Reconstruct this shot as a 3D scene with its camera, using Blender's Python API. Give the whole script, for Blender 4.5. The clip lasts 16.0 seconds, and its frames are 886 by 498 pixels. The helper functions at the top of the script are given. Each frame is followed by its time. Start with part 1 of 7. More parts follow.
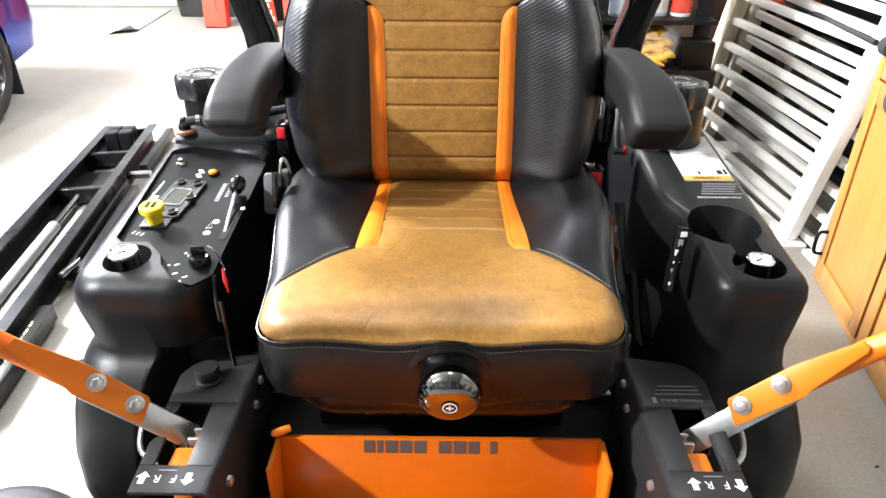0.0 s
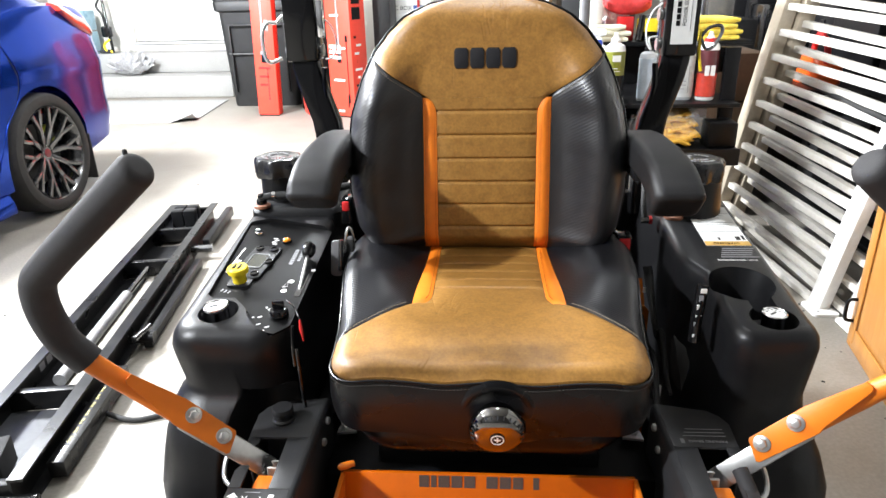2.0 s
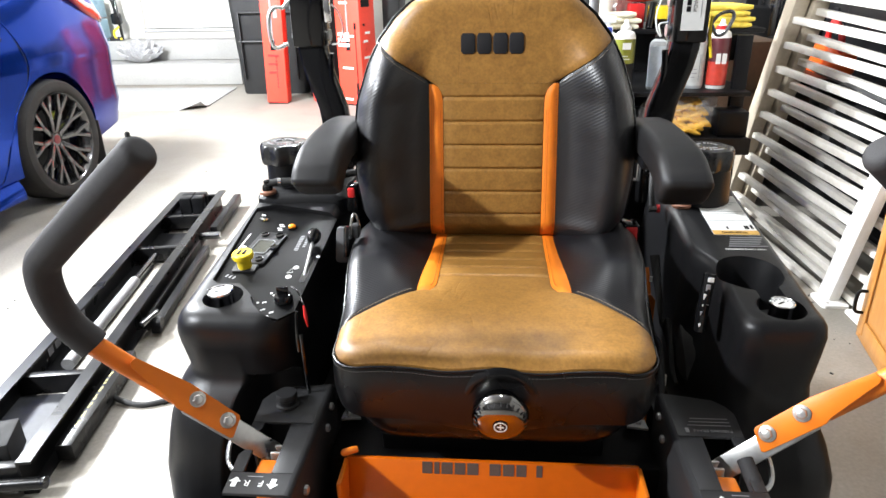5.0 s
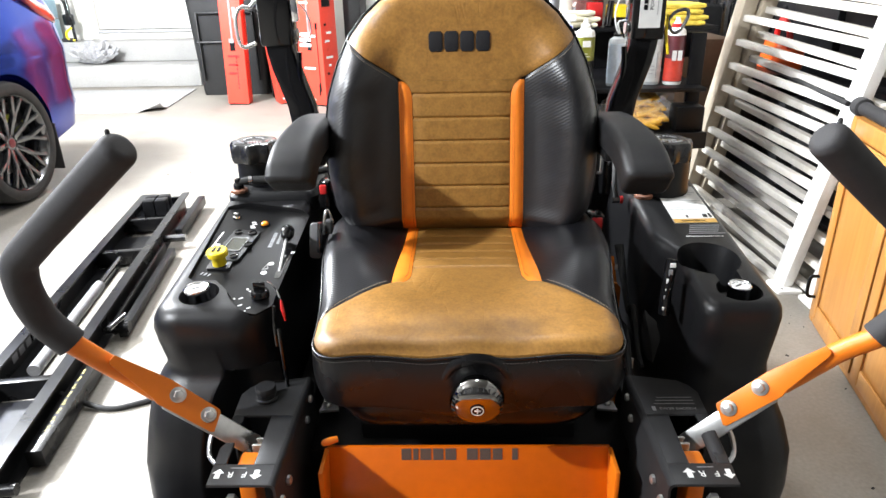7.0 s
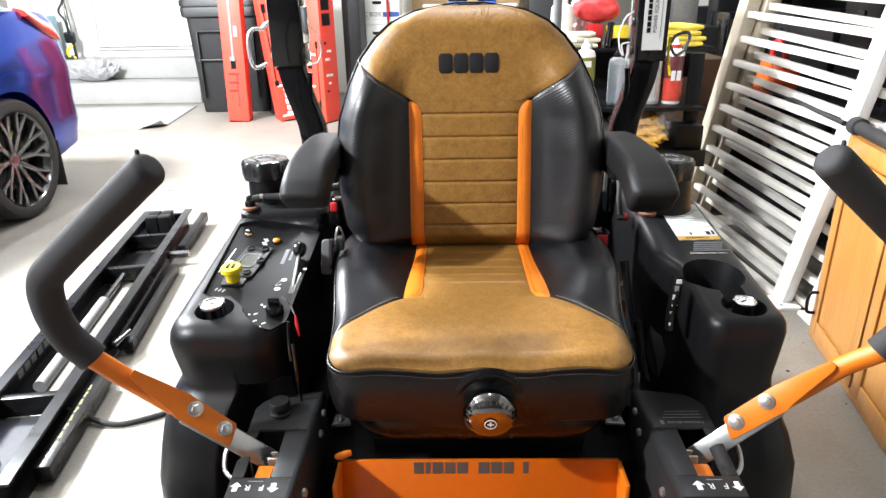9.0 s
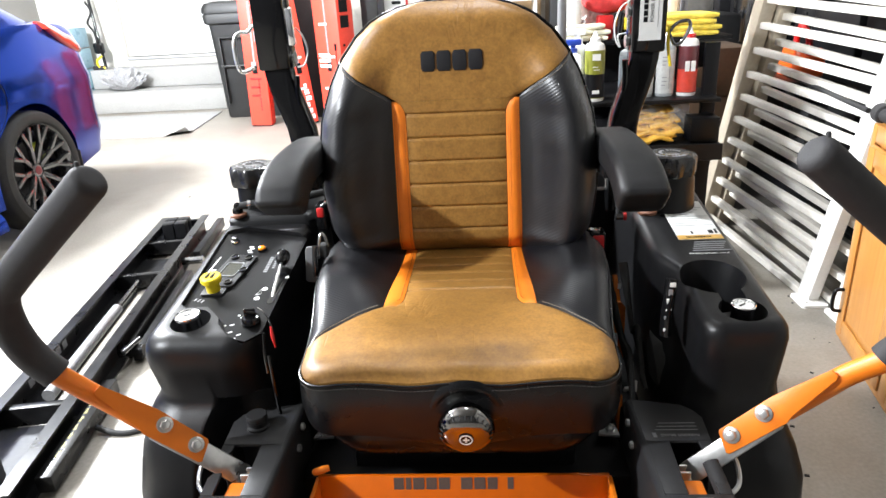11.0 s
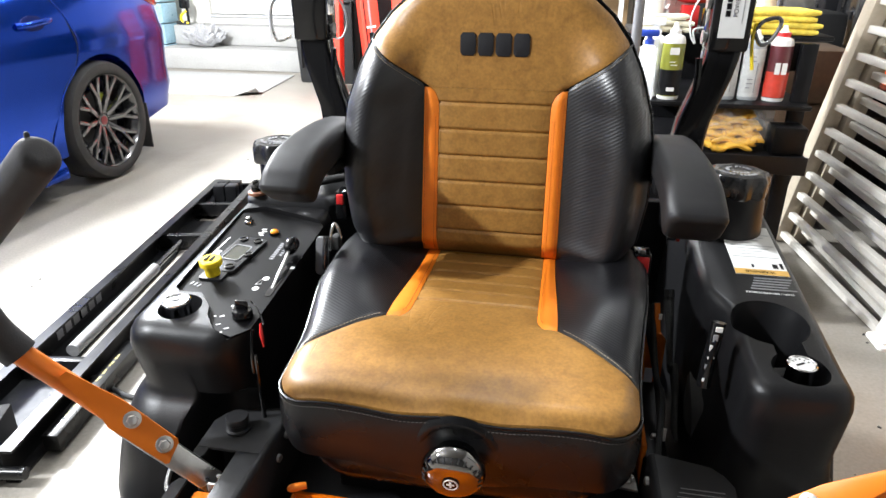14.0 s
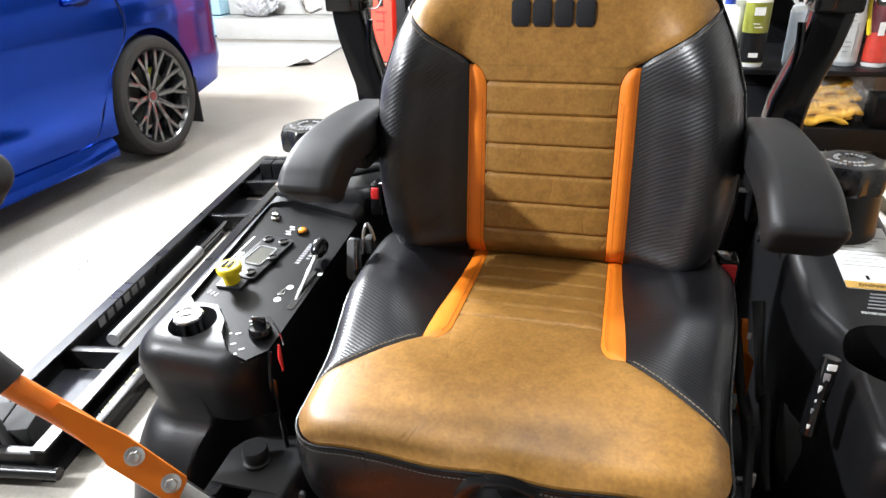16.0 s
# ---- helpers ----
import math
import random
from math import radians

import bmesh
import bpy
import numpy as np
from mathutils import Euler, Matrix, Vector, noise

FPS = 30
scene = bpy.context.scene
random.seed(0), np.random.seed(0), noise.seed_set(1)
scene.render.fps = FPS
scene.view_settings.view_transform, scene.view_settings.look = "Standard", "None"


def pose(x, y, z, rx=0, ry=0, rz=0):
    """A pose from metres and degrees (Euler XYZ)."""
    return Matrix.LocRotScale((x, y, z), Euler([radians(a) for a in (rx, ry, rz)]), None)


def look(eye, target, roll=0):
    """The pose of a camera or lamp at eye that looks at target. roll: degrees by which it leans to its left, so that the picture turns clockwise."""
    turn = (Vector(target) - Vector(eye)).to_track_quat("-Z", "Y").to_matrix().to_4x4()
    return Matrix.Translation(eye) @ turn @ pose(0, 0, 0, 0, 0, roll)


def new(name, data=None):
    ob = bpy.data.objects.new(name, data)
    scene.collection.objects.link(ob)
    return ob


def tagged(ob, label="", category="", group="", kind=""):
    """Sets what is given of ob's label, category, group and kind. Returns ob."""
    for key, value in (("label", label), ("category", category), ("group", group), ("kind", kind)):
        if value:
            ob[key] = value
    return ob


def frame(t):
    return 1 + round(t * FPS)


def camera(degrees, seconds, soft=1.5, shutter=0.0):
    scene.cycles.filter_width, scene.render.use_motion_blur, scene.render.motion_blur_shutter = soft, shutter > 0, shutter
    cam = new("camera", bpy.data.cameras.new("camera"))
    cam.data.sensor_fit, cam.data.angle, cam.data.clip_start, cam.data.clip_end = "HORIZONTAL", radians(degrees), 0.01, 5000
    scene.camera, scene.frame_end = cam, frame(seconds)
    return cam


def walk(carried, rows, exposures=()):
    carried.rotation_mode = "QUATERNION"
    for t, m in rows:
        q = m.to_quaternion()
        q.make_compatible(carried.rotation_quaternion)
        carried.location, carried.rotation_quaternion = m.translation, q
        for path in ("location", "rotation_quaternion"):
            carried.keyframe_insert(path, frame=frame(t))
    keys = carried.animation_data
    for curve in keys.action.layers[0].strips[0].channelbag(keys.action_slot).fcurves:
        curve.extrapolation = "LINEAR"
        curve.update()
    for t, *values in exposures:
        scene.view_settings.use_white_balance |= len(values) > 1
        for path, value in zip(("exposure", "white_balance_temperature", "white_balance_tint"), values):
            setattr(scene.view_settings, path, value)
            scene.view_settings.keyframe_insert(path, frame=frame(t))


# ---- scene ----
cam = camera(68.0, 16.0)
PATH = [
    (0, (0.01, 0.122, 1.174), (-0.008, 1.875, 0.211), 0.2),
    (0.5, (0.044, 0.061, 1.174), (-0.108, 1.873, 0.341), -0.9),
    (1, (0.03, 0.006, 1.193), (-0.122, 1.831, 0.389), -1.9),
    (1.5, (-0.014, -0.046, 1.214), (-0.12, 1.825, 0.516), -0.5),
    (2, (-0.005, -0.031, 1.21), (-0.136, 1.819, 0.463), -1.3),
    (2.5, (0.003, -0.02, 1.213), (-0.125, 1.833, 0.472), -1.2),
    (3, (0.001, -0.013, 1.209), (-0.138, 1.837, 0.462), -0.6),
    (3.5, (0.004, -0.023, 1.209), (-0.144, 1.83, 0.469), -0.5),
    (4, (0.005, -0.026, 1.205), (-0.156, 1.821, 0.454), -1.1),
    (6.5, (-0.008, -0.044, 1.202), (-0.134, 1.79, 0.415), -0.8),
    (7, (-0.013, -0.063, 1.203), (-0.062, 1.778, 0.425), -1.2),
    (7.5, (-0.05, -0.091, 1.217), (-0.05, 1.758, 0.455), -1.3),
    (8, (-0.059, -0.102, 1.223), (-0.095, 1.761, 0.497), -0.5),
    (8.5, (-0.048, -0.1, 1.222), (-0.091, 1.766, 0.503), -1.1),
    (9, (-0.041, -0.087, 1.214), (-0.077, 1.774, 0.481), -1.0),
    (11.5, (0.089, -0.022, 1.198), (-0.065, 1.832, 0.463), -3.6),
    (12, (0.12, -0.006, 1.179), (-0.053, 1.813, 0.365), -3.7),
    (12.5, (0.135, 0.024, 1.171), (-0.155, 1.825, 0.352), -4.7),
    (13, (0.077, 0.033, 1.203), (-0.13, 1.851, 0.396), -3.4),
    (13.5, (0.069, 0.062, 1.207), (-0.074, 1.891, 0.412), -1.3),
    (14, (0.121, 0.118, 1.199), (-0.206, 1.926, 0.409), 0.4),
    (14.5, (0.175, 0.143, 1.19), (-0.291, 1.915, 0.387), -0.4),
    (15, (0.196, 0.145, 1.174), (-0.39, 1.892, 0.395), -2.1),
    (15.5, (0.196, 0.183, 1.169), (-0.307, 1.94, 0.356), -3.0),
    (16, (0.103, 0.293, 1.19), (-0.382, 2.023, 0.311), -1.7),
]
walk(cam, [(t, look(eye, target, roll)) for t, eye, target, roll in PATH],
     exposures=[(0.0, 0.62), (0.5, 0.50), (1.0, 0.36), (1.5, 0.20), (16.0, 0.15)])

# ---- world and lamps ----
world = bpy.data.worlds.new("world")
world.use_nodes = True
world.node_tree.nodes["Background"].inputs[0].default_value = (0.6, 0.7, 1.0, 1)
world.node_tree.nodes["Background"].inputs[1].default_value = 0.02
scene.world = world


def bulb_light(at, power, colour, radius=0.09):
    d = bpy.data.lights.new("assumed_lamp_light", "POINT")
    d.energy, d.color, d.shadow_soft_size = power, colour, radius
    o = new("assumed_lamp_light", d)
    o.location = at
    return o


# Lamps out of view: A set from cast shadows; B, C, D added to brighten.
LAMP_D = (0.05, 2.25, 3.2)
LAMP_A, LAMP_B, LAMP_C = (-2.85, -0.03, 2.6), (-3.5, 3.3, 2.9), (-1.2, 4.7, 3.2)
WHITE_LIGHT = (0.95, 0.99, 1.04)
bulb_light(LAMP_A, 760, WHITE_LIGHT, 0.06)
bulb_light(LAMP_D, 125, WHITE_LIGHT, 0.12)
bulb_light(LAMP_B, 2050, WHITE_LIGHT, 0.3)
bulb_light(LAMP_C, 270, WHITE_LIGHT, 0.3)


# ---- materials ----
def mat(name, colour, rough=0.5, metal=0.0, var=0.15, scale=8.0, bump=0.0, bscale=200.0, coat=0.0, spec=0.5,
        fine=60.0, stain=None, stain_scale=1.5, stain_amount=0.4, rvar=0.1, island=0.0):
    """A principled surface with colour variation at two scales and fine relief."""
    m = bpy.data.materials.new(name)
    m.use_nodes = True
    nt = m.node_tree
    p = nt.nodes["Principled BSDF"]
    N, L = nt.nodes.new, nt.links.new
    tc = N("ShaderNodeTexCoord")
    n1 = N("ShaderNodeTexNoise"); n1.inputs["Scale"].default_value = scale; n1.inputs["Detail"].default_value = 5
    n2 = N("ShaderNodeTexNoise"); n2.inputs["Scale"].default_value = fine; n2.inputs["Detail"].default_value = 3
    L(tc.outputs["Object"], n1.inputs["Vector"]); L(tc.outputs["Object"], n2.inputs["Vector"])
    add = N("ShaderNodeMath"); add.operation = "ADD"
    L(n1.outputs["Fac"], add.inputs[0]); L(n2.outputs["Fac"], add.inputs[1])
    r = N("ShaderNodeMapRange")
    r.inputs["From Min"].default_value, r.inputs["From Max"].default_value = 0.7, 1.3
    r.inputs["To Min"].default_value, r.inputs["To Max"].default_value = 1 - var, 1 + var
    L(add.outputs[0], r.inputs["Value"])
    mul = N("ShaderNodeVectorMath"); mul.operation = "SCALE"
    mul.inputs[0].default_value = colour
    L(r.outputs[0], mul.inputs["Scale"])
    out = mul.outputs[0]
    if stain:
        n3 = N("ShaderNodeTexNoise"); n3.inputs["Scale"].default_value = stain_scale; n3.inputs["Detail"].default_value = 7
        n3.inputs["Roughness"].default_value = 0.65
        L(tc.outputs["Object"], n3.inputs["Vector"])
        r3 = N("ShaderNodeMapRange")
        r3.inputs["From Min"].default_value, r3.inputs["From Max"].default_value = 0.5, 0.75
        r3.inputs["To Max"].default_value = stain_amount
        L(n3.outputs["Fac"], r3.inputs["Value"])
        mx = N("ShaderNodeMix"); mx.data_type = "RGBA"
        L(r3.outputs[0], mx.inputs["Factor"]); L(out, mx.inputs["A"]); mx.inputs["B"].default_value = (*stain, 1)
        out = mx.outputs["Result"]
    L(out, p.inputs["Base Color"])
    rr = N("ShaderNodeMapRange")
    rr.inputs["To Min"].default_value, rr.inputs["To Max"].default_value = max(0.02, rough - rvar), min(1, rough + rvar)
    L(n1.outputs["Fac"], rr.inputs["Value"]); L(rr.outputs[0], p.inputs["Roughness"])
    p.inputs["Metallic"].default_value = metal
    p.inputs["Coat Weight"].default_value = coat
    p.inputs["Coat Roughness"].default_value = 0.05
    p.inputs["Specular IOR Level"].default_value = spec
    if bump:
        nb = N("ShaderNodeTexNoise"); nb.inputs["Scale"].default_value = bscale; nb.inputs["Detail"].default_value = 3
        L(tc.outputs["Object"], nb.inputs["Vector"])
        b = N("ShaderNodeBump"); b.inputs["Strength"].default_value = bump; b.inputs["Distance"].default_value = 0.002
        L(nb.outputs["Fac"], b.inputs["Height"]); L(b.outputs[0], p.inputs["Normal"])
    return m


def weave(m, direction, scale, strength):
    """Adds a diagonal rib relief, as on carbon-look vinyl."""
    nt = m.node_tree
    p = nt.nodes["Principled BSDF"]
    tc = nt.nodes.new("ShaderNodeTexCoord")
    mp = nt.nodes.new("ShaderNodeMapping"); mp.inputs["Rotation"].default_value = direction
    w = nt.nodes.new("ShaderNodeTexWave"); w.inputs["Scale"].default_value = scale
    b = nt.nodes.new("ShaderNodeBump"); b.inputs["Strength"].default_value = strength; b.inputs["Distance"].default_value = 0.001
    nt.links.new(tc.outputs["Object"], mp.inputs["Vector"]); nt.links.new(mp.outputs[0], w.inputs["Vector"])
    nt.links.new(w.outputs["Fac"], b.inputs["Height"]); nt.links.new(b.outputs[0], p.inputs["Normal"])
    return m


def crease(m):
    """Adds scattered thin wrinkles and a pebble grain to leather."""
    nt = m.node_tree
    p = nt.nodes["Principled BSDF"]
    N, L = nt.nodes.new, nt.links.new
    tc = N("ShaderNodeTexCoord")
    mp = N("ShaderNodeMapping"); mp.inputs["Scale"].default_value = (1.0, 0.30, 0.30)
    n = N("ShaderNodeTexNoise"); n.inputs["Scale"].default_value = 15.0; n.inputs["Detail"].default_value = 3
    n.inputs["Distortion"].default_value = 0.9
    off = N("ShaderNodeMath"); off.operation = "SUBTRACT"; off.inputs[1].default_value = 0.5
    ab = N("ShaderNodeMath"); ab.operation = "ABSOLUTE"
    line = N("ShaderNodeMapRange"); line.inputs["From Max"].default_value = 0.028
    line.inputs["To Min"].default_value, line.inputs["To Max"].default_value = 1.0, 0.0
    where = N("ShaderNodeTexNoise"); where.inputs["Scale"].default_value = 9.0
    mask = N("ShaderNodeMapRange"); mask.inputs["From Min"].default_value, mask.inputs["From Max"].default_value = 0.52, 0.62
    both = N("ShaderNodeMath"); both.operation = "MULTIPLY"
    v = N("ShaderNodeTexVoronoi"); v.inputs["Scale"].default_value = 520.0
    mul = N("ShaderNodeMath"); mul.operation = "MULTIPLY_ADD"; mul.inputs[1].default_value = 0.14
    sub = N("ShaderNodeMath"); sub.operation = "MULTIPLY"; sub.inputs[1].default_value = -0.55
    b = N("ShaderNodeBump"); b.inputs["Strength"].default_value = 0.36; b.inputs["Distance"].default_value = 0.0020
    L(tc.outputs["Object"], mp.inputs["Vector"]); L(mp.outputs[0], n.inputs["Vector"])
    L(tc.outputs["Object"], v.inputs["Vector"]); L(tc.outputs["Object"], where.inputs["Vector"])
    L(n.outputs["Fac"], off.inputs[0]); L(off.outputs[0], ab.inputs[0]); L(ab.outputs[0], line.inputs["Value"])
    L(where.outputs["Fac"], mask.inputs["Value"])
    L(line.outputs[0], both.inputs[0]); L(mask.outputs[0], both.inputs[1]); L(both.outputs[0], sub.inputs[0])
    L(v.outputs["Distance"], mul.inputs[0]); L(sub.outputs[0], mul.inputs[2])
    L(mul.outputs[0], b.inputs["Height"]); L(b.outputs[0], p.inputs["Normal"])
    return m


def glass(name, colour=(1, 1, 1), rough=0.03, alpha=0.25):
    m = bpy.data.materials.new(name)
    m.use_nodes = True
    p = m.node_tree.nodes["Principled BSDF"]
    p.inputs["Base Color"].default_value = (*colour, 1)
    p.inputs["Roughness"].default_value = rough
    p.inputs["Alpha"].default_value = alpha
    return m


CONCRETE = mat("concrete", (0.255, 0.235, 0.203), 0.55, var=0.15, scale=2.5, fine=90, bump=0.15, bscale=120, stain=(0.145, 0.122, 0.092), stain_scale=1.6, stain_amount=0.6)
CAPP = mat("cap_plastic", (0.016, 0.016, 0.017), 0.24, spec=0.55, var=0.15)
STEP_C = mat("step_concrete", (0.32, 0.316, 0.303), 0.8, var=0.08, scale=5, bump=0.2, bscale=90)
DRYWALL = mat("painted_drywall", (0.62, 0.60, 0.55), 0.8, var=0.04, scale=3, bump=0.08, bscale=150)
DIMSOUTH = mat("dimmed_south_wall", (0.030, 0.029, 0.028), 0.6, var=0.1)
# Ceiling and side walls are toned down to reduce bounce light.
CEIL = mat("ceiling_board", (0.22, 0.21, 0.19), 0.9, var=0.03)
BOARD = mat("dimmed_wallboard", (0.26, 0.25, 0.23), 0.9, var=0.08, scale=3)
DOORW = mat("door_paint", (0.68, 0.67, 0.655), 0.45, var=0.03)
TRIMGREY = mat("grey_paint", (0.42, 0.43, 0.45), 0.5, var=0.05)
TAN = mat("tan_leather", (0.280, 0.140, 0.033), 0.42, var=0.22, scale=55, fine=190, bump=0.22, bscale=240, stain=(0.19, 0.085, 0.020), stain_scale=40, stain_amount=0.45, rvar=0.05, spec=0.33)
crease(TAN)
VINYL = weave(mat("black_carbon_vinyl", (0.006, 0.006, 0.0075), 0.40, var=0.1, rvar=0.05, spec=0.62), (0.0, radians(125), 0.0), 57.0, 0.21)
VINYL_T = weave(mat("black_carbon_vinyl_top", (0.006, 0.006, 0.0075), 0.36, var=0.1, rvar=0.05, spec=0.40), (0.0, 0.0, radians(-60)), 62.0, 0.23)
BLACKV = mat("black_vinyl", (0.005, 0.005, 0.0056), 0.27, var=0.12, spec=0.28, bump=0.12, bscale=350)
ORV = mat("orange_vinyl", (0.80, 0.205, 0.012), 0.45, var=0.07, bump=0.15, bscale=300)
EMBR = mat("black_embroidery", (0.010, 0.010, 0.012), 0.75, var=0.25, fine=500, bump=0.4, bscale=600, spec=0.3)
DIMP = mat("dim_print", (0.22, 0.22, 0.225), 0.5, var=0.1)
KNOBC = mat("dark_chrome", (0.20, 0.195, 0.19), 0.07, metal=1.0, var=0.05, rvar=0.03)
ORP = mat("orange_powder_coat", (0.68, 0.165, 0.006), 0.42, var=0.05, bump=0.05, bscale=300, spec=0.4)
ROTO = mat("moulded_black_plastic", (0.0065, 0.0065, 0.0072), 0.38, spec=0.27, var=0.15, bump=0.14, bscale=420, rvar=0.06)
FOAM = mat("foam_rubber_grip", (0.025, 0.024, 0.025), 0.75, spec=0.35, var=0.15, bump=0.2, bscale=500)
ARM = mat("armrest_rubber", (0.014, 0.014, 0.015), 0.5, spec=0.28, var=0.12, bump=0.15, bscale=500)
STEELB = mat("black_powder_coat", (0.008, 0.008, 0.0088), 0.34, spec=0.14, var=0.15, bump=0.12, bscale=400)
PANELB = mat("matt_black_panel", (0.0022, 0.0022, 0.0024), 0.36, spec=0.11, var=0.2, fine=200)
GLOSSB = mat("gloss_black_paint", (0.005, 0.005, 0.0055), 0.10, var=0.1, spec=0.35, rvar=0.04)
ZINC = mat("zinc_plate", (0.58, 0.58, 0.57), 0.30, metal=0.9, var=0.1, fine=120, rvar=0.12)
BRIGHT = mat("bright_plated_wire", (0.85, 0.85, 0.84), 0.28, metal=0.75, var=0.05)
CHROME = mat("chrome", (0.86, 0.86, 0.87), 0.06, metal=1.0, var=0.02, rvar=0.03)
DECALW = mat("white_print", (0.75, 0.75, 0.73), 0.5, var=0.05)
PLATEP = mat("dark_plate_print", (0.075, 0.062, 0.055), 0.4, var=0.15, fine=300)
ORG = mat("glossy_orange_paint", (0.56, 0.112, 0.003), 0.16, var=0.06, spec=0.5, rvar=0.04)
CONSB = mat("satin_black_powder_coat", (0.020, 0.020, 0.021), 0.46, spec=0.30, var=0.12, bump=0.10, bscale=500)
ORTHREAD = mat("orange_thread", (0.36, 0.075, 0.005), 0.8, var=0.1)
DARKTHREAD = mat("grey_thread", (0.07, 0.065, 0.06), 0.8, var=0.1)
THREAD = mat("pale_thread", (0.24, 0.19, 0.13), 0.8, var=0.1)
LABELG = mat("faint_label_print", (0.46, 0.46, 0.46), 0.5, var=0.05)
DECALG = mat("grey_print", (0.24, 0.24, 0.25), 0.5, var=0.05)
HAZARD = mat("worn_yellow_paint", (0.30, 0.26, 0.08), 0.5, var=0.3, fine=250)
DARKRED = mat("dark_red_badge", (0.16, 0.015, 0.02), 0.35, var=0.1)
YELLOWP = mat("yellow_plastic", (0.82, 0.62, 0.02), 0.38, var=0.05)
GLOVEY = mat("deep_yellow_leather", (0.60, 0.33, 0.03), 0.55, var=0.2, scale=30, bump=0.4, bscale=150)
YELLOWC = mat("yellow_cloth", (0.78, 0.60, 0.08), 0.9, var=0.15, scale=30, bump=0.5, bscale=250)
REDP = mat("red_plastic", (0.55, 0.02, 0.02), 0.35, var=0.05)
REDCARD = mat("red_printed_card", (0.74, 0.055, 0.03), 0.5, var=0.06)
TYRE = mat("tyre_rubber", (0.022, 0.021, 0.020), 0.8, var=0.2, scale=25, bump=0.2, bscale=200, stain=(0.06, 0.055, 0.05), stain_scale=8, stain_amount=0.4)
ALLOY = mat("grey_alloy", (0.17, 0.17, 0.174), 0.17, metal=0.9, var=0.06)
LIMEY = mat("lime_caliper_paint", (0.45, 0.50, 0.03), 0.4)
LIFTB = mat("black_lift_paint", (0.006, 0.006, 0.0065), 0.30, spec=0.26, var=0.2, fine=120, stain=(0.03, 0.028, 0.026), stain_scale=9, stain_amount=0.4, rvar=0.12)
LIFTPL = mat("smudged_steel", (0.055, 0.057, 0.063), 0.5, spec=0.2, var=0.2, stain=(0.02, 0.02, 0.06), stain_scale=6, stain_amount=0.8)
BLUE = mat("blue_metallic_paint", (0.0008, 0.040, 0.36), 0.15, metal=0.85, var=0.05, fine=900, coat=0.22, rvar=0.03)
CARGLASS = mat("tinted_glass", (0.006, 0.007, 0.008), 0.05, var=0.02, spec=0.8, rvar=0.02)
WHITEV = mat("white_vinyl", (0.84, 0.83, 0.80), 0.42, var=0.05, scale=5, stain=(0.60, 0.54, 0.43), stain_scale=4, stain_amount=0.5)
SLATV = mat("yellowed_vinyl", (0.68, 0.65, 0.595), 0.45, var=0.06, scale=6, stain=(0.50, 0.43, 0.32), stain_scale=2.2, stain_amount=0.75)
BEIGEV = mat("aged_vinyl", (0.46, 0.40, 0.31), 0.5, var=0.1, scale=5, stain=(0.40, 0.34, 0.25), stain_scale=6, stain_amount=0.5)
CARD = mat("brown_cardboard", (0.38, 0.25, 0.13), 0.85, var=0.1, scale=10)
BINP = mat("bin_plastic", (0.011, 0.0115, 0.012), 0.5, var=0.2, scale=9, bump=0.1, bscale=200, stain=(0.035, 0.035, 0.035), stain_scale=5, stain_amount=0.4)
WHITEP = mat("white_plastic", (0.80, 0.80, 0.78), 0.4, var=0.04)
MATG = mat("grey_mat", (0.36, 0.36, 0.355), 0.9, var=0.1, scale=20, bump=0.4, bscale=300)
DARKM = mat("dark_rubber", (0.02, 0.02, 0.02), 0.8, var=0.2)
LCD = mat("lcd_screen", (0.030, 0.032, 0.022), 0.2, var=0.03)
AMBER = mat("amber_lens", (0.85, 0.28, 0.01), 0.15, var=0.05, coat=0.5)
TAILRED = mat("red_lens", (0.42, 0.028, 0.012), 0.1, var=0.08, coat=1.0)
CLEAR = glass("clear_plastic", (0.9, 0.92, 0.93), 0.1, 0.35)
OAK = mat("golden_oak", (0.47, 0.215, 0.050), 0.36, var=0.06, coat=0.25)


def oak_grain(m):
    nt = m.node_tree
    p = nt.nodes["Principled BSDF"]
    tc = nt.nodes.new("ShaderNodeTexCoord")
    mp = nt.nodes.new("ShaderNodeMapping"); mp.inputs["Scale"].default_value = (14, 14, 0.9)
    n = nt.nodes.new("ShaderNodeTexNoise"); n.inputs["Scale"].default_value = 3.0; n.inputs["Detail"].default_value = 8
    n.inputs["Distortion"].default_value = 0.6
    cr = nt.nodes.new("ShaderNodeValToRGB")
    cr.color_ramp.elements[0].color, cr.color_ramp.elements[0].position = (0.43, 0.185, 0.040, 1), 0.28
    cr.color_ramp.elements[1].color, cr.color_ramp.elements[1].position = (0.53, 0.245, 0.060, 1), 0.72
    nt.links.new(tc.outputs["Object"], mp.inputs["Vector"]); nt.links.new(mp.outputs[0], n.inputs["Vector"])
    nt.links.new(n.outputs["Fac"], cr.inputs[0]); nt.links.new(cr.outputs[0], p.inputs["Base Color"])
    return m


oak_grain(OAK)


# ---- mesh helpers ----
def part(name, bm, material, parent=None, label="", smooth=True):
    """Links a bmesh as one mesh object under a thing or a part."""
    me = bpy.data.meshes.new(name)
    bmesh.ops.recalc_face_normals(bm, faces=bm.faces)
    bm.to_mesh(me)
    bm.free()
    me.materials.append(material)
    if smooth:
        me.shade_smooth()
        me.set_sharp_from_angle(angle=radians(38))
    o = new(name, me)
    if parent is not None:
        o.parent = parent
        o.matrix_parent_inverse = world_of(parent).inverted()
    if label:
        o["label"] = label
    return o


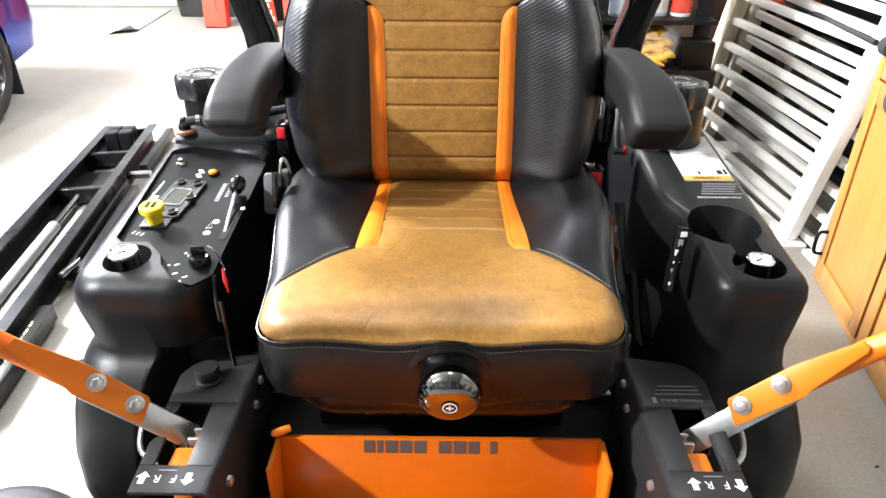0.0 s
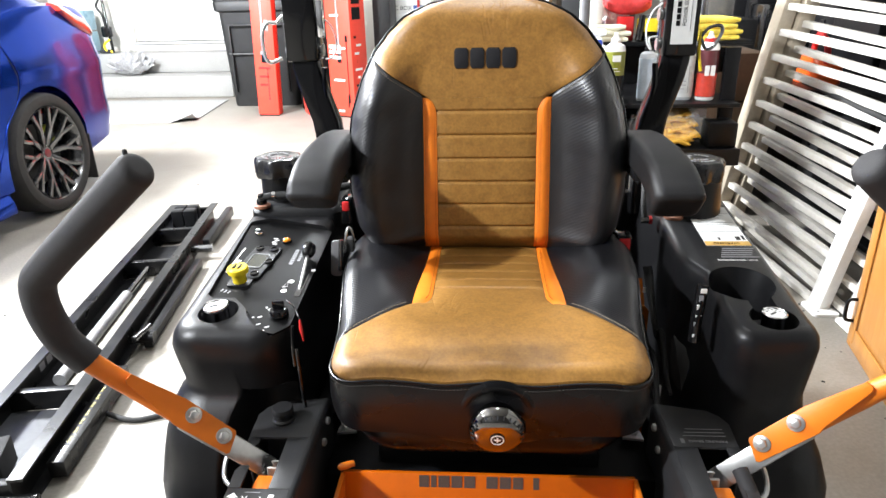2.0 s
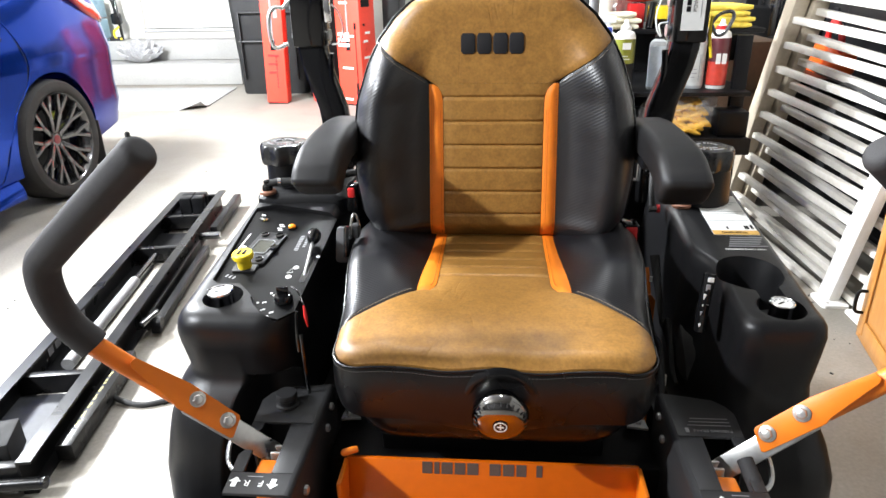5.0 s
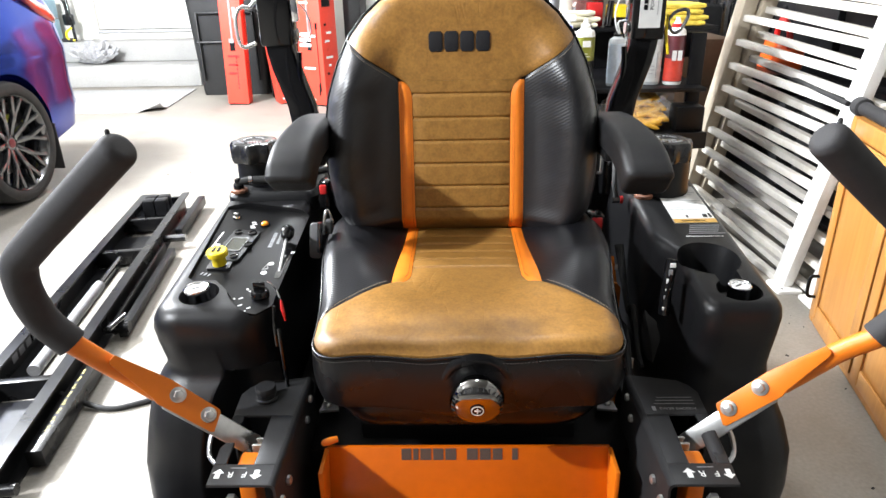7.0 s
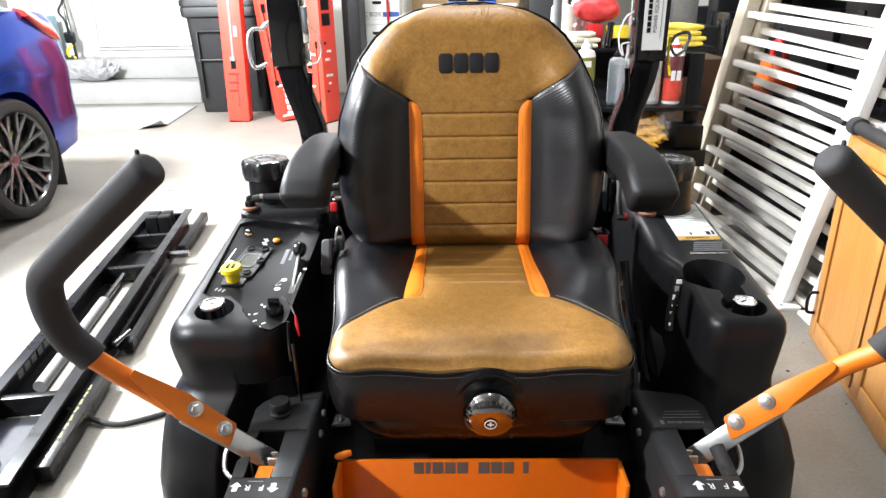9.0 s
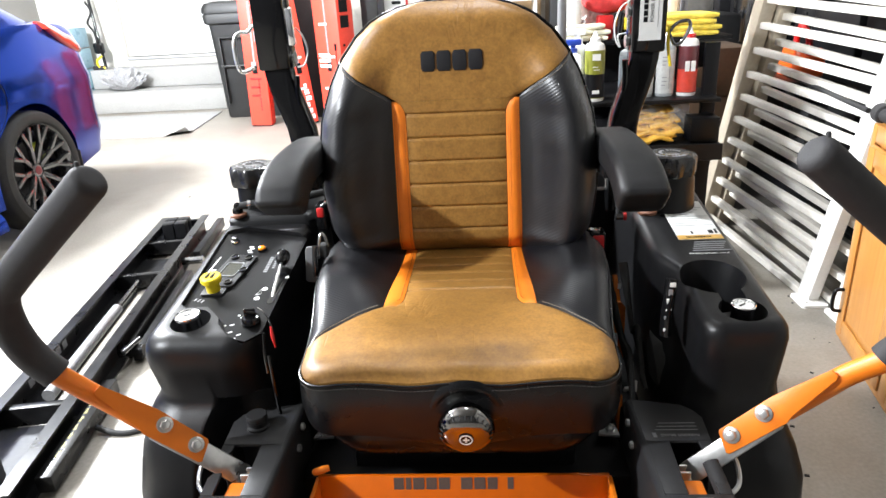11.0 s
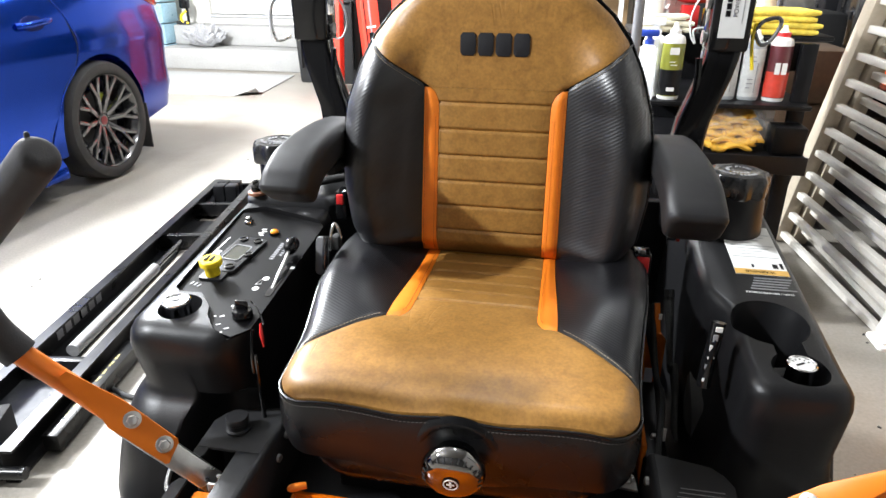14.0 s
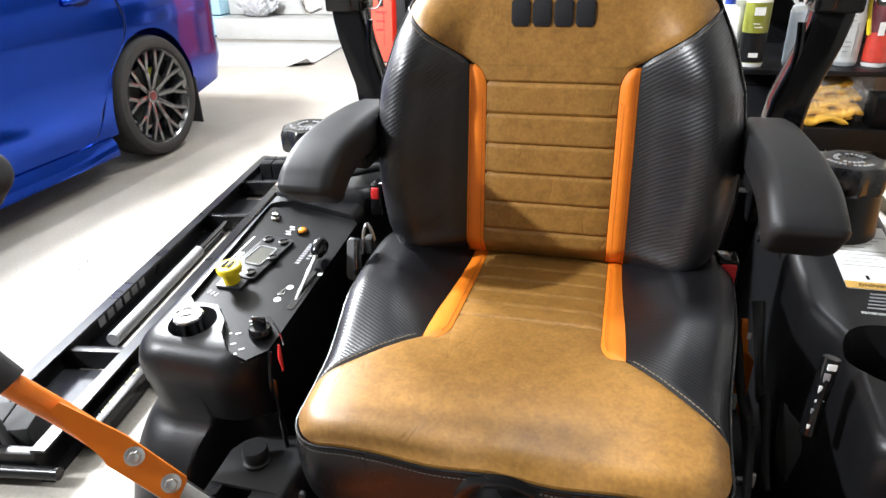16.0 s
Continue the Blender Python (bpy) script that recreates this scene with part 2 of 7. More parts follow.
def world_of(o):
    return (world_of(o.parent) @ o.matrix_parent_inverse @ o.matrix_basis) if o.parent else o.matrix_basis.copy()


def thing(name, at, label, category, group="", kind=""):
    o = new(name)
    o.location = at
    o.empty_display_size = 0.05
    return tagged(o, label, category, group, kind)


def solid(name, bm, material, label, category, kind="", group=""):
    return tagged(part(name, bm, material), label, category, group, kind)


def BM():
    return bmesh.new()


def box(bm, lo, hi, bevel=0.0, m=None, seg=2):
    c = [(a + b) / 2 for a, b in zip(lo, hi)]
    s = [abs(b - a) for a, b in zip(lo, hi)]
    t = (m or Matrix()) @ Matrix.Translation(c) @ Matrix.Diagonal((*s, 1))
    vs = bmesh.ops.create_cube(bm, size=1, matrix=t)["verts"]
    if bevel:
        es = list({e for v in vs for e in v.link_edges})
        bmesh.ops.bevel(bm, geom=es, offset=bevel, segments=seg, profile=0.5, affect="EDGES")
    return bm


def obox(bm, a, b, width, height, bevel=0.0, up=(0, 0, 1)):
    """A bar from a to b."""
    a, b = Vector(a), Vector(b)
    y = (b - a).normalized()
    x = y.cross(Vector(up)).normalized()
    z = x.cross(y)
    m = Matrix((x, y, z)).transposed().to_4x4()
    m.translation = (a + b) / 2
    n = (b - a).length / 2
    return box(bm, (-width / 2, -n, -height / 2), (width / 2, n, height / 2), bevel, m)


def ring_loft(bm, rings, cap0=True, cap1=True, closed=True):
    """Skins a list of rings of points, all of the same count."""
    vs = [[bm.verts.new(p) for p in r] for r in rings]
    n = len(vs[0])
    for a, b in zip(vs, vs[1:]):
        for i in range(n if closed else n - 1):
            j = (i + 1) % n
            bm.faces.new((a[i], a[j], b[j], b[i]))
    if cap0:
        bm.faces.new(vs[0][::-1])
    if cap1:
        bm.faces.new(vs[-1])
    return bm


def circle(r, n=24, z=0.0):
    return [(r * math.cos(2 * math.pi * i / n), r * math.sin(2 * math.pi * i / n), z) for i in range(n)]


def axis_matrix(at, direction):
    m = Vector(direction).to_track_quat("Z", "Y").to_matrix().to_4x4()
    m.translation = at
    return m


def lathe(bm, profile, at=(0, 0, 0), direction=(0, 0, 1), n=28, cap=True):
    """Turns (radius, height) pairs about an axis."""
    m = axis_matrix(at, direction)
    return ring_loft(bm, [[m @ Vector(p) for p in circle(max(r, 1e-4), n, h)] for r, h in profile], cap, cap)


def cyl(bm, a, b, r, n=20, r2=None, bevel=0.0):
    a, b = Vector(a), Vector(b)
    h = (b - a).length
    q = r if r2 is None else r2
    e = min(bevel, h / 3)
    prof = [(r, 0), (q, h)] if not e else [(r - e, 0), (r - e * 0.3, e * 0.3), (r, e), (q, h - e), (q - e * 0.3, h - e * 0.3), (q - e, h)]
    return lathe(bm, prof, a, b - a, n)


def smooth_path(pts, n=8):
    """Catmull-Rom through the points."""
    P = [Vector(p) for p in pts]
    P = [P[0] * 2 - P[1]] + P + [P[-1] * 2 - P[-2]]
    out = []
    for a, b, c, d in zip(P, P[1:], P[2:], P[3:]):
        for i in range(n):
            t = i / n
            out.append(0.5 * (2 * b + (c - a) * t + (2 * a - 5 * b + 4 * c - d) * t * t + (3 * b - a - 3 * c + d) * t ** 3))
    return out + [P[-2]]


def tube(bm, pts, r, n=12, steps=8, ends=True, radii=None):
    pts = smooth_path(pts, steps) if steps else [Vector(p) for p in pts]
    rings, up = [], None
    for i, p in enumerate(pts):
        d = (pts[min(i + 1, len(pts) - 1)] - pts[max(i - 1, 0)]).normalized()
        if up is None:
            up = d.orthogonal().normalized()
        x = (up - d * up.dot(d)).normalized()
        up = x
        y = d.cross(x)
        k = radii(i / (len(pts) - 1)) if radii else r
        rings.append([p + (x * math.cos(2 * math.pi * j / n) + y * math.sin(2 * math.pi * j / n)) * k for j in range(n)])
    return ring_loft(bm, rings, ends, ends)


def rounded(x0, x1, y0, y1, r, n=6):
    """Outline of a rounded rectangle."""
    out = []
    r = min(r, (x1 - x0) / 2 - 1e-4, (y1 - y0) / 2 - 1e-4)
    for cx, cy, a in ((x1 - r, y1 - r, 0), (x0 + r, y1 - r, 90), (x0 + r, y0 + r, 180), (x1 - r, y0 + r, 270)):
        for i in range(n + 1):
            k = radians(a + 90 * i / n)
            out.append((cx + r * math.cos(k), cy + r * math.sin(k)))
    return out


def prism(bm, outline, h0, h1, m=None, bevel=0.0):
    """An outline in the local x-y plane, raised from h0 to h1."""
    m = m or Matrix()
    if bevel:
        cx = sum(p[0] for p in outline) / len(outline)
        cy = sum(p[1] for p in outline) / len(outline)
        k = lambda o, e: [(x - e * (1 if x > cx else -1) * min(1, abs(x - cx) / 0.01), y - e * (1 if y > cy else -1) * min(1, abs(y - cy) / 0.01)) for x, y in o]
        levels = [(h0, 0), (h1 - bevel, 0), (h1 - bevel * 0.3, bevel * 0.3), (h1, bevel)]
        return ring_loft(bm, [[m @ Vector((x, y, h)) for x, y in k(outline, e)] for h, e in levels])
    return ring_loft(bm, [[m @ Vector((x, y, h)) for x, y in outline] for h in (h0, h1)])


def carve(ob, cutters):
    """Cuts closed bmeshes out of an object's mesh."""
    for bm in cutters:
        me = bpy.data.meshes.new("cut")
        bmesh.ops.recalc_face_normals(bm, faces=bm.faces)
        bm.to_mesh(me); bm.free()
        c = new("cut", me)
        md = ob.modifiers.new("cut", "BOOLEAN")
        md.operation, md.object, md.solver = "DIFFERENCE", c, "EXACT"
        dg = bpy.context.evaluated_depsgraph_get()
        dg.update()
        done = bpy.data.meshes.new_from_object(ob.evaluated_get(dg))
        ob.modifiers.clear()
        old = ob.data
        ob.data = done
        bpy.data.meshes.remove(old)
        bpy.data.objects.remove(c)
        bpy.data.meshes.remove(me)
    ob.data.shade_smooth()
    ob.data.set_sharp_from_angle(angle=radians(38))
    return ob


def text(name, body, size, m, material, parent, extrude=0.0004, align="CENTER"):
    """Raised lettering as a mesh."""
    cu = bpy.data.curves.new(name, "FONT")
    cu.body, cu.size, cu.extrude, cu.align_x, cu.align_y = body, size, extrude, align, "CENTER"
    o = new(name, cu)
    me = bpy.data.meshes.new_from_object(o.evaluated_get(bpy.context.evaluated_depsgraph_get()))
    bpy.data.objects.remove(o)
    bm = BM()
    bm.from_mesh(me)
    bm.transform(m)
    bpy.data.meshes.remove(me)
    return part(name, bm, material, parent, smooth=False)


# ---- the garage ----
X0, X1, Y0, Y1, H = -5.6, 2.35, -2.6, 8.6, 3.55
W = 0.15


def slab(name, lo, hi, material, label, category):
    return solid(name, box(BM(), lo, hi), material, label, category, "structure")


slab("floor", (X0 - W, Y0 - W, -0.12), (X1 + W, Y1 + W, 0.0), CONCRETE, "pale smooth concrete garage floor with faint stains", "floor")
slab("ceiling", (X0 - W, Y0 - W, H), (X1 + W, Y1 + W, H + 0.12), CEIL, "dull garage ceiling out of view, kept dim to cut bounce light", "ceiling")
slab("wall_west", (X0 - W, Y0, 0), (X0, Y1, H), BOARD, "dull grey garage wall, kept dim to cut bounce light", "wall")
slab("wall_east", (X1, Y0, 0), (X1 + W, Y1, H), BOARD, "dull grey garage wall, kept dim to cut bounce light", "wall")
# Unseen wall; its near-black colour holds back fill light and reflections.
slab("wall_south", (X0 - W, Y0 - W, 0), (X1 + W, Y0, H), DIMSOUTH, "unseen wall behind the camera, kept dark to cut fill light", "wall")
DX0, DX1, DZ0, DZ1 = -4.55, -3.15, 0.60, 2.65
nb = BM()
box(nb, (X0 - W, Y1, 0), (DX0, Y1 + W, H))
box(nb, (DX1, Y1, 0), (X1 + W, Y1 + W, H))
box(nb, (DX0, Y1, 0), (DX1, Y1 + W, DZ0))
box(nb, (DX0, Y1, DZ1), (DX1, Y1 + W, H))
solid("wall_north", nb, DRYWALL, "off-white painted drywall wall with a house door", "wall", "structure")

door = thing("door_1", ((DX0 + DX1) / 2, Y1, DZ0), "closed white painted door above two concrete steps", "door", kind="structure")
part("leaf", box(BM(), (DX0 + 0.004, Y1 + 0.04, DZ0 + 0.01), (DX1 - 0.004, Y1 + 0.085, DZ1 - 0.003), 0.003), DOORW, door)
part("jamb", box(BM(), (DX0 - 0.11, Y1 - 0.022, DZ0 - 0.10), (DX0 - 0.002, Y1 - 0.002, DZ1), 0.006), DOORW, door)
part("jamb", box(BM(), (DX1 + 0.002, Y1 - 0.022, DZ0 - 0.10), (DX1 + 0.11, Y1 - 0.002, DZ1), 0.006), DOORW, door)
part("threshold", box(BM(), (DX0, Y1 - 0.03, DZ0 - 0.03), (DX1, Y1 + 0.03, DZ0), 0.004), TRIMGREY, door)

st = thing("door_steps", (-3.9, 8.2, 0), "two pale concrete steps up to the house door", "steps", kind="structure")
part("step", box(BM(), (-4.9, 7.87, 0), (-3.06, Y1 - 0.003, 0.25), 0.015), STEP_C, st)
part("step", box(BM(), (-4.9, 8.25, 0.252), (-3.06, Y1 - 0.024, 0.49), 0.015), STEP_C, st)


def floor_mat():
    bm = BM()
    nx, ny = 16, 12
    vs = []
    for k in (0.0, 0.009):
        for j in range(ny + 1):
            for i in range(nx + 1):
                u, v = i / nx, j / ny
                x = -4.75 + u * (1.87 - 0.15 * v)
                y = 6.24 + v * 1.36
                c = max(0, u - 0.88) / 0.12 * max(0, 0.12 - v) / 0.12
                vs.append(bm.verts.new((x - 0.02 * c, y + 0.05 * c, 0.002 + k + 0.075 * c)))
    n = (nx + 1) * (ny + 1)
    for k in (0, 1):
        for j in range(ny):
            for i in range(nx):
                a = k * n + j * (nx + 1) + i
                f = [vs[a], vs[a + 1], vs[a + nx + 2], vs[a + nx + 1]]
                bm.faces.new(f if k else f[::-1])
    edge = [i for i in range(nx + 1)] + [j * (nx + 1) + nx for j in range(1, ny + 1)] + [ny * (nx + 1) + i for i in range(nx - 1, -1, -1)] + [j * (nx + 1) for j in range(ny - 1, 0, -1)]
    for a, b in zip(edge, edge[1:] + edge[:1]):
        bm.faces.new((vs[a], vs[b], vs[b + n], vs[a + n]))
    return solid("floor_mat", bm, MATG, "thin grey mat on the floor with one curled corner", "mat")


floor_mat()


# Unseen mount assumed above each point light; no globe is built.
def assumed_lamp(at):
    o = thing("assumed_lamp", at, "assumed ceiling lamp mount out of view, above a point light", "lamp", "ceiling lamps")
    x, y, z = at
    part("base", lathe(BM(), [(0.09, 0.31), (0.09, 0.335), (0.07, 0.345), (0.05, 0.349)], (x, y, z), (0, 0, 1), 24), WHITEP, o)
    part("socket", cyl(BM(), (x, y, z + 0.26), (x, y, z + 0.309), 0.04, 16), WHITEP, o)
    if z + 0.36 < H:
        part("stem", cyl(BM(), (x, y, z + 0.3492), (x, y, H), 0.012, 12), WHITEP, o)
    return o


for at in (LAMP_A, LAMP_B, LAMP_C, LAMP_D):
    assumed_lamp(at)


# ---- the mower ----
mower = thing("riding_mower", (0, 1.2, 0), "black and orange riding mower with tan seat, parked on concrete", "lawn mower")


def sm(a, b, x):
    t = min(1, max(0, (x - a) / (b - a)))
    return t * t * (3 - 2 * t)


def sheet(bm, left, right, v0, v1, surf, nu=14, nv=28, puff=0.004, thick=0.012, flute=None, ease=1.0, ends=(1, 1)):
    """A sewn panel between two edge curves, puffed up and rolled in at its seams. surf(u, v, lift) gives a point."""
    top, bot = [], []
    for j in range(nv + 1):
        v = v0 + (v1 - v0) * (j / nv) ** ease
        a, b = left(v), right(v)
        rt, rb = [], []
        for i in range(nu + 1):
            u = a + (b - a) * i / nu
            d = min(u - a, b - u, (v - v0) if ends[0] else 9, (v1 - v) if ends[1] else 9)
            k = puff * (sm(-0.004, 0.014, d)) if puff else 0
            if flute:
                k -= flute(v)
            rt.append(surf(u, v, k)); rb.append(surf(u, v, -thick))
        top.append([bm.verts.new(p) for p in rt]); bot.append([bm.verts.new(p) for p in rb])
    for j in range(nv):
        for i in range(nu):
            bm.faces.new((top[j][i], top[j][i + 1], top[j + 1][i + 1], top[j + 1][i]))
            bm.faces.new((bot[j][i + 1], bot[j][i], bot[j + 1][i], bot[j + 1][i + 1]))
    for j in range(nv):
        bm.faces.new((top[j][0], top[j + 1][0], bot[j + 1][0], bot[j][0]))
        bm.faces.new((top[j + 1][nu], top[j][nu], bot[j][nu], bot[j + 1][nu]))
    for i in range(nu):
        bm.faces.new((top[0][i + 1], top[0][i], bot[0][i], bot[0][i + 1]))
        bm.faces.new((top[nv][i], top[nv][i + 1], bot[nv][i + 1], bot[nv][i]))
    return bm


# backrest: half width by height, and the front face
BACK_W = [(0.655, 0.235), (0.68, 0.262), (0.72, 0.283), (0.80, 0.294), (0.88, 0.294), (0.96, 0.283), (1.03, 0.260), (1.08, 0.236), (1.12, 0.205), (1.15, 0.170), (1.17, 0.130), (1.183, 0.080), (1.188, 0.02)]


def lerp(table, x):
    for (a, p), (b, q) in zip(table, table[1:]):
        if x <= b:
            return p + (q - p) * max(0.0, (x - a) / (b - a))
    return table[-1][1]


def back_y(x, z):
    w = lerp(BACK_W, z)
    r = min(1.0, abs(x) / w)
    low = 1 - sm(0.98, 1.12, z)
    y = 1.315 + 0.075 * (z - 0.67) - 0.062 * sm(0.50, 0.94, r) * low
    y -= 0.020 * math.sin(math.pi * min(1.0, max(0.0, (z - 0.64) / 0.46))) * sm(0.48, 0.78, r)
    y += 0.006 * noise.noise(Vector((x * 9, z * 11, 3))) * sm(0.5, 0.75, r) * low
    y += (0.035 + 0.048 * low) * max(0, (r - 0.66) / 0.34) ** 3.2
    y += 0.035 * sm(1.13, 1.19, z) ** 2 + 0.03 * (1 - sm(0.655, 0.70, z))
    return y


def back_surf(u, v, lift):
    return Vector((u, back_y(u, v) - lift, v))


def closed_shell(rows_front, rows_back):
    bm = BM()
    rings = [list(f) + list(b)[::-1] for f, b in zip(rows_front, rows_back)]
    return ring_loft(bm, rings)


zs = [0.655 + (1.187 - 0.655) * i / 40 for i in range(41)]
front, rear = [], []
for z in zs:
    w = lerp(BACK_W, z)
    us = [w * math.sin(math.pi / 2 * (2 * i / 24 - 1)) for i in range(25)]
    front.append([Vector((u, back_y(u, z) + 0.006, z)) for u in us])
    rear.append([Vector((u, 1.46 + 0.06 * (z - 0.67) - 0.06 * (abs(u) / 0.3) ** 2 - 0.03 * sm(1.1, 1.19, z), z)) for u in us])
backrest = part("backrest", closed_shell(front, rear), BLACKV, mower, "black vinyl shell of the tall seat back")

SEAM_X0, SEAM_Z0, SEAM_Z1 = 0.133, 0.998, 1.074
EDGE = 0.006
X_IN = lambda z: 0.104 - 0.001 * sm(0.66, 1.0, z) + 0.024 * (1 - math.sqrt(max(0.0, 1 - (max(0.0, z - 0.955) / 0.0385) ** 2)))
X_OUT = lambda z: 0.135 - 0.003 * sm(0.66, 1.0, z)


def flutes(z):
    """Stitched cross lines of the ribbed middle."""
    k = 0.0
    for i in range(6):
        k = max(k, 0.0038 * math.exp(-((z - (0.719 + 0.0494 * i)) / 0.0026) ** 2))
    return k


part("ribbed_panel", sheet(BM(), lambda z: -X_IN(z), X_IN, 0.662, 0.9934, back_surf, 12, 150, 0.004, 0.01, flutes, 1.0, (1, 0)), TAN, backrest, "tan leather with stitched cross ribs")


def upper_half(z):
    w = lerp(BACK_W, z) - EDGE
    return min(w, SEAM_X0 - 0.006 + 0.004 * sm(0.992, 1.002, z) + (z - SEAM_Z0) / (SEAM_Z1 - SEAM_Z0) * (0.236 - SEAM_X0 + 0.002)) if z < SEAM_Z1 else w


part("head_panel", sheet(BM(), lambda z: -upper_half(z), upper_half, 0.9936, 1.184, back_surf, 32, 44, 0.004, 0.01, None, 1.0, (0, 1)), TAN, backrest, "smooth tan leather head panel")
for s in (-1, 1):
    part("stripe", sheet(BM(), (lambda z: X_IN(z) + 0.001) if s > 0 else (lambda z: -X_OUT(z) + 0.0), X_OUT if s > 0 else (lambda z: -X_IN(z) - 0.001), 0.662, 0.9925, back_surf, 6, 50, 0.005, 0.01), ORV, backrest, "orange vinyl stripe")

    def inner(z):
        return X_OUT(z) + 0.001 if z < SEAM_Z0 else SEAM_X0 + 0.002 + (z - SEAM_Z0) / (SEAM_Z1 - SEAM_Z0) * (0.236 - SEAM_X0)

    def outer(z):
        return max(lerp(BACK_W, z) - 0.004, inner(z) + 0.0005)
    part("bolster", sheet(BM(), inner if s > 0 else (lambda z: -outer(z)), outer if s > 0 else (lambda z: -inner(z)), 0.662, 1.076, back_surf, 16, 60, 0.004, 0.01), VINYL, backrest, "black carbon-look side bolster")
pipe_pts = [Vector((sx * (lerp(BACK_W, z) - 0.001), back_y(lerp(BACK_W, z) * sx, z) + 0.004, z)) for sx, zz in ((-1, zs), (1, zs[::-1])) for z in zz]
part("piping", tube(BM(), pipe_pts, 0.0034, 8, 0), BLACKV, backrest, "black edge piping")

# brand plate of the head panel as four plain dark blocks
for i in range(4):
    x = -0.0515 + 0.0322 * i
    bm = BM()
    prism(bm, [(-0.0145, -0.014), (-0.0105, -0.020), (0.0105, -0.020), (0.0145, -0.014), (0.0145, 0.014), (0.0105, 0.020), (-0.0105, 0.020), (-0.0145, 0.014)], 0, 0.0032, Matrix.Translation((x, back_y(x, 1.071) - 0.003, 1.071)) @ pose(0, 0, 0, 86, 0, 0), 0.0012)
    part("embroidered_block", bm, EMBR, backrest, "dark embroidered block")

# cushion
CF, CR = 0.832, 0.055


def cush_w(y):
    """Half width of the cushion: straight sides, round front corners."""
    w = 0.258 + 0.038 * sm(0.88, 1.30, y) - 0.008 * sm(1.30, 1.36, y)
    q = CR - (y - CF)
    return w if q <= 0 else w - CR + math.sqrt(max(0.0, CR * CR - q * q))


def cush_z(x, y):
    w = cush_w(max(y, CF + CR))
    ax = abs(x)
    if y < CF + CR and ax > w - CR:
        d = CR - math.hypot(ax - (w - CR), CF + CR - y)
    else:
        d = min(w - ax, y - CF)
    d = max(0.0, d)
    r = min(1.0, ax / w)
    z = 0.672 - 0.012 * sm(0.95, 1.3, y)
    z += 0.034 * sm(0.42, 0.78, r) * sm(0.97, 1.14, y)
    z -= 0.014 * max(0, 1 - d / 0.030) ** 2.2 + 0.012 * (1 - sm(CF, CF + 0.15, y)) + 0.008 * (1 - sm(0.0, 0.09, w - ax)) * (1 - sm(0.95, 1.12, y))
    z -= 0.007 * math.exp(-((ax - 0.07) / 0.05) ** 2) * (1 - sm(0.835, 0.93, y))
    return z


def cush_surf(u, v, lift):
    return Vector((u, v, cush_z(u, v) + lift))


ys = [CF + CR * (1 - math.cos(math.pi / 2 * i / 9)) for i in range(10)] + [0.892 + 0.468 * i / 24 for i in range(25)]


def perimeter():
    """Outline of the cushion from its rear corner round the front."""
    wf = cush_w(CF)
    half = [(cush_w(y), y) for y in ys[1:]]
    return [(-x, y) for x, y in half[::-1]] + [(-wf + 2 * wf * i / 24, CF) for i in range(25)] + half


PERIM = perimeter()


def outward(i):
    (x0, y0), (x1, y1) = PERIM[max(0, i - 1)], PERIM[min(len(PERIM) - 1, i + 1)]
    return Vector((y1 - y0, x0 - x1, 0)).normalized()


def band(k, i, extra=0.0):
    """A point of the side band, k from the piping down to the lower fold."""
    x, y = PERIM[i]
    zt = cush_z(x, y) - 0.0035
    zb = 0.508 + 0.030 * min(1.0, abs(x) / 0.245) ** 2 - 0.006 * math.cos(x * 26)
    e = 0.007 * math.sin(math.pi * min(1.0, k * 1.05)) ** 0.8 - 0.020 * sm(0.84, 1.0, k) ** 1.4 - 0.006 * k + extra
    p = outward(i) * e
    return Vector((x + p.x, y + p.y, zt + (zb - zt) * k))


bm = BM()
ring_loft(bm, [[band(k, i) for i in range(len(PERIM))] for k in (0.0, 0.04, 0.10, 0.2, 0.35, 0.5, 0.65, 0.78, 0.86, 0.92, 0.96, 0.985, 1.0)], cap0=False)
cushion = part("seat_cushion", bm, BLACKV, mower, "black vinyl seat cushion with a deep front band")


def flutes_c(y):
    k = 0.0
    for i in range(6):
        k = max(k, 0.0032 * math.exp(-((y - (1.111 + 0.044 * i)) / 0.0026) ** 2))
    return k


CE = 0.002
part("front_panel", sheet(BM(), lambda y: -min(cush_w(y) - CE, 0.259 - (y - 0.927) / 0.108 * 0.120 if y > 0.927 else 9), lambda y: min(cush_w(y) - CE, 0.259 - (y - 0.927) / 0.108 * 0.120 if y > 0.927 else 9), CF + 0.0004, 1.036, cush_surf, 44, 70, 0.003, 0.004, None, 1.8, (1, 0)), TAN, cushion, "creased tan leather front of the seat")
A_IN = lambda y: 0.105 + 0.024 * (1 - math.sqrt(max(0.0, 1 - (max(0.0, 1.078 - y) / 0.042) ** 2)))
part("ribbed_panel", sheet(BM(), lambda y: -A_IN(y), A_IN, 1.0362, 1.345, cush_surf, 12, 110, 0.003, 0.01, flutes_c, 1.0, (0, 1)), TAN, cushion, "tan leather with stitched cross ribs")
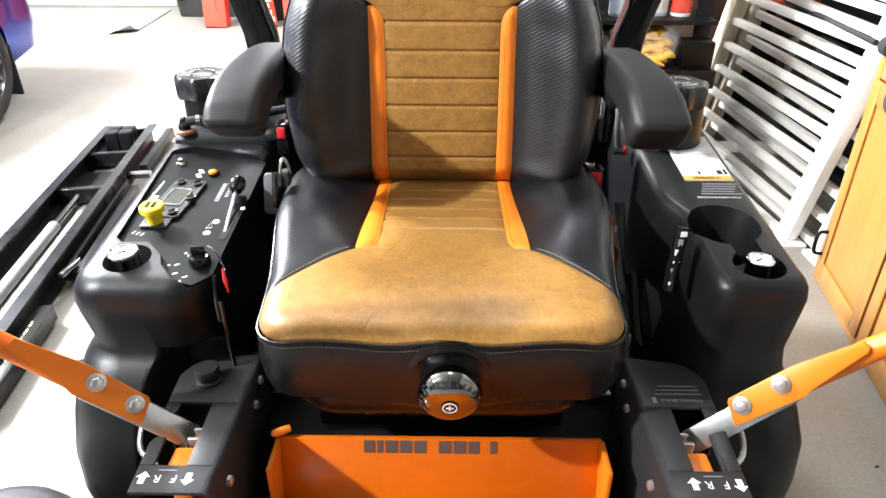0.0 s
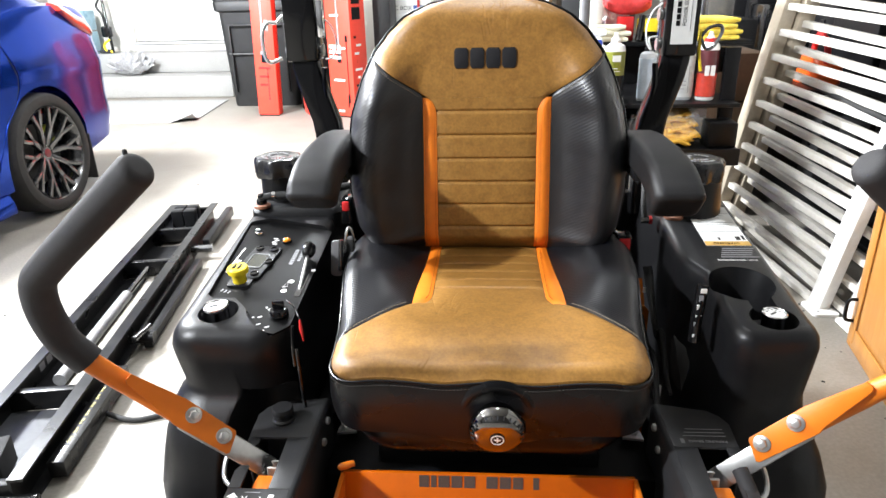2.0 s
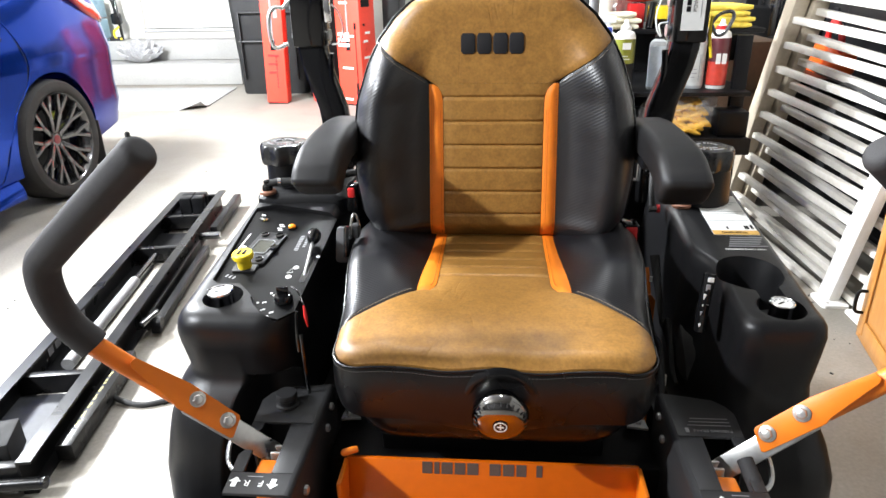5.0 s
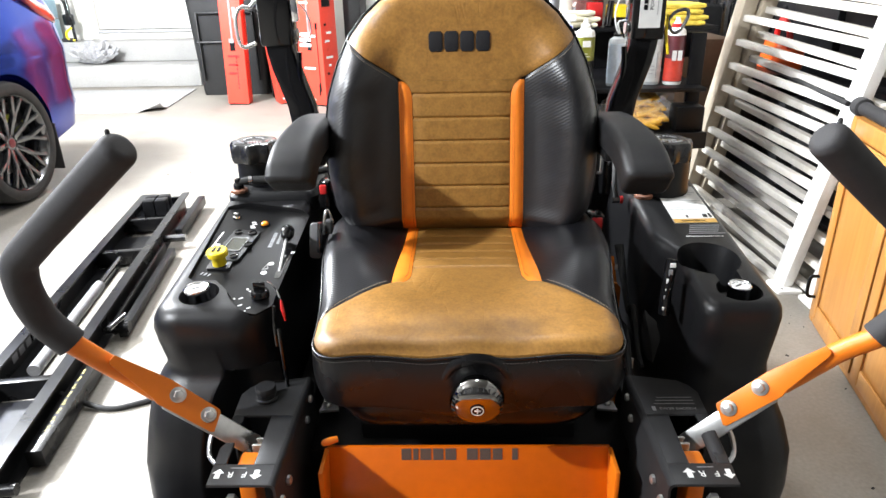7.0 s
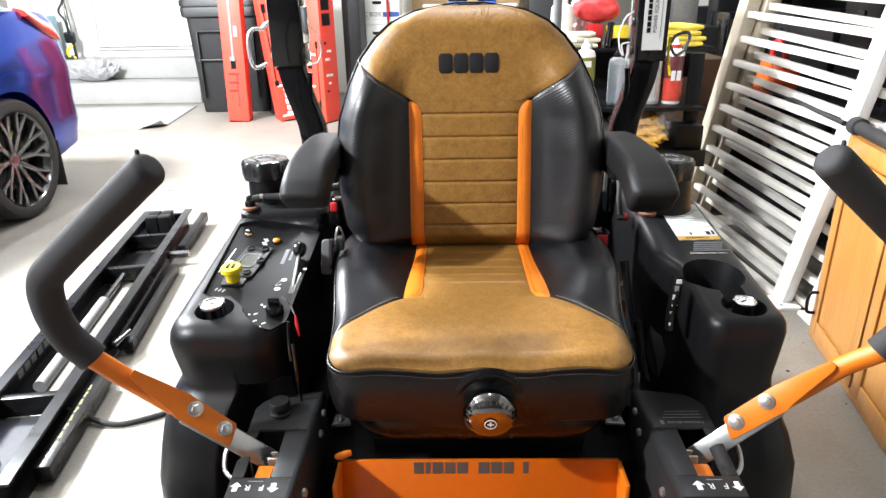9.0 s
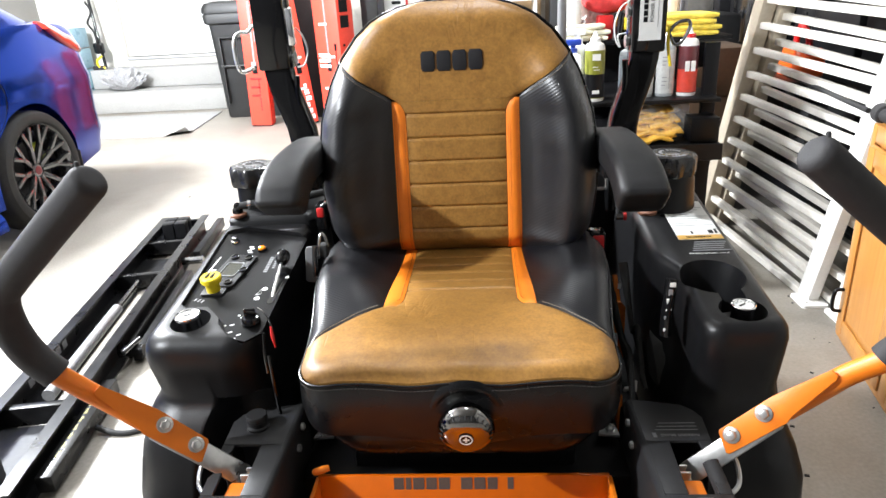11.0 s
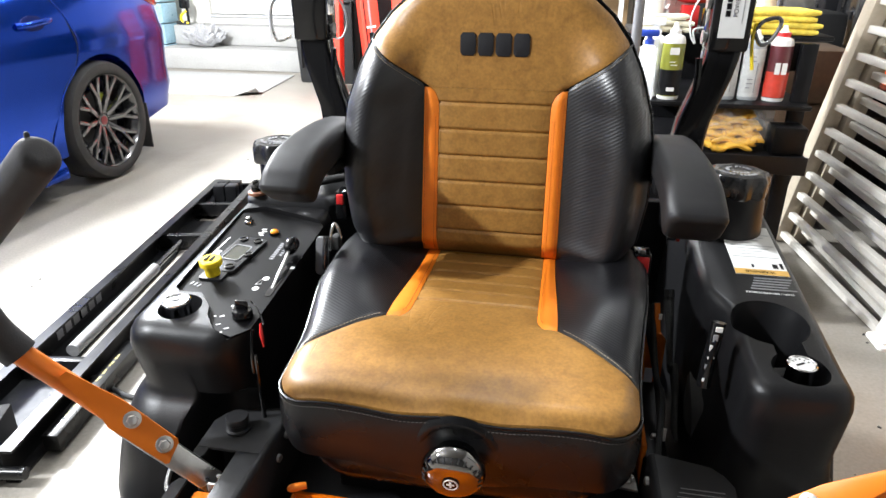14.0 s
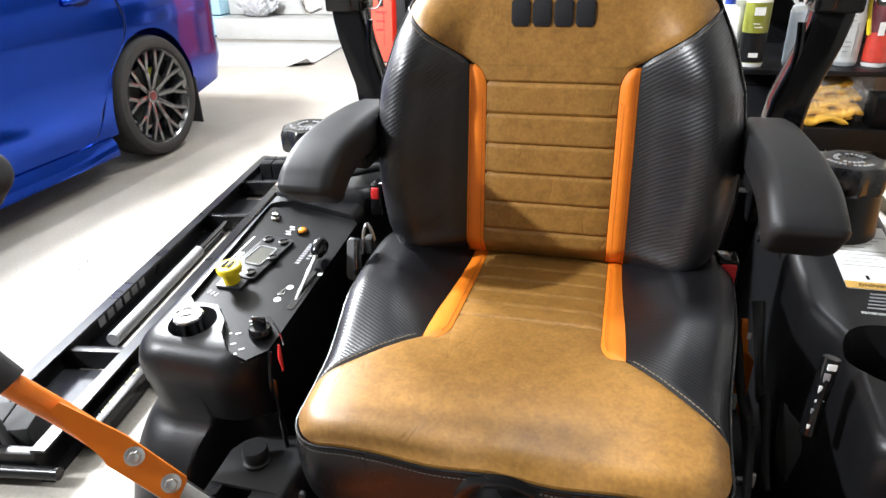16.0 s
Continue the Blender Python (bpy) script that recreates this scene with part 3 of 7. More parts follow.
for s in (-1, 1):
    xo = lambda y: 0.139 - 0.010 * sm(1.036, 1.34, y)
    a, b = (lambda y: A_IN(y) + 0.0006), xo
    part("stripe", sheet(BM(), a if s > 0 else (lambda y: -xo(y)), b if s > 0 else (lambda y: -a(y)), 1.037, 1.345, cush_surf, 6, 40, 0.004, 0.01), ORV, cushion, "orange vinyl stripe")
    ci = lambda y: (0.140 - 0.010 * sm(1.036, 1.34, y)) if y > 1.035 else min(0.2605 - (y - 0.927) / 0.108 * 0.120, cush_w(y) - CE - 0.0005)
    co = lambda y: cush_w(y) - CE
    part("bolster", sheet(BM(), ci if s > 0 else (lambda y: -co(y)), co if s > 0 else (lambda y: -ci(y)), 0.929, 1.345, cush_surf, 14, 50, 0.003, 0.01), VINYL_T, cushion, "black carbon-look side bolster")
part("piping", tube(BM(), [Vector((x * 1.003, y - 0.002, cush_z(x, y) - 0.0045)) for x, y in PERIM], 0.0022, 8, 0), BLACKV, cushion, "black edge piping")


# pale stitches beside the seams
def stitches(parent, path, normal, length=0.0040, gap=0.0022, thread=None):
    """One mesh of short raised threads along a seam."""
    bm = BM()
    P = [Vector(p) for p in path]
    L = [0.0]
    for p, q in zip(P, P[1:]):
        L.append(L[-1] + (q - p).length)

    def at(d):
        for k in range(len(P) - 1):
            if d <= L[k + 1]:
                return P[k].lerp(P[k + 1], (d - L[k]) / max(1e-9, L[k + 1] - L[k]))
        return P[-1]
    d = 0.004
    while d + length < L[-1]:
        p, q = at(d), at(d + length)
        obox(bm, p + normal * 0.0008, q + normal * 0.0008, 0.0007, 0.0012, 0, up=normal)
        d += length + gap
    return part("stitching", bm, thread or THREAD, parent, "thread stitching", smooth=False)


for s in (-1, 1):
    pts = [(s * (SEAM_X0 + 0.004 + (z - SEAM_Z0) / (SEAM_Z1 - SEAM_Z0) * (0.236 - SEAM_X0)), z - 0.004) for z in (0.998, 1.01, 1.02, 1.03, 1.04, 1.05, 1.06, 1.068)]
    stitches(backrest, [(x, back_y(x, z) - 0.0036, z) for x, z in pts], Vector((0, -1, 0)))
    pts = [(s * (0.262 - (y - 0.927) / 0.108 * 0.120), y + 0.003) for y in (0.938, 0.96, 0.98, 1.0, 1.02, 1.033)]
    stitches(cushion, [(x, y, cush_z(x, y) + 0.0028) for x, y in pts], Vector((0, 0, 1)))
    for e in (0.0055, 0.026):
        pts = [(s * (X_IN(z) + e if e < 0.01 else X_OUT(z) - 0.0045), z) for z in [0.668 + 0.0145 * k for k in range(20 if e < 0.01 else 22)]]
        stitches(backrest, [(x, back_y(x, z) - 0.0052, z) for x, z in pts], Vector((0, -1, 0)), 0.0036, 0.0022, ORTHREAD)
    pts = [(s * (A_IN(y) + 0.0055), y) for y in [1.05 + 0.014 * k for k in range(20)]]
    stitches(cushion, [(x, y, cush_z(x, y) + 0.0042) for x, y in pts], Vector((0, 0, 1)), 0.0036, 0.0022, ORTHREAD)
stitches(cushion, [band(0.07, i, 0.0008) for i in range(3, len(PERIM) - 3)], Vector((0, -1, 0)), 0.0034, 0.0024, DARKTHREAD)
# boot below the cushion
bm = BM()
for_r = []
for z, w, y0 in ((0.452, 0.170, 0.925), (0.458, 0.186, 0.902), (0.468, 0.202, 0.880), (0.482, 0.219, 0.864), (0.50, 0.231, 0.856), (0.515, 0.235, 0.856), (0.540, 0.232, 0.862)):
    for_r.append([Vector((x, y, z)) for x, y in rounded(-w, w, y0, 1.33, 0.07)])
ring_loft(bm, for_r)
part("seat_boot", bm, BLACKV, mower, "black vinyl boot under the seat cushion")
part("seat_base", box(BM(), (-0.2, 0.93, 0.30), (0.2, 1.33, 0.434), 0.01), STEELB, mower)

# knob on the cushion front
bm = BM()
lathe(bm, [(0.066, -0.006), (0.060, 0.0005), (0.054, 0.0016), (0.049, 0.0005), (0.046, -0.004)], (0.013, 0.831, 0.580), (0, -1, -0.12), 36)
part("knob_cup", bm, BLACKV, cushion)
bm = BM()
lathe(bm, [(0.030, 0.0), (0.034, 0.012), (0.042, 0.018), (0.0445, 0.026), (0.0435, 0.032), (0.0405, 0.038), (0.035, 0.0425), (0.028, 0.0455), (0.020, 0.0472), (0.012, 0.0480), (0.002, 0.0480)], (0.013, 0.831, 0.580), (0, -1, -0.18), 36)
knob = part("adjuster_knob", bm, KNOBC, cushion, "chromed round adjuster knob")
lathe_at = Vector((0.013, 0.831, 0.580)) + Vector((0, -1, -0.18)).normalized() * 0.0482
part("centre_cap", lathe(BM(), [(0.012, -0.002), (0.012, 0.0012), (0.010, 0.0015), (0.002, 0.0015)], lathe_at, (0, -1, -0.18), 24), GLOSSB, cushion)
part("centre_ring", lathe(BM(), [(0.0085, 0.0016), (0.0102, 0.0016), (0.0102, 0.0022), (0.0085, 0.0022), (0.0085, 0.0016)], lathe_at, (0, -1, -0.18), 24, cap=False), DECALW, cushion)
km = axis_matrix(lathe_at, (0, -1, -0.18))
bm = BM()
box(bm, (-0.0052, -0.0012, 0.0016), (0.0052, 0.0012, 0.0024), 0, km)
box(bm, (-0.0012, -0.0052, 0.0016), (0.0012, 0.0052, 0.0025), 0, km)
part("centre_cross", bm, DECALW, cushion)

for k in range(15):
    q = km @ Matrix.Rotation(radians(-10 + 200 * k / 14), 4, "Z") @ Matrix.Translation((0.0385, 0, -0.0075)) @ Matrix.Rotation(radians(48), 4, "Y")
    part("dial_mark", box(BM(), (-0.0035, -0.0009, -0.0004), (0.0035, 0.0009, 0.0006), 0, q), DARKM, cushion, smooth=False)

# armrests: a thick pad that droops at its front end
for s in (-1, 1):
    dy, dz = (0.0, 0.0) if s < 0 else (-0.032, -0.004)
    spine = smooth_path([(0, 1.395 + dy * 0.3, 0.884 + dz), (0, 1.32 + dy * 0.5, 0.889 + dz), (0, 1.235 + dy, 0.888 + dz), (0, 1.168 + dy, 0.878 + dz), (0, 1.130 + dy, 0.859 + dz), (0, 1.119 + dy, 0.845 + dz + dy * -0.15)], 6)
    rings = []
    n = len(spine)
    for i, p in enumerate(spine):
        t = i / (n - 1)
        d = (spine[min(i + 1, n - 1)] - spine[max(i - 1, 0)]).normalized()
        up_ = Vector((0, d.z, -d.y))
        w, h = 0.0405 + 0.003 * sm(0.2, 0.8, t), 0.033 + 0.004 * sm(0.4, 1.0, t)
        if t < 0.06:
            w *= 0.9
        cx = s * (0.322 + 0.006 * t)
        rings.append([p + Vector((cx + a, 0, 0)) + up_ * b for a, b in rounded(-w, w, -h, h, 0.017, 6)])
    for e, f in ((0.004, 0.97), (0.008, 0.90), (0.010, 0.80), (0.0105, 0.5)):
        c = sum(rings[n - 1], Vector()) / len(rings[n - 1])
        rings.append([c + (q - c) * f + d * e for q in rings[n - 1]])
    arm = part("armrest", ring_loft(BM(), rings), ARM, mower, "padded charcoal armrest drooping at its front")
    bm = BM()
    obox(bm, (s * 0.30, 1.47, 0.85), (s * 0.30, 1.24, 0.850), 0.03, 0.02, 0.004)
    cyl(bm, (s * 0.26, 1.42, 0.86), (s * 0.335, 1.42, 0.86), 0.026)
    part("bracket", bm, STEELB, arm)

backrest.location.x -= 0.005

# side tanks: rounded outlines stacked upwards, the top sloping up to the rear
def refine(o, corner=8, n=24):
    """Splits the four straight edges of a rounded outline."""
    out = []
    for i, (x, y) in enumerate(o):
        u, v = o[(i + 1) % len(o)]
        m = n if i % corner == corner - 1 else 1
        out += [(x + (u - x) * k / m, y + (v - y) * k / m) for k in range(m)]
    return out


def tank(side):
    rows = [(0.10, 0.36, 0.60, 0.90, 1.70, 0.08), (0.20, 0.35, 0.612, 0.875, 1.74, 0.10), (0.30, 0.345, 0.620, 0.87, 1.75, 0.10), (0.37, 0.345, 0.617, 0.875, 1.75, 0.10),
            (0.42, 0.348, 0.603, 0.895, 1.74, 0.09), (0.455, 0.35, 0.590, 0.925, 1.72, 0.08), (0.49, 0.352, 0.573, 0.942, 1.70, 0.07), (0.53, 0.353, 0.566, 0.945, 1.66, 0.065),
            (0.60, 0.354, 0.567, 0.932, 1.62, 0.065), (0.635, 0.355, 0.566, 0.928, 1.60, 0.06), (0.654, 0.358, 0.562, 0.931, 1.60, 0.055), (0.664, 0.364, 0.556, 0.938, 1.59, 0.05), (0.668, 0.374, 0.546, 0.948, 1.58, 0.04)]
    if side < 0:
        rows = [(0.10, 0.36, 0.602, 0.892, 1.70, 0.08), (0.20, 0.35, 0.614, 0.868, 1.74, 0.10), (0.28, 0.345, 0.624, 0.860, 1.75, 0.10), (0.355, 0.345, 0.621, 0.862, 1.75, 0.10),
                (0.42, 0.348, 0.610, 0.872, 1.74, 0.10), (0.455, 0.35, 0.603, 0.883, 1.72, 0.095), (0.485, 0.352, 0.594, 0.897, 1.70, 0.09), (0.508, 0.353, 0.585, 0.913, 1.66, 0.08),
                (0.522, 0.353, 0.577, 0.928, 1.66, 0.07), (0.530, 0.353, 0.570, 0.938, 1.66, 0.065), (0.545, 0.353, 0.567, 0.943, 1.64, 0.065)] + [(0.60, 0.354, 0.572, 0.932, 1.62, 0.065), (0.622, 0.355, 0.572, 0.929, 1.60, 0.062),
                (0.640, 0.356, 0.568, 0.932, 1.60, 0.058), (0.652, 0.358, 0.561, 0.938, 1.60, 0.052), (0.661, 0.361, 0.552, 0.947, 1.59, 0.045), (0.666, 0.366, 0.542, 0.957, 1.58, 0.038), (0.668, 0.374, 0.531, 0.968, 1.57, 0.030)]
    bm = BM()
    rings = []
    for z, a, b, y0, y1, r in rows:
        up_ = sm(0.08, 0.30, z) if side > 0 else 0.0
        o = rounded(a + 0.026 * up_, b - 0.010 * up_, y0 + 0.012 * up_, y1, r - 0.022 * up_, 7)
        o = refine(o)
        if side < 0 and 0.25 < z < 0.54:
            o = [(x, max(y, 0.992 - 0.14 * sm(0.405, 0.50, x))) for x, y in o]
        if up_:
            o = [(x + 0.028 * sm(0.40, 0.52, z) * (1 - sm(1.14, 1.215, y)) * (1 - sm(0.40, 0.53, x)), y) for x, y in o]
        k = sm(0.50, 0.66, z) * 0.13
        rings.append([Vector((side * x, y, z + k * (y - 1.0) * (1 if y > 1 else 0.3))) for x, y in o])
    ring_loft(bm, rings)
    return part("fuel_tank", bm, ROTO, mower, "moulded black plastic side tank")


TOPZ = lambda y: 0.668 + 0.13 * (y - 1.0) * (1 if y > 1 else 0.3)
PANEL_M = Matrix(((1, 0, 0, 0), (0, 1, 0, 0), (0, 0.13, 1, 0.668 - 0.13), (0, 0, 0, 1)))
tank_l, tank_r = tank(-1), tank(1)
carve(tank_l, [lathe(BM(), [(0.031, 0), (0.038, 0.06), (0.040, 0.12)], (-0.488, 1.000, 0.628), n=28), prism(BM(), [(-0.347, 0.965), (-0.347, 1.325), (-0.355, 1.335), (-0.50, 1.375), (-0.545, 1.36), (-0.53, 1.06), (-0.515, 1.045), (-0.472, 1.045), (-0.44, 1.01), (-0.43, 0.985), (-0.405, 0.955), (-0.37, 0.945)], -0.012, 0.1, PANEL_M)])
carve(tank_r, [lathe(BM(), [(0.048, 0), (0.0535, 0.09), (0.060, 0.11), (0.075, 0.22)], (0.470, 1.110, 0.575), n=32), lathe(BM(), [(0.038, 0), (0.042, 0.12)], (0.487, 1.0, 0.628), n=28), box(BM(), (0.462, 1.0, 0.632), (0.506, 1.10, 0.76))])


def gauge(x, y, tank_, lift, k):
    """A round gauge; k scales its rim and dial."""
    g = part("fuel_gauge", lathe(BM(), [(r * k, h) for r, h in ((0.0236, 0), (0.0236, 0.043), (0.0245, 0.0445), (0.0245, 0.0485), (0.0228, 0.050), (0.0205, 0.049), (0.0198, 0.0465), (0.001, 0.0465))], (x, y, 0.626 + lift), (0, -0.04, 1), 32), CHROME, tank_, "round fuel gauge with a bright rim and white dial")
    z = 0.6725 + lift
    part("dial", cyl(BM(), (x, y - 0.002, z), (x, y - 0.002, z + 0.0012), 0.0196 * k, 28), DECALW, g)
    part("needle", obox(BM(), (x - 0.010 * k, y - 0.007, z + 0.0018), (x + 0.004 * k, y + 0.001, z + 0.0018), 0.0028, 0.001), GLOSSB, g)
    for i in range(5):
        a = radians(30 + 30 * i)
        u = Vector((math.cos(a), math.sin(a), 0)) * k
        c = Vector((x, y - 0.002, z + 0.0016))
        part("dial_mark", obox(BM(), c + u * 0.0125, c + u * 0.0165, 0.0015, 0.0006), GLOSSB, g, smooth=False)
    return g


gauge(-0.488, 0.996, tank_l, 0.011, 0.93)
gauge(0.487, 1.002, tank_r, 0.004, 0.84)


def fuel_cap(x, y, z0, tank_, w=0.0):
    bm = BM()
    lathe(bm, [(0.050 + w * 1.5, z0 - 0.05), (0.047 + w * 1.2, z0 + 0.0), (0.046 + w, z0 + 0.050), (0.046 + w * 0.6, z0 + 0.062)], (x, y, 0), n=28)
    part("filler_neck", bm, ROTO, tank_)
    bm = BM()
    n = 48
    def lob(r, h, k):
        return [Vector((x + (r + k * (0.5 + 0.5 * math.cos(8 * 2 * math.pi * i / n))) * math.cos(2 * math.pi * i / n), y + (r + k * (0.5 + 0.5 * math.cos(8 * 2 * math.pi * i / n))) * math.sin(2 * math.pi * i / n), z0 + h)) for i in range(n)]
    ring_loft(bm, [lob(0.050, 0.060, 0.008), lob(0.052, 0.066, 0.009), lob(0.052, 0.095, 0.009), lob(0.049, 0.104, 0.006), lob(0.042, 0.107, 0.0), lob(0.035, 0.105, 0.0)])
    part("fuel_cap", bm, CAPP, tank_, "black fuel cap with finger notches")


fuel_cap(-0.50, 1.475, 0.735, tank_l)
fuel_cap(0.465, 1.43, 0.735, tank_r, 0.010)

# steering levers
for s in (-1, 1):
    d = Vector((s * 0.6803, -0.0959, 0.7266))
    nrm = Vector((-s * 0.5574, -0.7108, 0.4291))
    low = Vector((s * 0.4749, -0.6968, -0.5376))
    a = Vector((s * 0.4225, 0.8212, 0.5238))
    if s > 0:
        a = a - low * 0.0095 - d * 0.003
    outline = [(-0.0205, 0.004), (-0.017, 0.000), (0.0128, -0.010), (0.0165, -0.006), (0.0240, 0.092), (0.0205, 0.104), (0.0130, 0.186), (0.0090, 0.191), (-0.0020, 0.190), (-0.0155, 0.112), (-0.0175, 0.098)]
    pm = Matrix((low, d, low.cross(d))).transposed().to_4x4()
    pm.translation = a - low.cross(d) * 0.004
    bar = part("control_lever", prism(BM(), outline, 0.0, 0.008, pm, 0.0012), ORP, mower, "orange steering lever, swung outwards")
    part("lever_tube", tube(BM(), [a + d * 0.098 + low * 0.0075 - nrm * 0.0206, a + d * 0.165 + low * 0.0115 - nrm * 0.0206, a + d * 0.200 + low * 0.0140 - nrm * 0.0175, Vector((s * 0.601, 0.786, 0.697)) - nrm * 0.004], 0.0158, 20, 6), ORP, bar)
    gp = smooth_path([(s * 0.600, 0.786, 0.696), (s * 0.626, 0.778, 0.738), (s * 0.634, 0.768, 0.790), (s * 0.624, 0.758, 0.838), (s * 0.595, 0.751, 0.869), (s * 0.524, 0.734, 0.929), (s * 0.428, 0.712, 1.009)], 12)
    e = (gp[-1] - gp[-2]).normalized()
    rr = [0.0238] * len(gp)
    for k in range(1, 9):
        h = k / 8 * math.pi / 2
        gp.append(gp[len(rr) - k] + e * 0.013 * math.sin(h))
        rr.append(0.0238 - 0.013 + 0.013 * math.cos(h))
    part("grip", tube(BM(), gp, 0.0238, 24, 0, radii=lambda t, rr=rr: rr[min(len(rr) - 1, round(t * (len(rr) - 1)))]), FOAM, bar, "charcoal foam grip")
    for k in (0.0745, 0.0145):
        q = a + d * k - low * 0.004 + nrm * 0.004
        bm = BM()
        lathe(bm, [(0.0128, 0.0), (0.0128, 0.002), (0.0118, 0.0026), (0.006, 0.0026)], q, nrm, 24)
        lathe(bm, [(0.0088, 0.0026), (0.0088, 0.0078), (0.0074, 0.0096), (0.0030, 0.0108)], q, nrm, 6)
        part("bolt", bm, ZINC, bar, "zinc hex bolt with washer")
    part("lever_foot", obox(BM(), Vector((s * 0.365, 0.834, 0.462)), a + d * 0.082 + low * 0.008 - nrm * 0.0105, 0.036, 0.012, 0.003, up=nrm), ZINC, bar, "bare zinc lever foot")

# consoles beside the seat
for s in (-1, 1):
    ZT = 0.500

    def sheet_part(name, outline, parent):
        return part(name, prism(BM(), [(s * x, y) for x, y in outline], ZT - 0.005, ZT, None, 0.0012), CONSB, parent, "black steel console with a lever slot" if parent is mower else "")

    con = sheet_part("lever_console", [(0.303, 0.868), (0.408, 0.868), (0.412, 0.930), (0.402, 0.952), (0.385, 0.968), (0.303, 0.985)], mower)
    sheet_part("slot_edge", [(0.303, 0.746), (0.337, 0.746), (0.341, 0.8675), (0.303, 0.8675)], con)
    sheet_part("front_bar", [(0.303, 0.700), (0.397, 0.700), (0.400, 0.7455), (0.303, 0.7455)], con)
    sheet_part("slot_edge", [(0.381, 0.746), (0.400, 0.746), (0.403, 0.785), (0.397, 0.797), (0.384, 0.797)], con)
    sheet_part("slot_edge", [(0.387, 0.850), (0.394, 0.840), (0.406, 0.834), (0.408, 0.8675), (0.387, 0.8675)], con)
    bm = BM()
    fold = [(0.3028, ZT), (0.2985, ZT - 0.0012), (0.2950, ZT - 0.0045), (0.2932, ZT - 0.010), (0.2928, 0.16), (0.2968, 0.16), (0.2972, ZT - 0.012), (0.3000, ZT - 0.006), (0.3028, ZT - 0.005)]
    ring_loft(bm, [[Vector((s * x, y, z)) for x, z in fold] for y in (0.70, 0.985)])
    part("side_panel", bm, CONSB, con)
    part("skirt", box(BM(), (min(s * 0.4015, s * 0.4055), 0.846, 0.40), (max(s * 0.4015, s * 0.4055), 0.925, ZT - 0.0055), 0.001), CONSB, con)

# orange deck plate in front of the seat
bm = BM()
box(bm, (-0.250, 0.862, 0.16), (0.247, 0.872, 0.436), 0.002, Matrix.Translation((0, 0.86, 0.435)) @ pose(0, 0, 0, -14, 0, 0) @ Matrix.Translation((0, -0.86, -0.435)))
plate = part("front_plate", bm, ORG, mower, "glossy orange painted front plate")
part("foot_plate", box(BM(), (-0.288, 0.35, 0.322), (0.288, 0.838, 0.334), 0.003), ORG, mower, "glossy orange floor plate")

# chassis, wheels and roll bar
part("chassis", box(BM(), (-0.296, 0.90, 0.14), (0.296, 1.85, 0.40), 0.01), STEELB, mower, "black steel frame under the seat")
for s in (-1, 1):
    part("frame_rail", box(BM(), (min(s * 0.30, s * 0.342), 0.99, 0.30), (max(s * 0.30, s * 0.342), 1.8, 0.44), 0.006), STEELB, mower)
    bm = BM()
    lathe(bm, [(0.12, -0.11), (0.20, -0.12), (0.265, -0.115), (0.285, -0.09), (0.29, 0.0), (0.285, 0.09), (0.265, 0.115), (0.20, 0.12), (0.12, 0.11)], (s * 0.50, 1.32, 0.29), (1, 0, 0), 40)
    w = part("wheel", bm, TYRE, mower, "black drive tyre under the side tank")
    part("rim", lathe(BM(), [(0.121, -0.10), (0.119, 0.10)], (s * 0.50, 1.32, 0.29), (1, 0, 0), 24), STEELB, w)
part("rear_shroud", box(BM(), (-0.46, 1.63, 0.16), (0.46, 1.66, 0.70), 0.004), STEELB, mower, "black sheet behind the seat")
part("engine_cover", box(BM(), (-0.30, 1.665, 0.40), (0.30, 2.05, 0.66), 0.03), STEELB, mower)
part("deck", box(BM(), (-0.86, 0.25, 0.08), (0.55, 0.90, 0.175), 0.02), STEELB, mower, "black mower deck")
bm = BM()
ring_loft(bm, [[Vector((x, y, z)) for x, y in rounded(-0.84 + e, -0.58 - e, 0.56 + e, 0.925 - e, 0.11, 7)] for z, e in ((0.172, -0.006), (0.19, -0.006), (0.192, 0.0), (0.25, 0.006), (0.268, 0.014), (0.275, 0.03))])
part("belt_cover", bm, ARM, mower, "rounded charcoal belt cover on the deck")

for s in (-1, 1):
    rings = []
    for x, y, z in ((0.395, 1.60, 0.66), (0.395, 1.60, 0.86), (0.40, 1.60, 0.90), (0.428, 1.60, 0.99), (0.436, 1.60, 1.03), (0.440, 1.60, 1.07), (0.440, 1.61, 1.90)):
        rings.append([Vector((s * x + a - 0.004, y + b, z)) for a, b in rounded(-0.033, 0.033, -0.025, 0.025, 0.008, 3)])
    bm = BM()
    ring_loft(bm, rings)
    post = part("roll_bar_post", bm, GLOSSB, mower, "glossy black roll bar upright")
    bm = BM()
    box(bm, (s * 0.440 - 0.0425, 1.565, 1.045), (s * 0.440 + 0.0345, 1.640, 1.56), 0.006)
    part("hinge_sleeve", bm, GLOSSB, post)
part("roll_bar_top", box(BM(), (-0.47, 1.585, 1.902), (0.47, 1.635, 1.96), 0.008), GLOSSB, mower)


# ---- blue car ----
CXM, HW = -3.41, 0.90
CAR_Y = 3.66
car = thing("car", (CXM, 2.2, 0), "glossy blue sedan with dark alloy wheels, parked in the garage", "car")


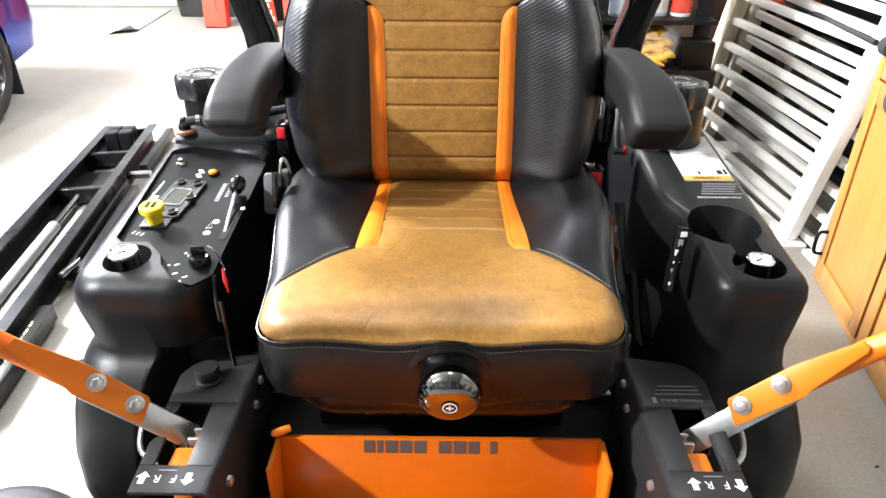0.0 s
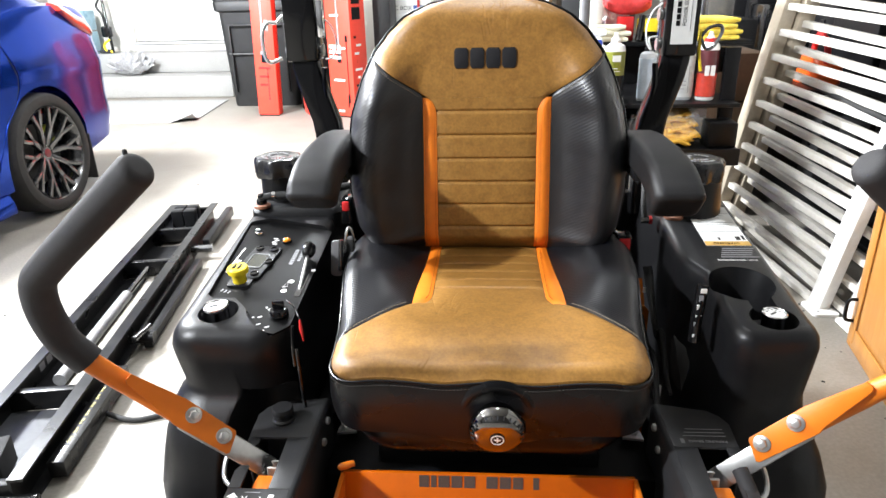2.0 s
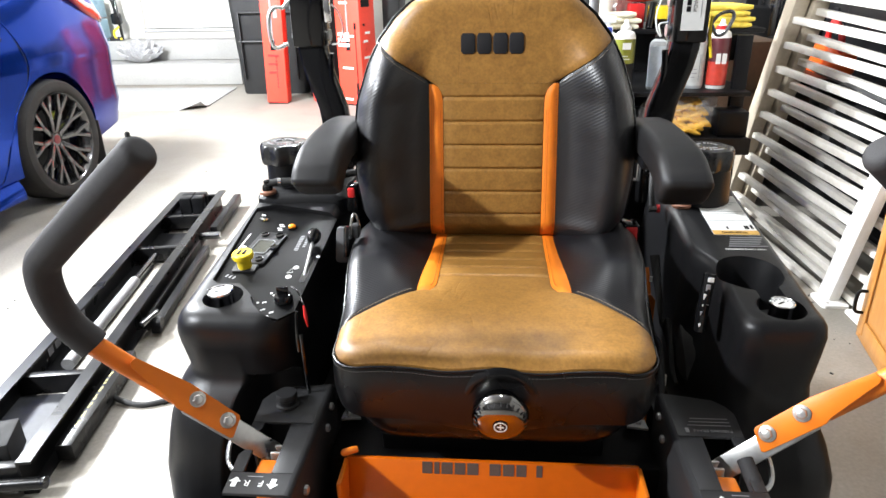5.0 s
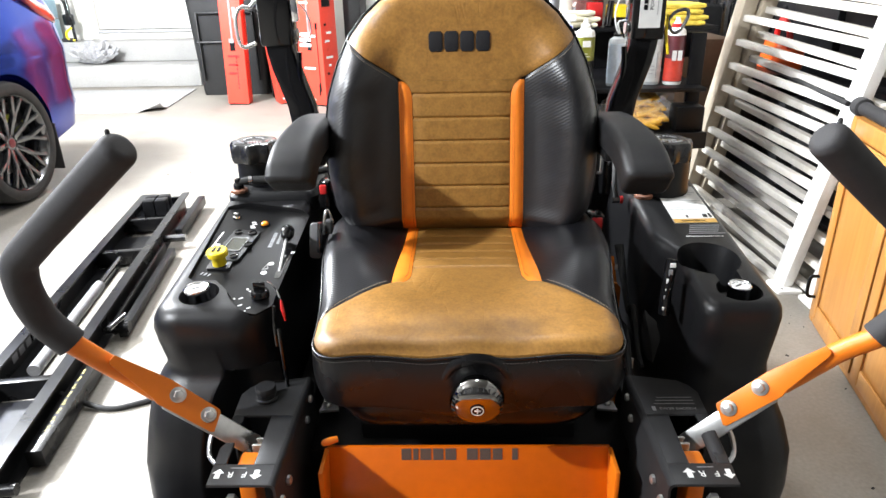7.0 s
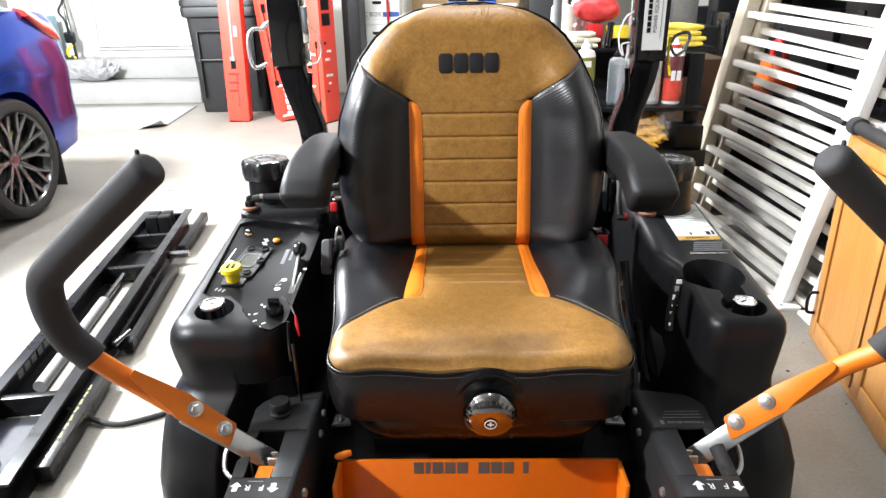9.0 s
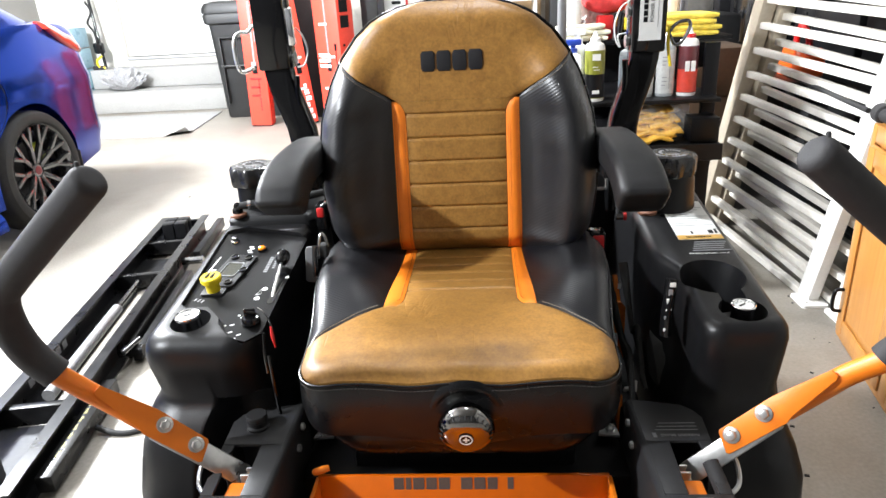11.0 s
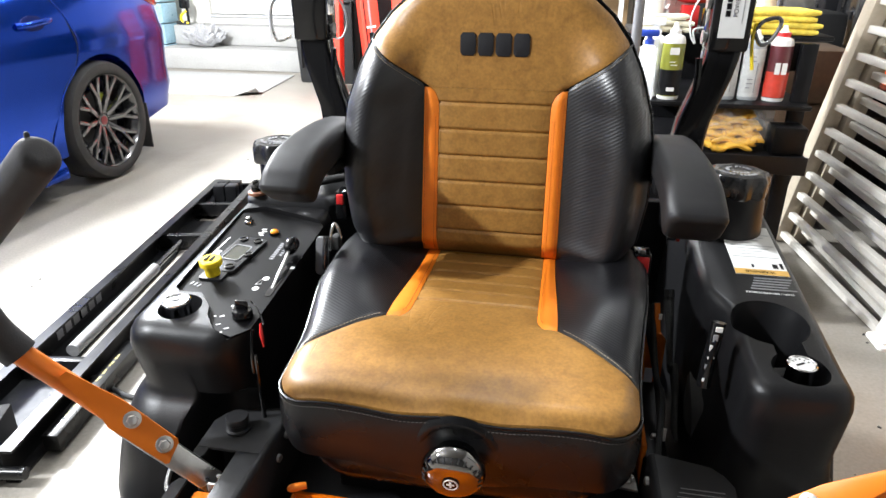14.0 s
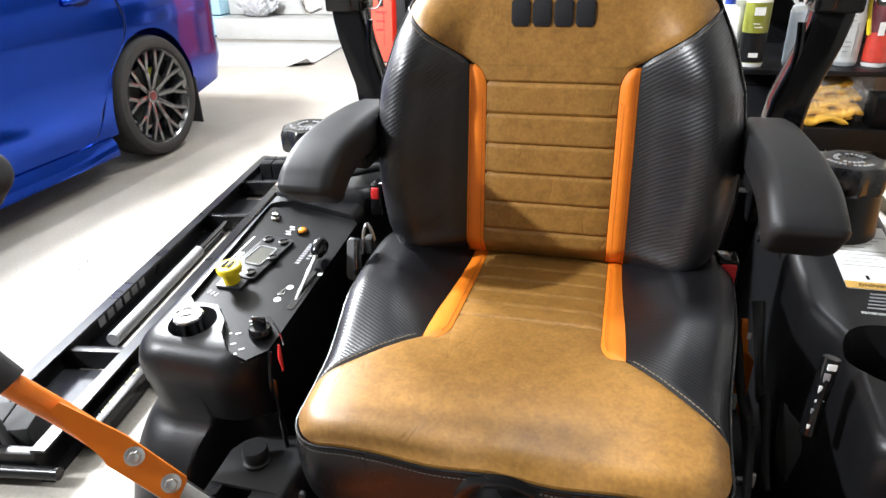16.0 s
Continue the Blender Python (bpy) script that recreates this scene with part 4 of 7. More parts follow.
def car_ring(y):
    table = [(-0.15, 0.70), (0.0, 0.86), (0.3, 0.95), (0.9, 0.985), (2.2, 0.985), (3.0, 0.99), (3.9, 0.99), (4.15, 0.97), (4.41, 0.935), (4.51, 0.87), (4.57, 0.72)]
    hw = HW * sum(lerp(table, y + 0.02 * k) for k in range(-3, 4)) / 7
    hw += 0.012 * math.exp(-((y - CAR_Y) / 0.35) ** 2) + 0.012 * math.exp(-((y - 0.9) / 0.35) ** 2)
    belt = lerp([(-0.15, 0.60), (0.1, 0.80), (0.9, 0.93), (1.4, 0.96), (2.4, 1.0), (3.1, 1.06), (3.8, 1.155), (4.15, 1.155), (4.30, 1.14), (4.40, 1.12), (4.47, 1.09), (4.52, 1.04), (4.57, 0.95)], y)
    low = lerp([(-0.15, 0.30), (0.2, 0.20), (0.6, 0.17), (3.0, 0.17), (4.0, 0.22), (4.41, 0.27), (4.57, 0.45)], y)
    side = [(hw - 0.09, low), (hw - 0.035, low + 0.035), (hw - 0.018, low + 0.12), (hw - 0.004, 0.45), (hw - 0.012, 0.58), (hw - 0.002, 0.74), (hw + 0.002, 0.80), (hw - 0.014, 0.86), (hw - 0.045, belt - 0.05), (hw - 0.075, belt - 0.012), (hw - 0.13, belt), (hw * 0.4, belt + 0.025)]
    pts = [Vector((CXM + x, y, z)) for x, z in side] + [Vector((CXM - x, y, z)) for x, z in side[::-1]]
    return pts


bm = BM()
cys = [-0.15, -0.1, 0.0, 0.15, 0.3] + [0.5 + 0.15 * i for i in range(23)] + [3.95 + 0.031 * i for i in range(21)]
ring_loft(bm, [car_ring(y) for y in cys])
body = part("body", bm, BLUE, car, "metallic blue body with sharp shoulder line")
cuts = []
for y in (CAR_Y, 0.90):
    c = BM()
    cyl(c, (CXM - 1.2, y, 0.345), (CXM - 0.55, y, 0.350), 0.380, 40)
    cuts.append(c)
    c = BM()
    cyl(c, (CXM + 0.55, y, 0.345), (CXM + 1.2, y, 0.350), 0.380, 40)
    cuts.append(c)
carve(body, cuts)
bm = BM()
gl = lambda y0, y1, w, z: [Vector((CXM + x, y, z)) for x, y in rounded(-w, w, y0, y1, 0.12, 5)]
ring_loft(bm, [gl(1.05, 4.05, 0.80, 0.98), gl(1.15, 3.92, 0.795, 1.10), gl(1.6, 3.45, 0.66, 1.36), gl(1.8, 3.2, 0.58, 1.41)])
part("greenhouse_glass", bm, CARGLASS, car, "dark tinted glass")
bm = BM()
ring_loft(bm, [gl(1.62, 3.43, 0.665, 1.372), gl(1.66, 3.40, 0.655, 1.40), gl(1.8, 3.2, 0.59, 1.43)])
part("roof", bm, BLUE, car)
bm = BM()
rings = []
for i in range(11):
    t = i / 10
    z = 1.06 + 0.36 * t
    yf, yr = 3.40 - 0.36 * t, lerp([(1.06, 4.26), (1.10, 4.20), (1.17, 4.06), (1.26, 3.91), (1.34, 3.75), (1.42, 3.55)], z)
    x = CXM + 0.845 - 0.19 * t ** 1.3
    n = 8
    rings.append([Vector((x - 0.05 * abs(2 * k / n - 0.8) ** 3 * (1 if k > n * 0.4 else 0.1), yf + (yr - yf) * k / n, z)) for k in range(n + 1)] + [Vector((x - 0.16, yr - 0.03, z)), Vector((x - 0.10, yf, z))])
ring_loft(bm, rings)
part("rear_pillar", bm, BLUE, car, "blue rear roof pillar flowing into the wing")


def car_x(y, z):
    """Side of the body at y, z."""
    r = [p for p in car_ring(y) if p.x > CXM]
    for a, b in zip(r, r[1:]):
        if a.z <= z <= b.z:
            return a.x + (b.x - a.x) * (z - a.z) / (b.z - a.z)
    return r[-1].x


def seam(name, yz, r=0.0018, material=None):
    if material is None:
        part("gap_edge", tube(BM(), [(car_x(y, z) + 0.0015, y + 0.010, z + 0.002) for y, z in yz], 0.0042, 10, 6), BLUE, body)
    return part(name, tube(BM(), [(car_x(y, z) - 0.001, y, z) for y, z in yz], r, 6, 6), material or DARKM, body)


seam("door_gap", [(3.40, 1.03), (3.47, 0.92), (3.49, 0.80), (3.45, 0.68), (3.33, 0.56), (3.22, 0.40), (3.16, 0.28), (3.06, 0.215), (2.6, 0.20), (2.33, 0.20)])
seam("door_gap", [(2.33, 0.20), (2.31, 0.45), (2.30, 0.75), (2.31, 0.98)])
seam("window_trim", [(1.3, 0.985), (2.0, 0.995), (2.5, 1.0), (3.0, 1.04), (3.4, 1.075)], 0.007, DARKM)
bm = BM()
rings = []
for i in range(15):
    y = 1.30 + (3.24 - 1.30) * i / 14
    e = 1.0 - 0.8 * sm(3.0, 3.24, y)
    x = CXM + HW * 0.985
    rings.append([Vector((x + a, y, z)) for a, z in ((-0.10, 0.125), (0.008, 0.118), (0.026 * e, 0.128), (0.024 * e, 0.150), (0.004 * e, 0.180), (-0.020, 0.215), (-0.10, 0.215))])
ring_loft(bm, rings)
part("side_skirt", bm, BLUE, car, "flared blue side skirt")
bm = BM()
tube(bm, [(car_x(3.13, 0.91) + 0.002, 3.135, 0.915), (car_x(3.16, 0.91) + 0.024, 3.17, 0.918), (car_x(3.24, 0.92) + 0.028, 3.26, 0.926), (car_x(3.32, 0.93) + 0.022, 3.33, 0.932), (car_x(3.35, 0.93) + 0.0, 3.36, 0.934)], 0.016, 12, 6)
part("door_handle", bm, BLUE, car, "blue pull handle of the rear door")
# Handle cup: nearly flat disc, the recess shade put into a darker blue.
bm = BM()
lathe(bm, [(0.062, -0.004), (0.060, 0.0015), (0.052, 0.002), (0.030, 0.0006), (0.001, 0.0004)], (0, 0, 0), (0, 0, 1), 32)
bm.transform(Matrix.Translation((car_x(3.24, 0.92) + 0.001, 3.245, 0.922)) @ Matrix.Rotation(radians(80), 4, "Y") @ Matrix.Diagonal((0.62, 1.30, 1.0, 1.0)))
part("handle_cup", bm, mat("blue_recess_shade", (0.0006, 0.010, 0.11), 0.3, metal=0.5, var=0.05), car, "handle cup as a flat disc, recess shade painted dark blue")
# tail lamp
bm = BM()
rings = []
for i in range(15):
    t = i / 14
    y = 4.06 + 0.38 * t
    top = 1.158 - 0.02 * t - 0.085 * t * t
    h = 0.003 + 0.062 * math.sin(math.pi * min(1.0, 0.08 + 0.62 * t)) ** 0.8
    zc = top - h
    x = car_x(min(y, 4.44), min(zc, 1.06)) + 0.002
    rings.append([Vector((x - 0.030 + 0.042 * math.cos(a) - 0.028 * math.sin(a), y, zc + h * math.sin(a))) for a in [math.pi * (k / 10 - 0.5) for k in range(11)]] + [Vector((x - 0.09, y, zc))])
ring_loft(bm, rings)
part("tail_light", bm, TAILRED, car, "red wrap-around tail light")
bm = BM()
box(bm, (CXM + HW - 0.24, 4.035, 0.09), (CXM + HW - 0.02, 4.047, 0.38), 0.003, pose(0, 0, 0, 0, 0, 0))
part("mud_flap", bm, DARKM, car, "black rubber mud flap")


def car_wheel(x, y, s):
    R = 0.345
    bm = BM()
    lathe(bm, [(0.262, -0.10), (0.285, -0.116), (0.325, -0.114), (R - 0.006, -0.095), (R, -0.07), (R, 0.07), (R - 0.006, 0.095), (0.328, 0.112), (0.305, 0.119), (0.284, 0.117), (0.276, 0.112), (0.270, 0.100)], (x, y, R), (s, 0, 0), 64, cap=False)
    w = part("wheel", bm, TYRE, car, "low-profile tyre on a dark multi-spoke rim")
    bm = BM()
    lathe(bm, [(0.262, -0.1), (0.238, -0.08), (0.238, 0.05), (0.255, 0.090), (0.263, 0.104), (0.269, 0.110), (0.273, 0.104)], (x, y, R), (s, 0, 0), 64, cap=False)
    part("rim", bm, ALLOY, w, "dark grey alloy rim")
    m = axis_matrix((x, y, R), (s, 0, 0))
    P = lambda r, a, h: m @ Vector((r * math.cos(a), r * math.sin(a), h))
    for k in range(10):
        bm = BM()
        a0 = 2 * math.pi * (k // 2) / 5 + (0.30 if k % 2 else -0.30) + math.pi / 2
        a1 = 2 * math.pi * (k // 2) / 5 + (0.20 if k % 2 else -0.20) + math.pi / 2
        obox(bm, P(0.042, a1 * 0.4 + a0 * 0.6, 0.050), P(0.160, a0, 0.078), 0.031, 0.030, 0.007, up=(s, 0, 0))
        for q in (-1, 1):
            obox(bm, P(0.150, a0 + q * 0.015, 0.076), P(0.262, a0 + q * 0.150, 0.094), 0.024, 0.026, 0.006, up=(s, 0, 0))
        part("spoke", bm, ALLOY, w)
    bm = BM()
    lathe(bm, [(0.064, 0.02), (0.062, 0.048), (0.036, 0.060), (0.031, 0.060), (0.001, 0.060)], (x, y, R), (s, 0, 0), 24)
    part("hub", bm, ALLOY, w)
    part("hub_cap", lathe(BM(), [(0.026, 0.060), (0.024, 0.0645), (0.001, 0.066)], (x, y, R), (s, 0, 0), 20), DARKRED, w)
    part("brake_disc", lathe(BM(), [(0.17, 0.0), (0.17, 0.02), (0.06, 0.02)], (x, y, R), (s, 0, 0), 32), DARKM, w)
    part("caliper", box(BM(), (x + s * 0.012 - 0.03, y + 0.03, R + 0.09), (x + s * 0.012 + 0.03, y + 0.10, R + 0.15), 0.012), LIMEY, w, "yellow-green brake caliper")
    for k in range(5):
        a = 2 * math.pi * k / 5 + math.pi / 2
        q = m @ Vector((0.048 * math.cos(a), 0.048 * math.sin(a), 0.052))
        part("wheel_nut", lathe(BM(), [(0.009, -0.01), (0.009, 0.008), (0.006, 0.012)], q, (s, 0, 0), 6), CHROME, w)


for y in (CAR_Y, 0.90):
    car_wheel(CXM + HW - 0.115, y, 1)
    car_wheel(CXM - HW + 0.115, y, -1)


car.location.y -= 0.07


# ---- low car lift on the floor ----
LIFT = Matrix.Translation((-1.272, 1.17, 0)) @ Matrix.Rotation(math.atan2(0.365, 2.21), 4, "Z")
lift = thing("car_lift", (-1.46, 2.3, 0), "low black steel car lift frame lying on the concrete floor", "car lift")


def lp(name, bm, material, label="", parent=None):
    bm.transform(LIFT)
    return part(name, bm, material, parent or lift, label)


for x in (-0.125, 0.09):
    bm = BM()
    C = [(0, 0), (0.036, 0), (0.036, 0.008), (0.007, 0.008), (0.007, 0.092), (0.038, 0.092), (0.038, 0.10), (0, 0.10)]
    ring_loft(bm, [[Vector((x + a, y, b)) for a, b in C] for y in (0, 2.24)])
    lp("side_rail", bm, LIFTB, "black steel channel rail")
for y in (0.0, 0.42, 1.44, 1.86, 2.20):
    lp("cross_member", box(BM(), (-0.119, y, 0.02), (0.09, y + 0.03, 0.085), 0.003), LIFTB)
lp("base_plate", box(BM(), (-0.119, 0.03, 0.012), (0.09, 0.42, 0.018)), LIFTPL, "smudged bare steel floor plate")
lp("base_plate", box(BM(), (-0.119, 1.89, 0.03), (0.09, 2.20, 0.036)), LIFTPL, "smudged bare steel floor plate")
lp("base_plate", box(BM(), (-0.119, 1.47, 0.012), (0.09, 1.80, 0.018)), STEELB)
lp("base_plate", box(BM(), (-0.119, 0.46, 0.004), (-0.030, 1.43, 0.010)), STEELB)
bm = BM()
cyl(bm, (-0.01, 0.52, 0.06), (-0.01, 1.15, 0.06), 0.021, 20)
lp("cylinder", bm, mat("dull_cylinder_steel", (0.26, 0.26, 0.265), 0.4, metal=0.3, var=0.15), "silver hydraulic cylinder")
lp("cylinder_rod", cyl(BM(), (-0.01, 1.15, 0.06), (-0.01, 1.42, 0.06), 0.012, 16), ALLOY)
for i in range(2):
    for j in range(2):
        lp("rubber_block", box(BM(), (-0.068 + 0.062 * i, 2.03 + 0.066 * j, 0.037), (-0.010 + 0.062 * i, 2.092 + 0.066 * j, 0.125), 0.005), STEELB)
for i in range(2):
    lp("rubber_block", box(BM(), (-0.09 + 0.075 * i, 0.05, 0.019), (-0.019 + 0.075 * i, 0.17, 0.10), 0.005, pose(0, 0, 0.01, 0, 0, 12)), DARKM)
bm = BM()
obox(bm, (0.155, 0.10, 0.04), (0.160, 0.58, 0.04), 0.045, 0.05, 0.003)
arm1 = lp("lift_arm", bm, LIFTB, "black lift arm with a worn hazard strip")
for i in range(24):
    lp("hazard_mark", box(BM(), (0.150 + 0.001 * (i % 3), 0.17 + 0.0135 * i, 0.0655), (0.160 - 0.002 * (i % 2), 0.178 + 0.0135 * i + 0.002 * (i % 3), 0.0662)), HAZARD if i % 3 else LIFTPL, "", arm1)
bm = BM()
obox(bm, (0.146, 0.80, 0.04), (0.146, 1.56, 0.045), 0.012, 0.05, 0.002)
obox(bm, (0.180, 0.78, 0.03), (0.180, 1.54, 0.03), 0.03, 0.035, 0.002)
lp("link_arm", bm, STEELB)
lp("link_arm", obox(BM(), (0.17, 1.74, 0.04), (0.19, 2.24, 0.05), 0.035, 0.05, 0.003), STEELB)
for i in range(6):
    lp("rail_mark", box(BM(), (-0.1178, 0.62 + 0.052 * i, 0.035), (-0.1166, 0.655 + 0.052 * i, 0.068)), DIMP)
lp("pivot", cyl(BM(), (0.13, 0.80, 0.045), (0.20, 0.80, 0.045), 0.022, 16), STEELB)
lp("pivot", cyl(BM(), (0.12, 1.66, 0.05), (0.22, 1.66, 0.05), 0.018, 16), ALLOY)
lp("fitting", cyl(BM(), (0.15, 0.74, 0.07), (0.18, 0.83, 0.075), 0.012, 12), ALLOY)
lp("end_bar", cyl(BM(), (-0.14, -0.015, 0.045), (0.16, -0.015, 0.045), 0.016, 14), LIFTB)
solid("hydraulic_hose", tube(BM(), [(-1.24, 1.60, 0.03), (-1.09, 1.556, 0.009), (-1.00, 1.577, 0.009), (-0.86, 1.66, 0.009), (-0.66, 1.75, 0.009), (-0.60, 1.9, 0.009)], 0.0085, 10), DARKM, "thin black hydraulic hose lying on the concrete floor", "hose")
solid("pull_handle", tube(BM(), [(-1.258, 1.205, 0.0), (-1.268, 1.207, 0.05), (-1.295, 1.215, 0.11), (-1.365, 1.235, 0.245), (-1.50, 1.27, 0.48), (-1.62, 1.30, 0.70)], 0.0125, 14, 6), FOAM, "black rubber-tipped handle leaning beside the car lift", "handle")


# ---- white railings and the oak cabinet ----
def railing(A, B, label, phase, drop):
    A, B = Vector((*A, 0)), Vector((*B, 0))
    r = thing("railing", ((A.x + B.x) / 2, (A.y + B.y) / 2, 0), label, "railing", "stacked railings")
    up, up_b = Vector((0.055, -0.216, 1.0)), Vector((0.088, -0.216, 1.0))
    for p, q, m_, w in ((A, up, WHITEV, 0.045), (B, up_b, BEIGEV, 0.065)):
        part("rail", obox(BM(), p + q * 0.012, p + q * 1.95, w, 0.075, 0.006, up=(B - A)), m_, r)
    for i in range(18):
        z = phase + 0.1045 * i
        a, b = A + up * (z - drop), B + up_b * z
        part("baluster", obox(BM(), a + (b - a) * 0.025, a + (b - a) * 0.992, 0.030, 0.0275, 0.003), SLATV, r)
    part("foot_bracket", prism(BM(), rounded(A.x - 0.055, A.x + 0.045, A.y - 0.09, A.y + 0.03, 0.015), 0.0, 0.012, None, 0.003), WHITEV, r, "white foot bracket")
    part("bracket_screw", lathe(BM(), [(0.006, 0.012), (0.006, 0.015), (0.003, 0.016)], (A.x - 0.03, A.y - 0.065, 0), (0, 0, 1), 10), ZINC, r)
    return r


railing((1.30, 2.373), (1.185, 3.30), "white vinyl railing section leaning against clutter", 0.0485, 0.037)
railing((1.365, 2.235), (1.262, 3.28), "aged white vinyl railing section stacked behind another", 0.083, 0.058)

CAB = Matrix.Translation((1.275, 2.10, 0)) @ Matrix.Rotation(-0.19, 4, "Z")
cab = thing("base_cabinet", (1.5, 1.7, 0), "golden oak base cabinet with raised-panel door, standing on the floor", "cabinet")


def cp(name, lo, hi, material, label="", bevel=0.004, parent=None, bm=None):
    bm = bm or box(BM(), lo, hi, bevel)
    bm.transform(CAB)
    return part(name, bm, material, parent or cab, label)


cp("carcass", (0.0215, -0.90, 0), (0.55, 0, 0.745), OAK)
cp("stile", (0, -0.035, 0.0), (0.021, 0, 0.745), OAK)
cp("stile", (0, -0.90, 0.0), (0.021, -0.865, 0.745), OAK)
cp("top_rail", (0, -0.864, 0.69), (0.021, -0.036, 0.745), OAK)
cp("bottom_rail", (0, -0.864, 0.0), (0.021, -0.036, 0.04), OAK)
for y0 in (-0.45, -0.86):
    d = cp("door", (-0.012, y0, 0.042), (0.0, y0 + 0.40, 0.688), OAK, "raised-panel oak door")
    cp("door_stile", (-0.020, y0 + 0.345, 0.045), (-0.0125, y0 + 0.398, 0.685), OAK, parent=d)
    cp("door_stile", (-0.020, y0 + 0.002, 0.045), (-0.0125, y0 + 0.055, 0.685), OAK, parent=d)
    cp("door_rail", (-0.020, y0 + 0.056, 0.63), (-0.0125, y0 + 0.344, 0.685), OAK, parent=d)
    cp("door_rail", (-0.020, y0 + 0.056, 0.045), (-0.0125, y0 + 0.344, 0.10), OAK, parent=d)
    bm = BM()
    ring_loft(bm, [[Vector((x, y, z)) for y, z in rounded(y0 + 0.062 + e, y0 + 0.338 - e, 0.106 + e, 0.624 - e, 0.004, 2)] for x, e in ((-0.0122, 0), (-0.013, 0.0), (-0.019, 0.03))])
    cp("raised_panel", None, None, OAK, bm=bm, parent=d)
bm = tube(BM(), [(-0.021, -0.075, 0.12), (-0.045, -0.075, 0.125), (-0.050, -0.075, 0.16), (-0.045, -0.075, 0.195), (-0.021, -0.075, 0.20)], 0.006, 10, 5)
cp("handle", None, None, STEELB, "dark bowed handle", bm=bm)
pp = thing("pipe", (1.2, 1.8, 0.78), "black plastic pipe with a collar, lying on the oak cabinet", "pipe")
bm = BM()
cyl(bm, (0.03, -0.9, 0.768), (0.03, 0.02, 0.768), 0.022, 20)
bm.transform(CAB)
part("tube", bm, FOAM, pp)
bm = BM()
lathe(bm, [(0.024, 0), (0.030, 0.004), (0.030, 0.05), (0.026, 0.058), (0.016, 0.062)], (0.03, 0.0, 0.768), (0, 1, 0), 24)
bm.transform(CAB)
part("collar", bm, FOAM, pp)

part("rod", cyl(BM(), (1.285, 2.16, 0.772), (1.42, 3.18, 0.775), 0.009, 12), DARKM, pp)
bm = BM()
ring_loft(bm, [[Vector((1.43 + x * k, 1.86 + y * k, z)) for x, y in rounded(-0.10, 0.14, -0.13, 0.13, 0.06, 5)] for z, k in ((0.746, 0.90), (0.77, 1.0), (0.85, 1.0), (0.89, 0.9), (0.905, 0.7))])
solid("black_pouch", bm, FOAM, "rounded black fabric pouch on the oak cabinet", "pouch")


# ---- mower details: left control panel ----
PM = Matrix(((1, 0, 0, 0), (0, 1, 0, 0), (0, 0.13, 1, 0.668 - 0.13 - 0.009), (0, 0, 0, 1)))
PO = [(-0.350, 0.975), (-0.349, 1.323), (-0.357, 1.332), (-0.50, 1.372), (-0.542, 1.357), (-0.528, 1.062), (-0.514, 1.048), (-0.470, 1.048), (-0.438, 1.013), (-0.428, 0.987), (-0.404, 0.959), (-0.373, 0.950)]
panel = part("control_panel", prism(BM(), PO, -0.0025, 0.0015, PM), PANELB, tank_l, "flat black control panel with white print")


def PZ(x, y, h=0.0015):
    return PM @ Vector((x, y, h))


def onp(bm):
    bm.transform(PM)
    return bm


def print_bar(x, y, w, d, turn=0.0, material=DECALW, parent=None, zf=None):
    bm = BM()
    box(bm, (-w / 2, -d / 2, 0.0017), (w / 2, d / 2, 0.0021), 0, None)
    bm.transform(PM @ Matrix.Translation((x, y, 0)) @ Matrix.Rotation(radians(turn), 4, "Z"))
    return part("print_mark", bm, material, tank_l, smooth=False)


# hour meter module
bm = BM()
prism(bm, rounded(-0.030, 0.030, -0.062, 0.062, 0.008), 0.0015, 0.008, Matrix.Translation((-0.474, 1.185, 0)) @ Matrix.Rotation(radians(-8), 4, "Z"), 0.0015)
part("hour_meter", onp(bm), ROTO, tank_l, "black hour meter housing")
MM = Matrix.Translation((-0.474, 1.185, 0)) @ Matrix.Rotation(radians(-8), 4, "Z")
part("screen", onp(prism(BM(), rounded(-0.016, 0.016, -0.024, 0.024, 0.005), 0.008, 0.0088, MM)), LCD, tank_l, "grey liquid crystal display")
bm = onp(tube(BM(), [MM @ Vector((x, y, 0.0092)) for x, y in rounded(-0.018, 0.018, -0.026, 0.026, 0.006) + [rounded(-0.018, 0.018, -0.026, 0.026, 0.006)[0]]], 0.0012, 6, 0))
part("screen_rim", bm, DECALG, tank_l)
for dx, dy in ((-0.016, 0.048), (0.016, 0.048), (-0.016, -0.048), (0.016, -0.048), (0.026, 0.0)):
    q = MM @ Vector((dx, dy, 0.008))
    bm = BM()
    lathe(bm, [(0.0085, 0), (0.0085, 0.003), (0.006, 0.0036), (0.0055, 0.002), (0.001, 0.002)], q, (0, 0, 1), 20)
    part("button", onp(bm), GLOSSB, tank_l)
print_bar(-0.525, 1.20, 0.003, 0.10, -4)
for i in range(7):
    print_bar(-0.517, 1.145 + 0.0085 * i, 0.009, 0.0055, -8)
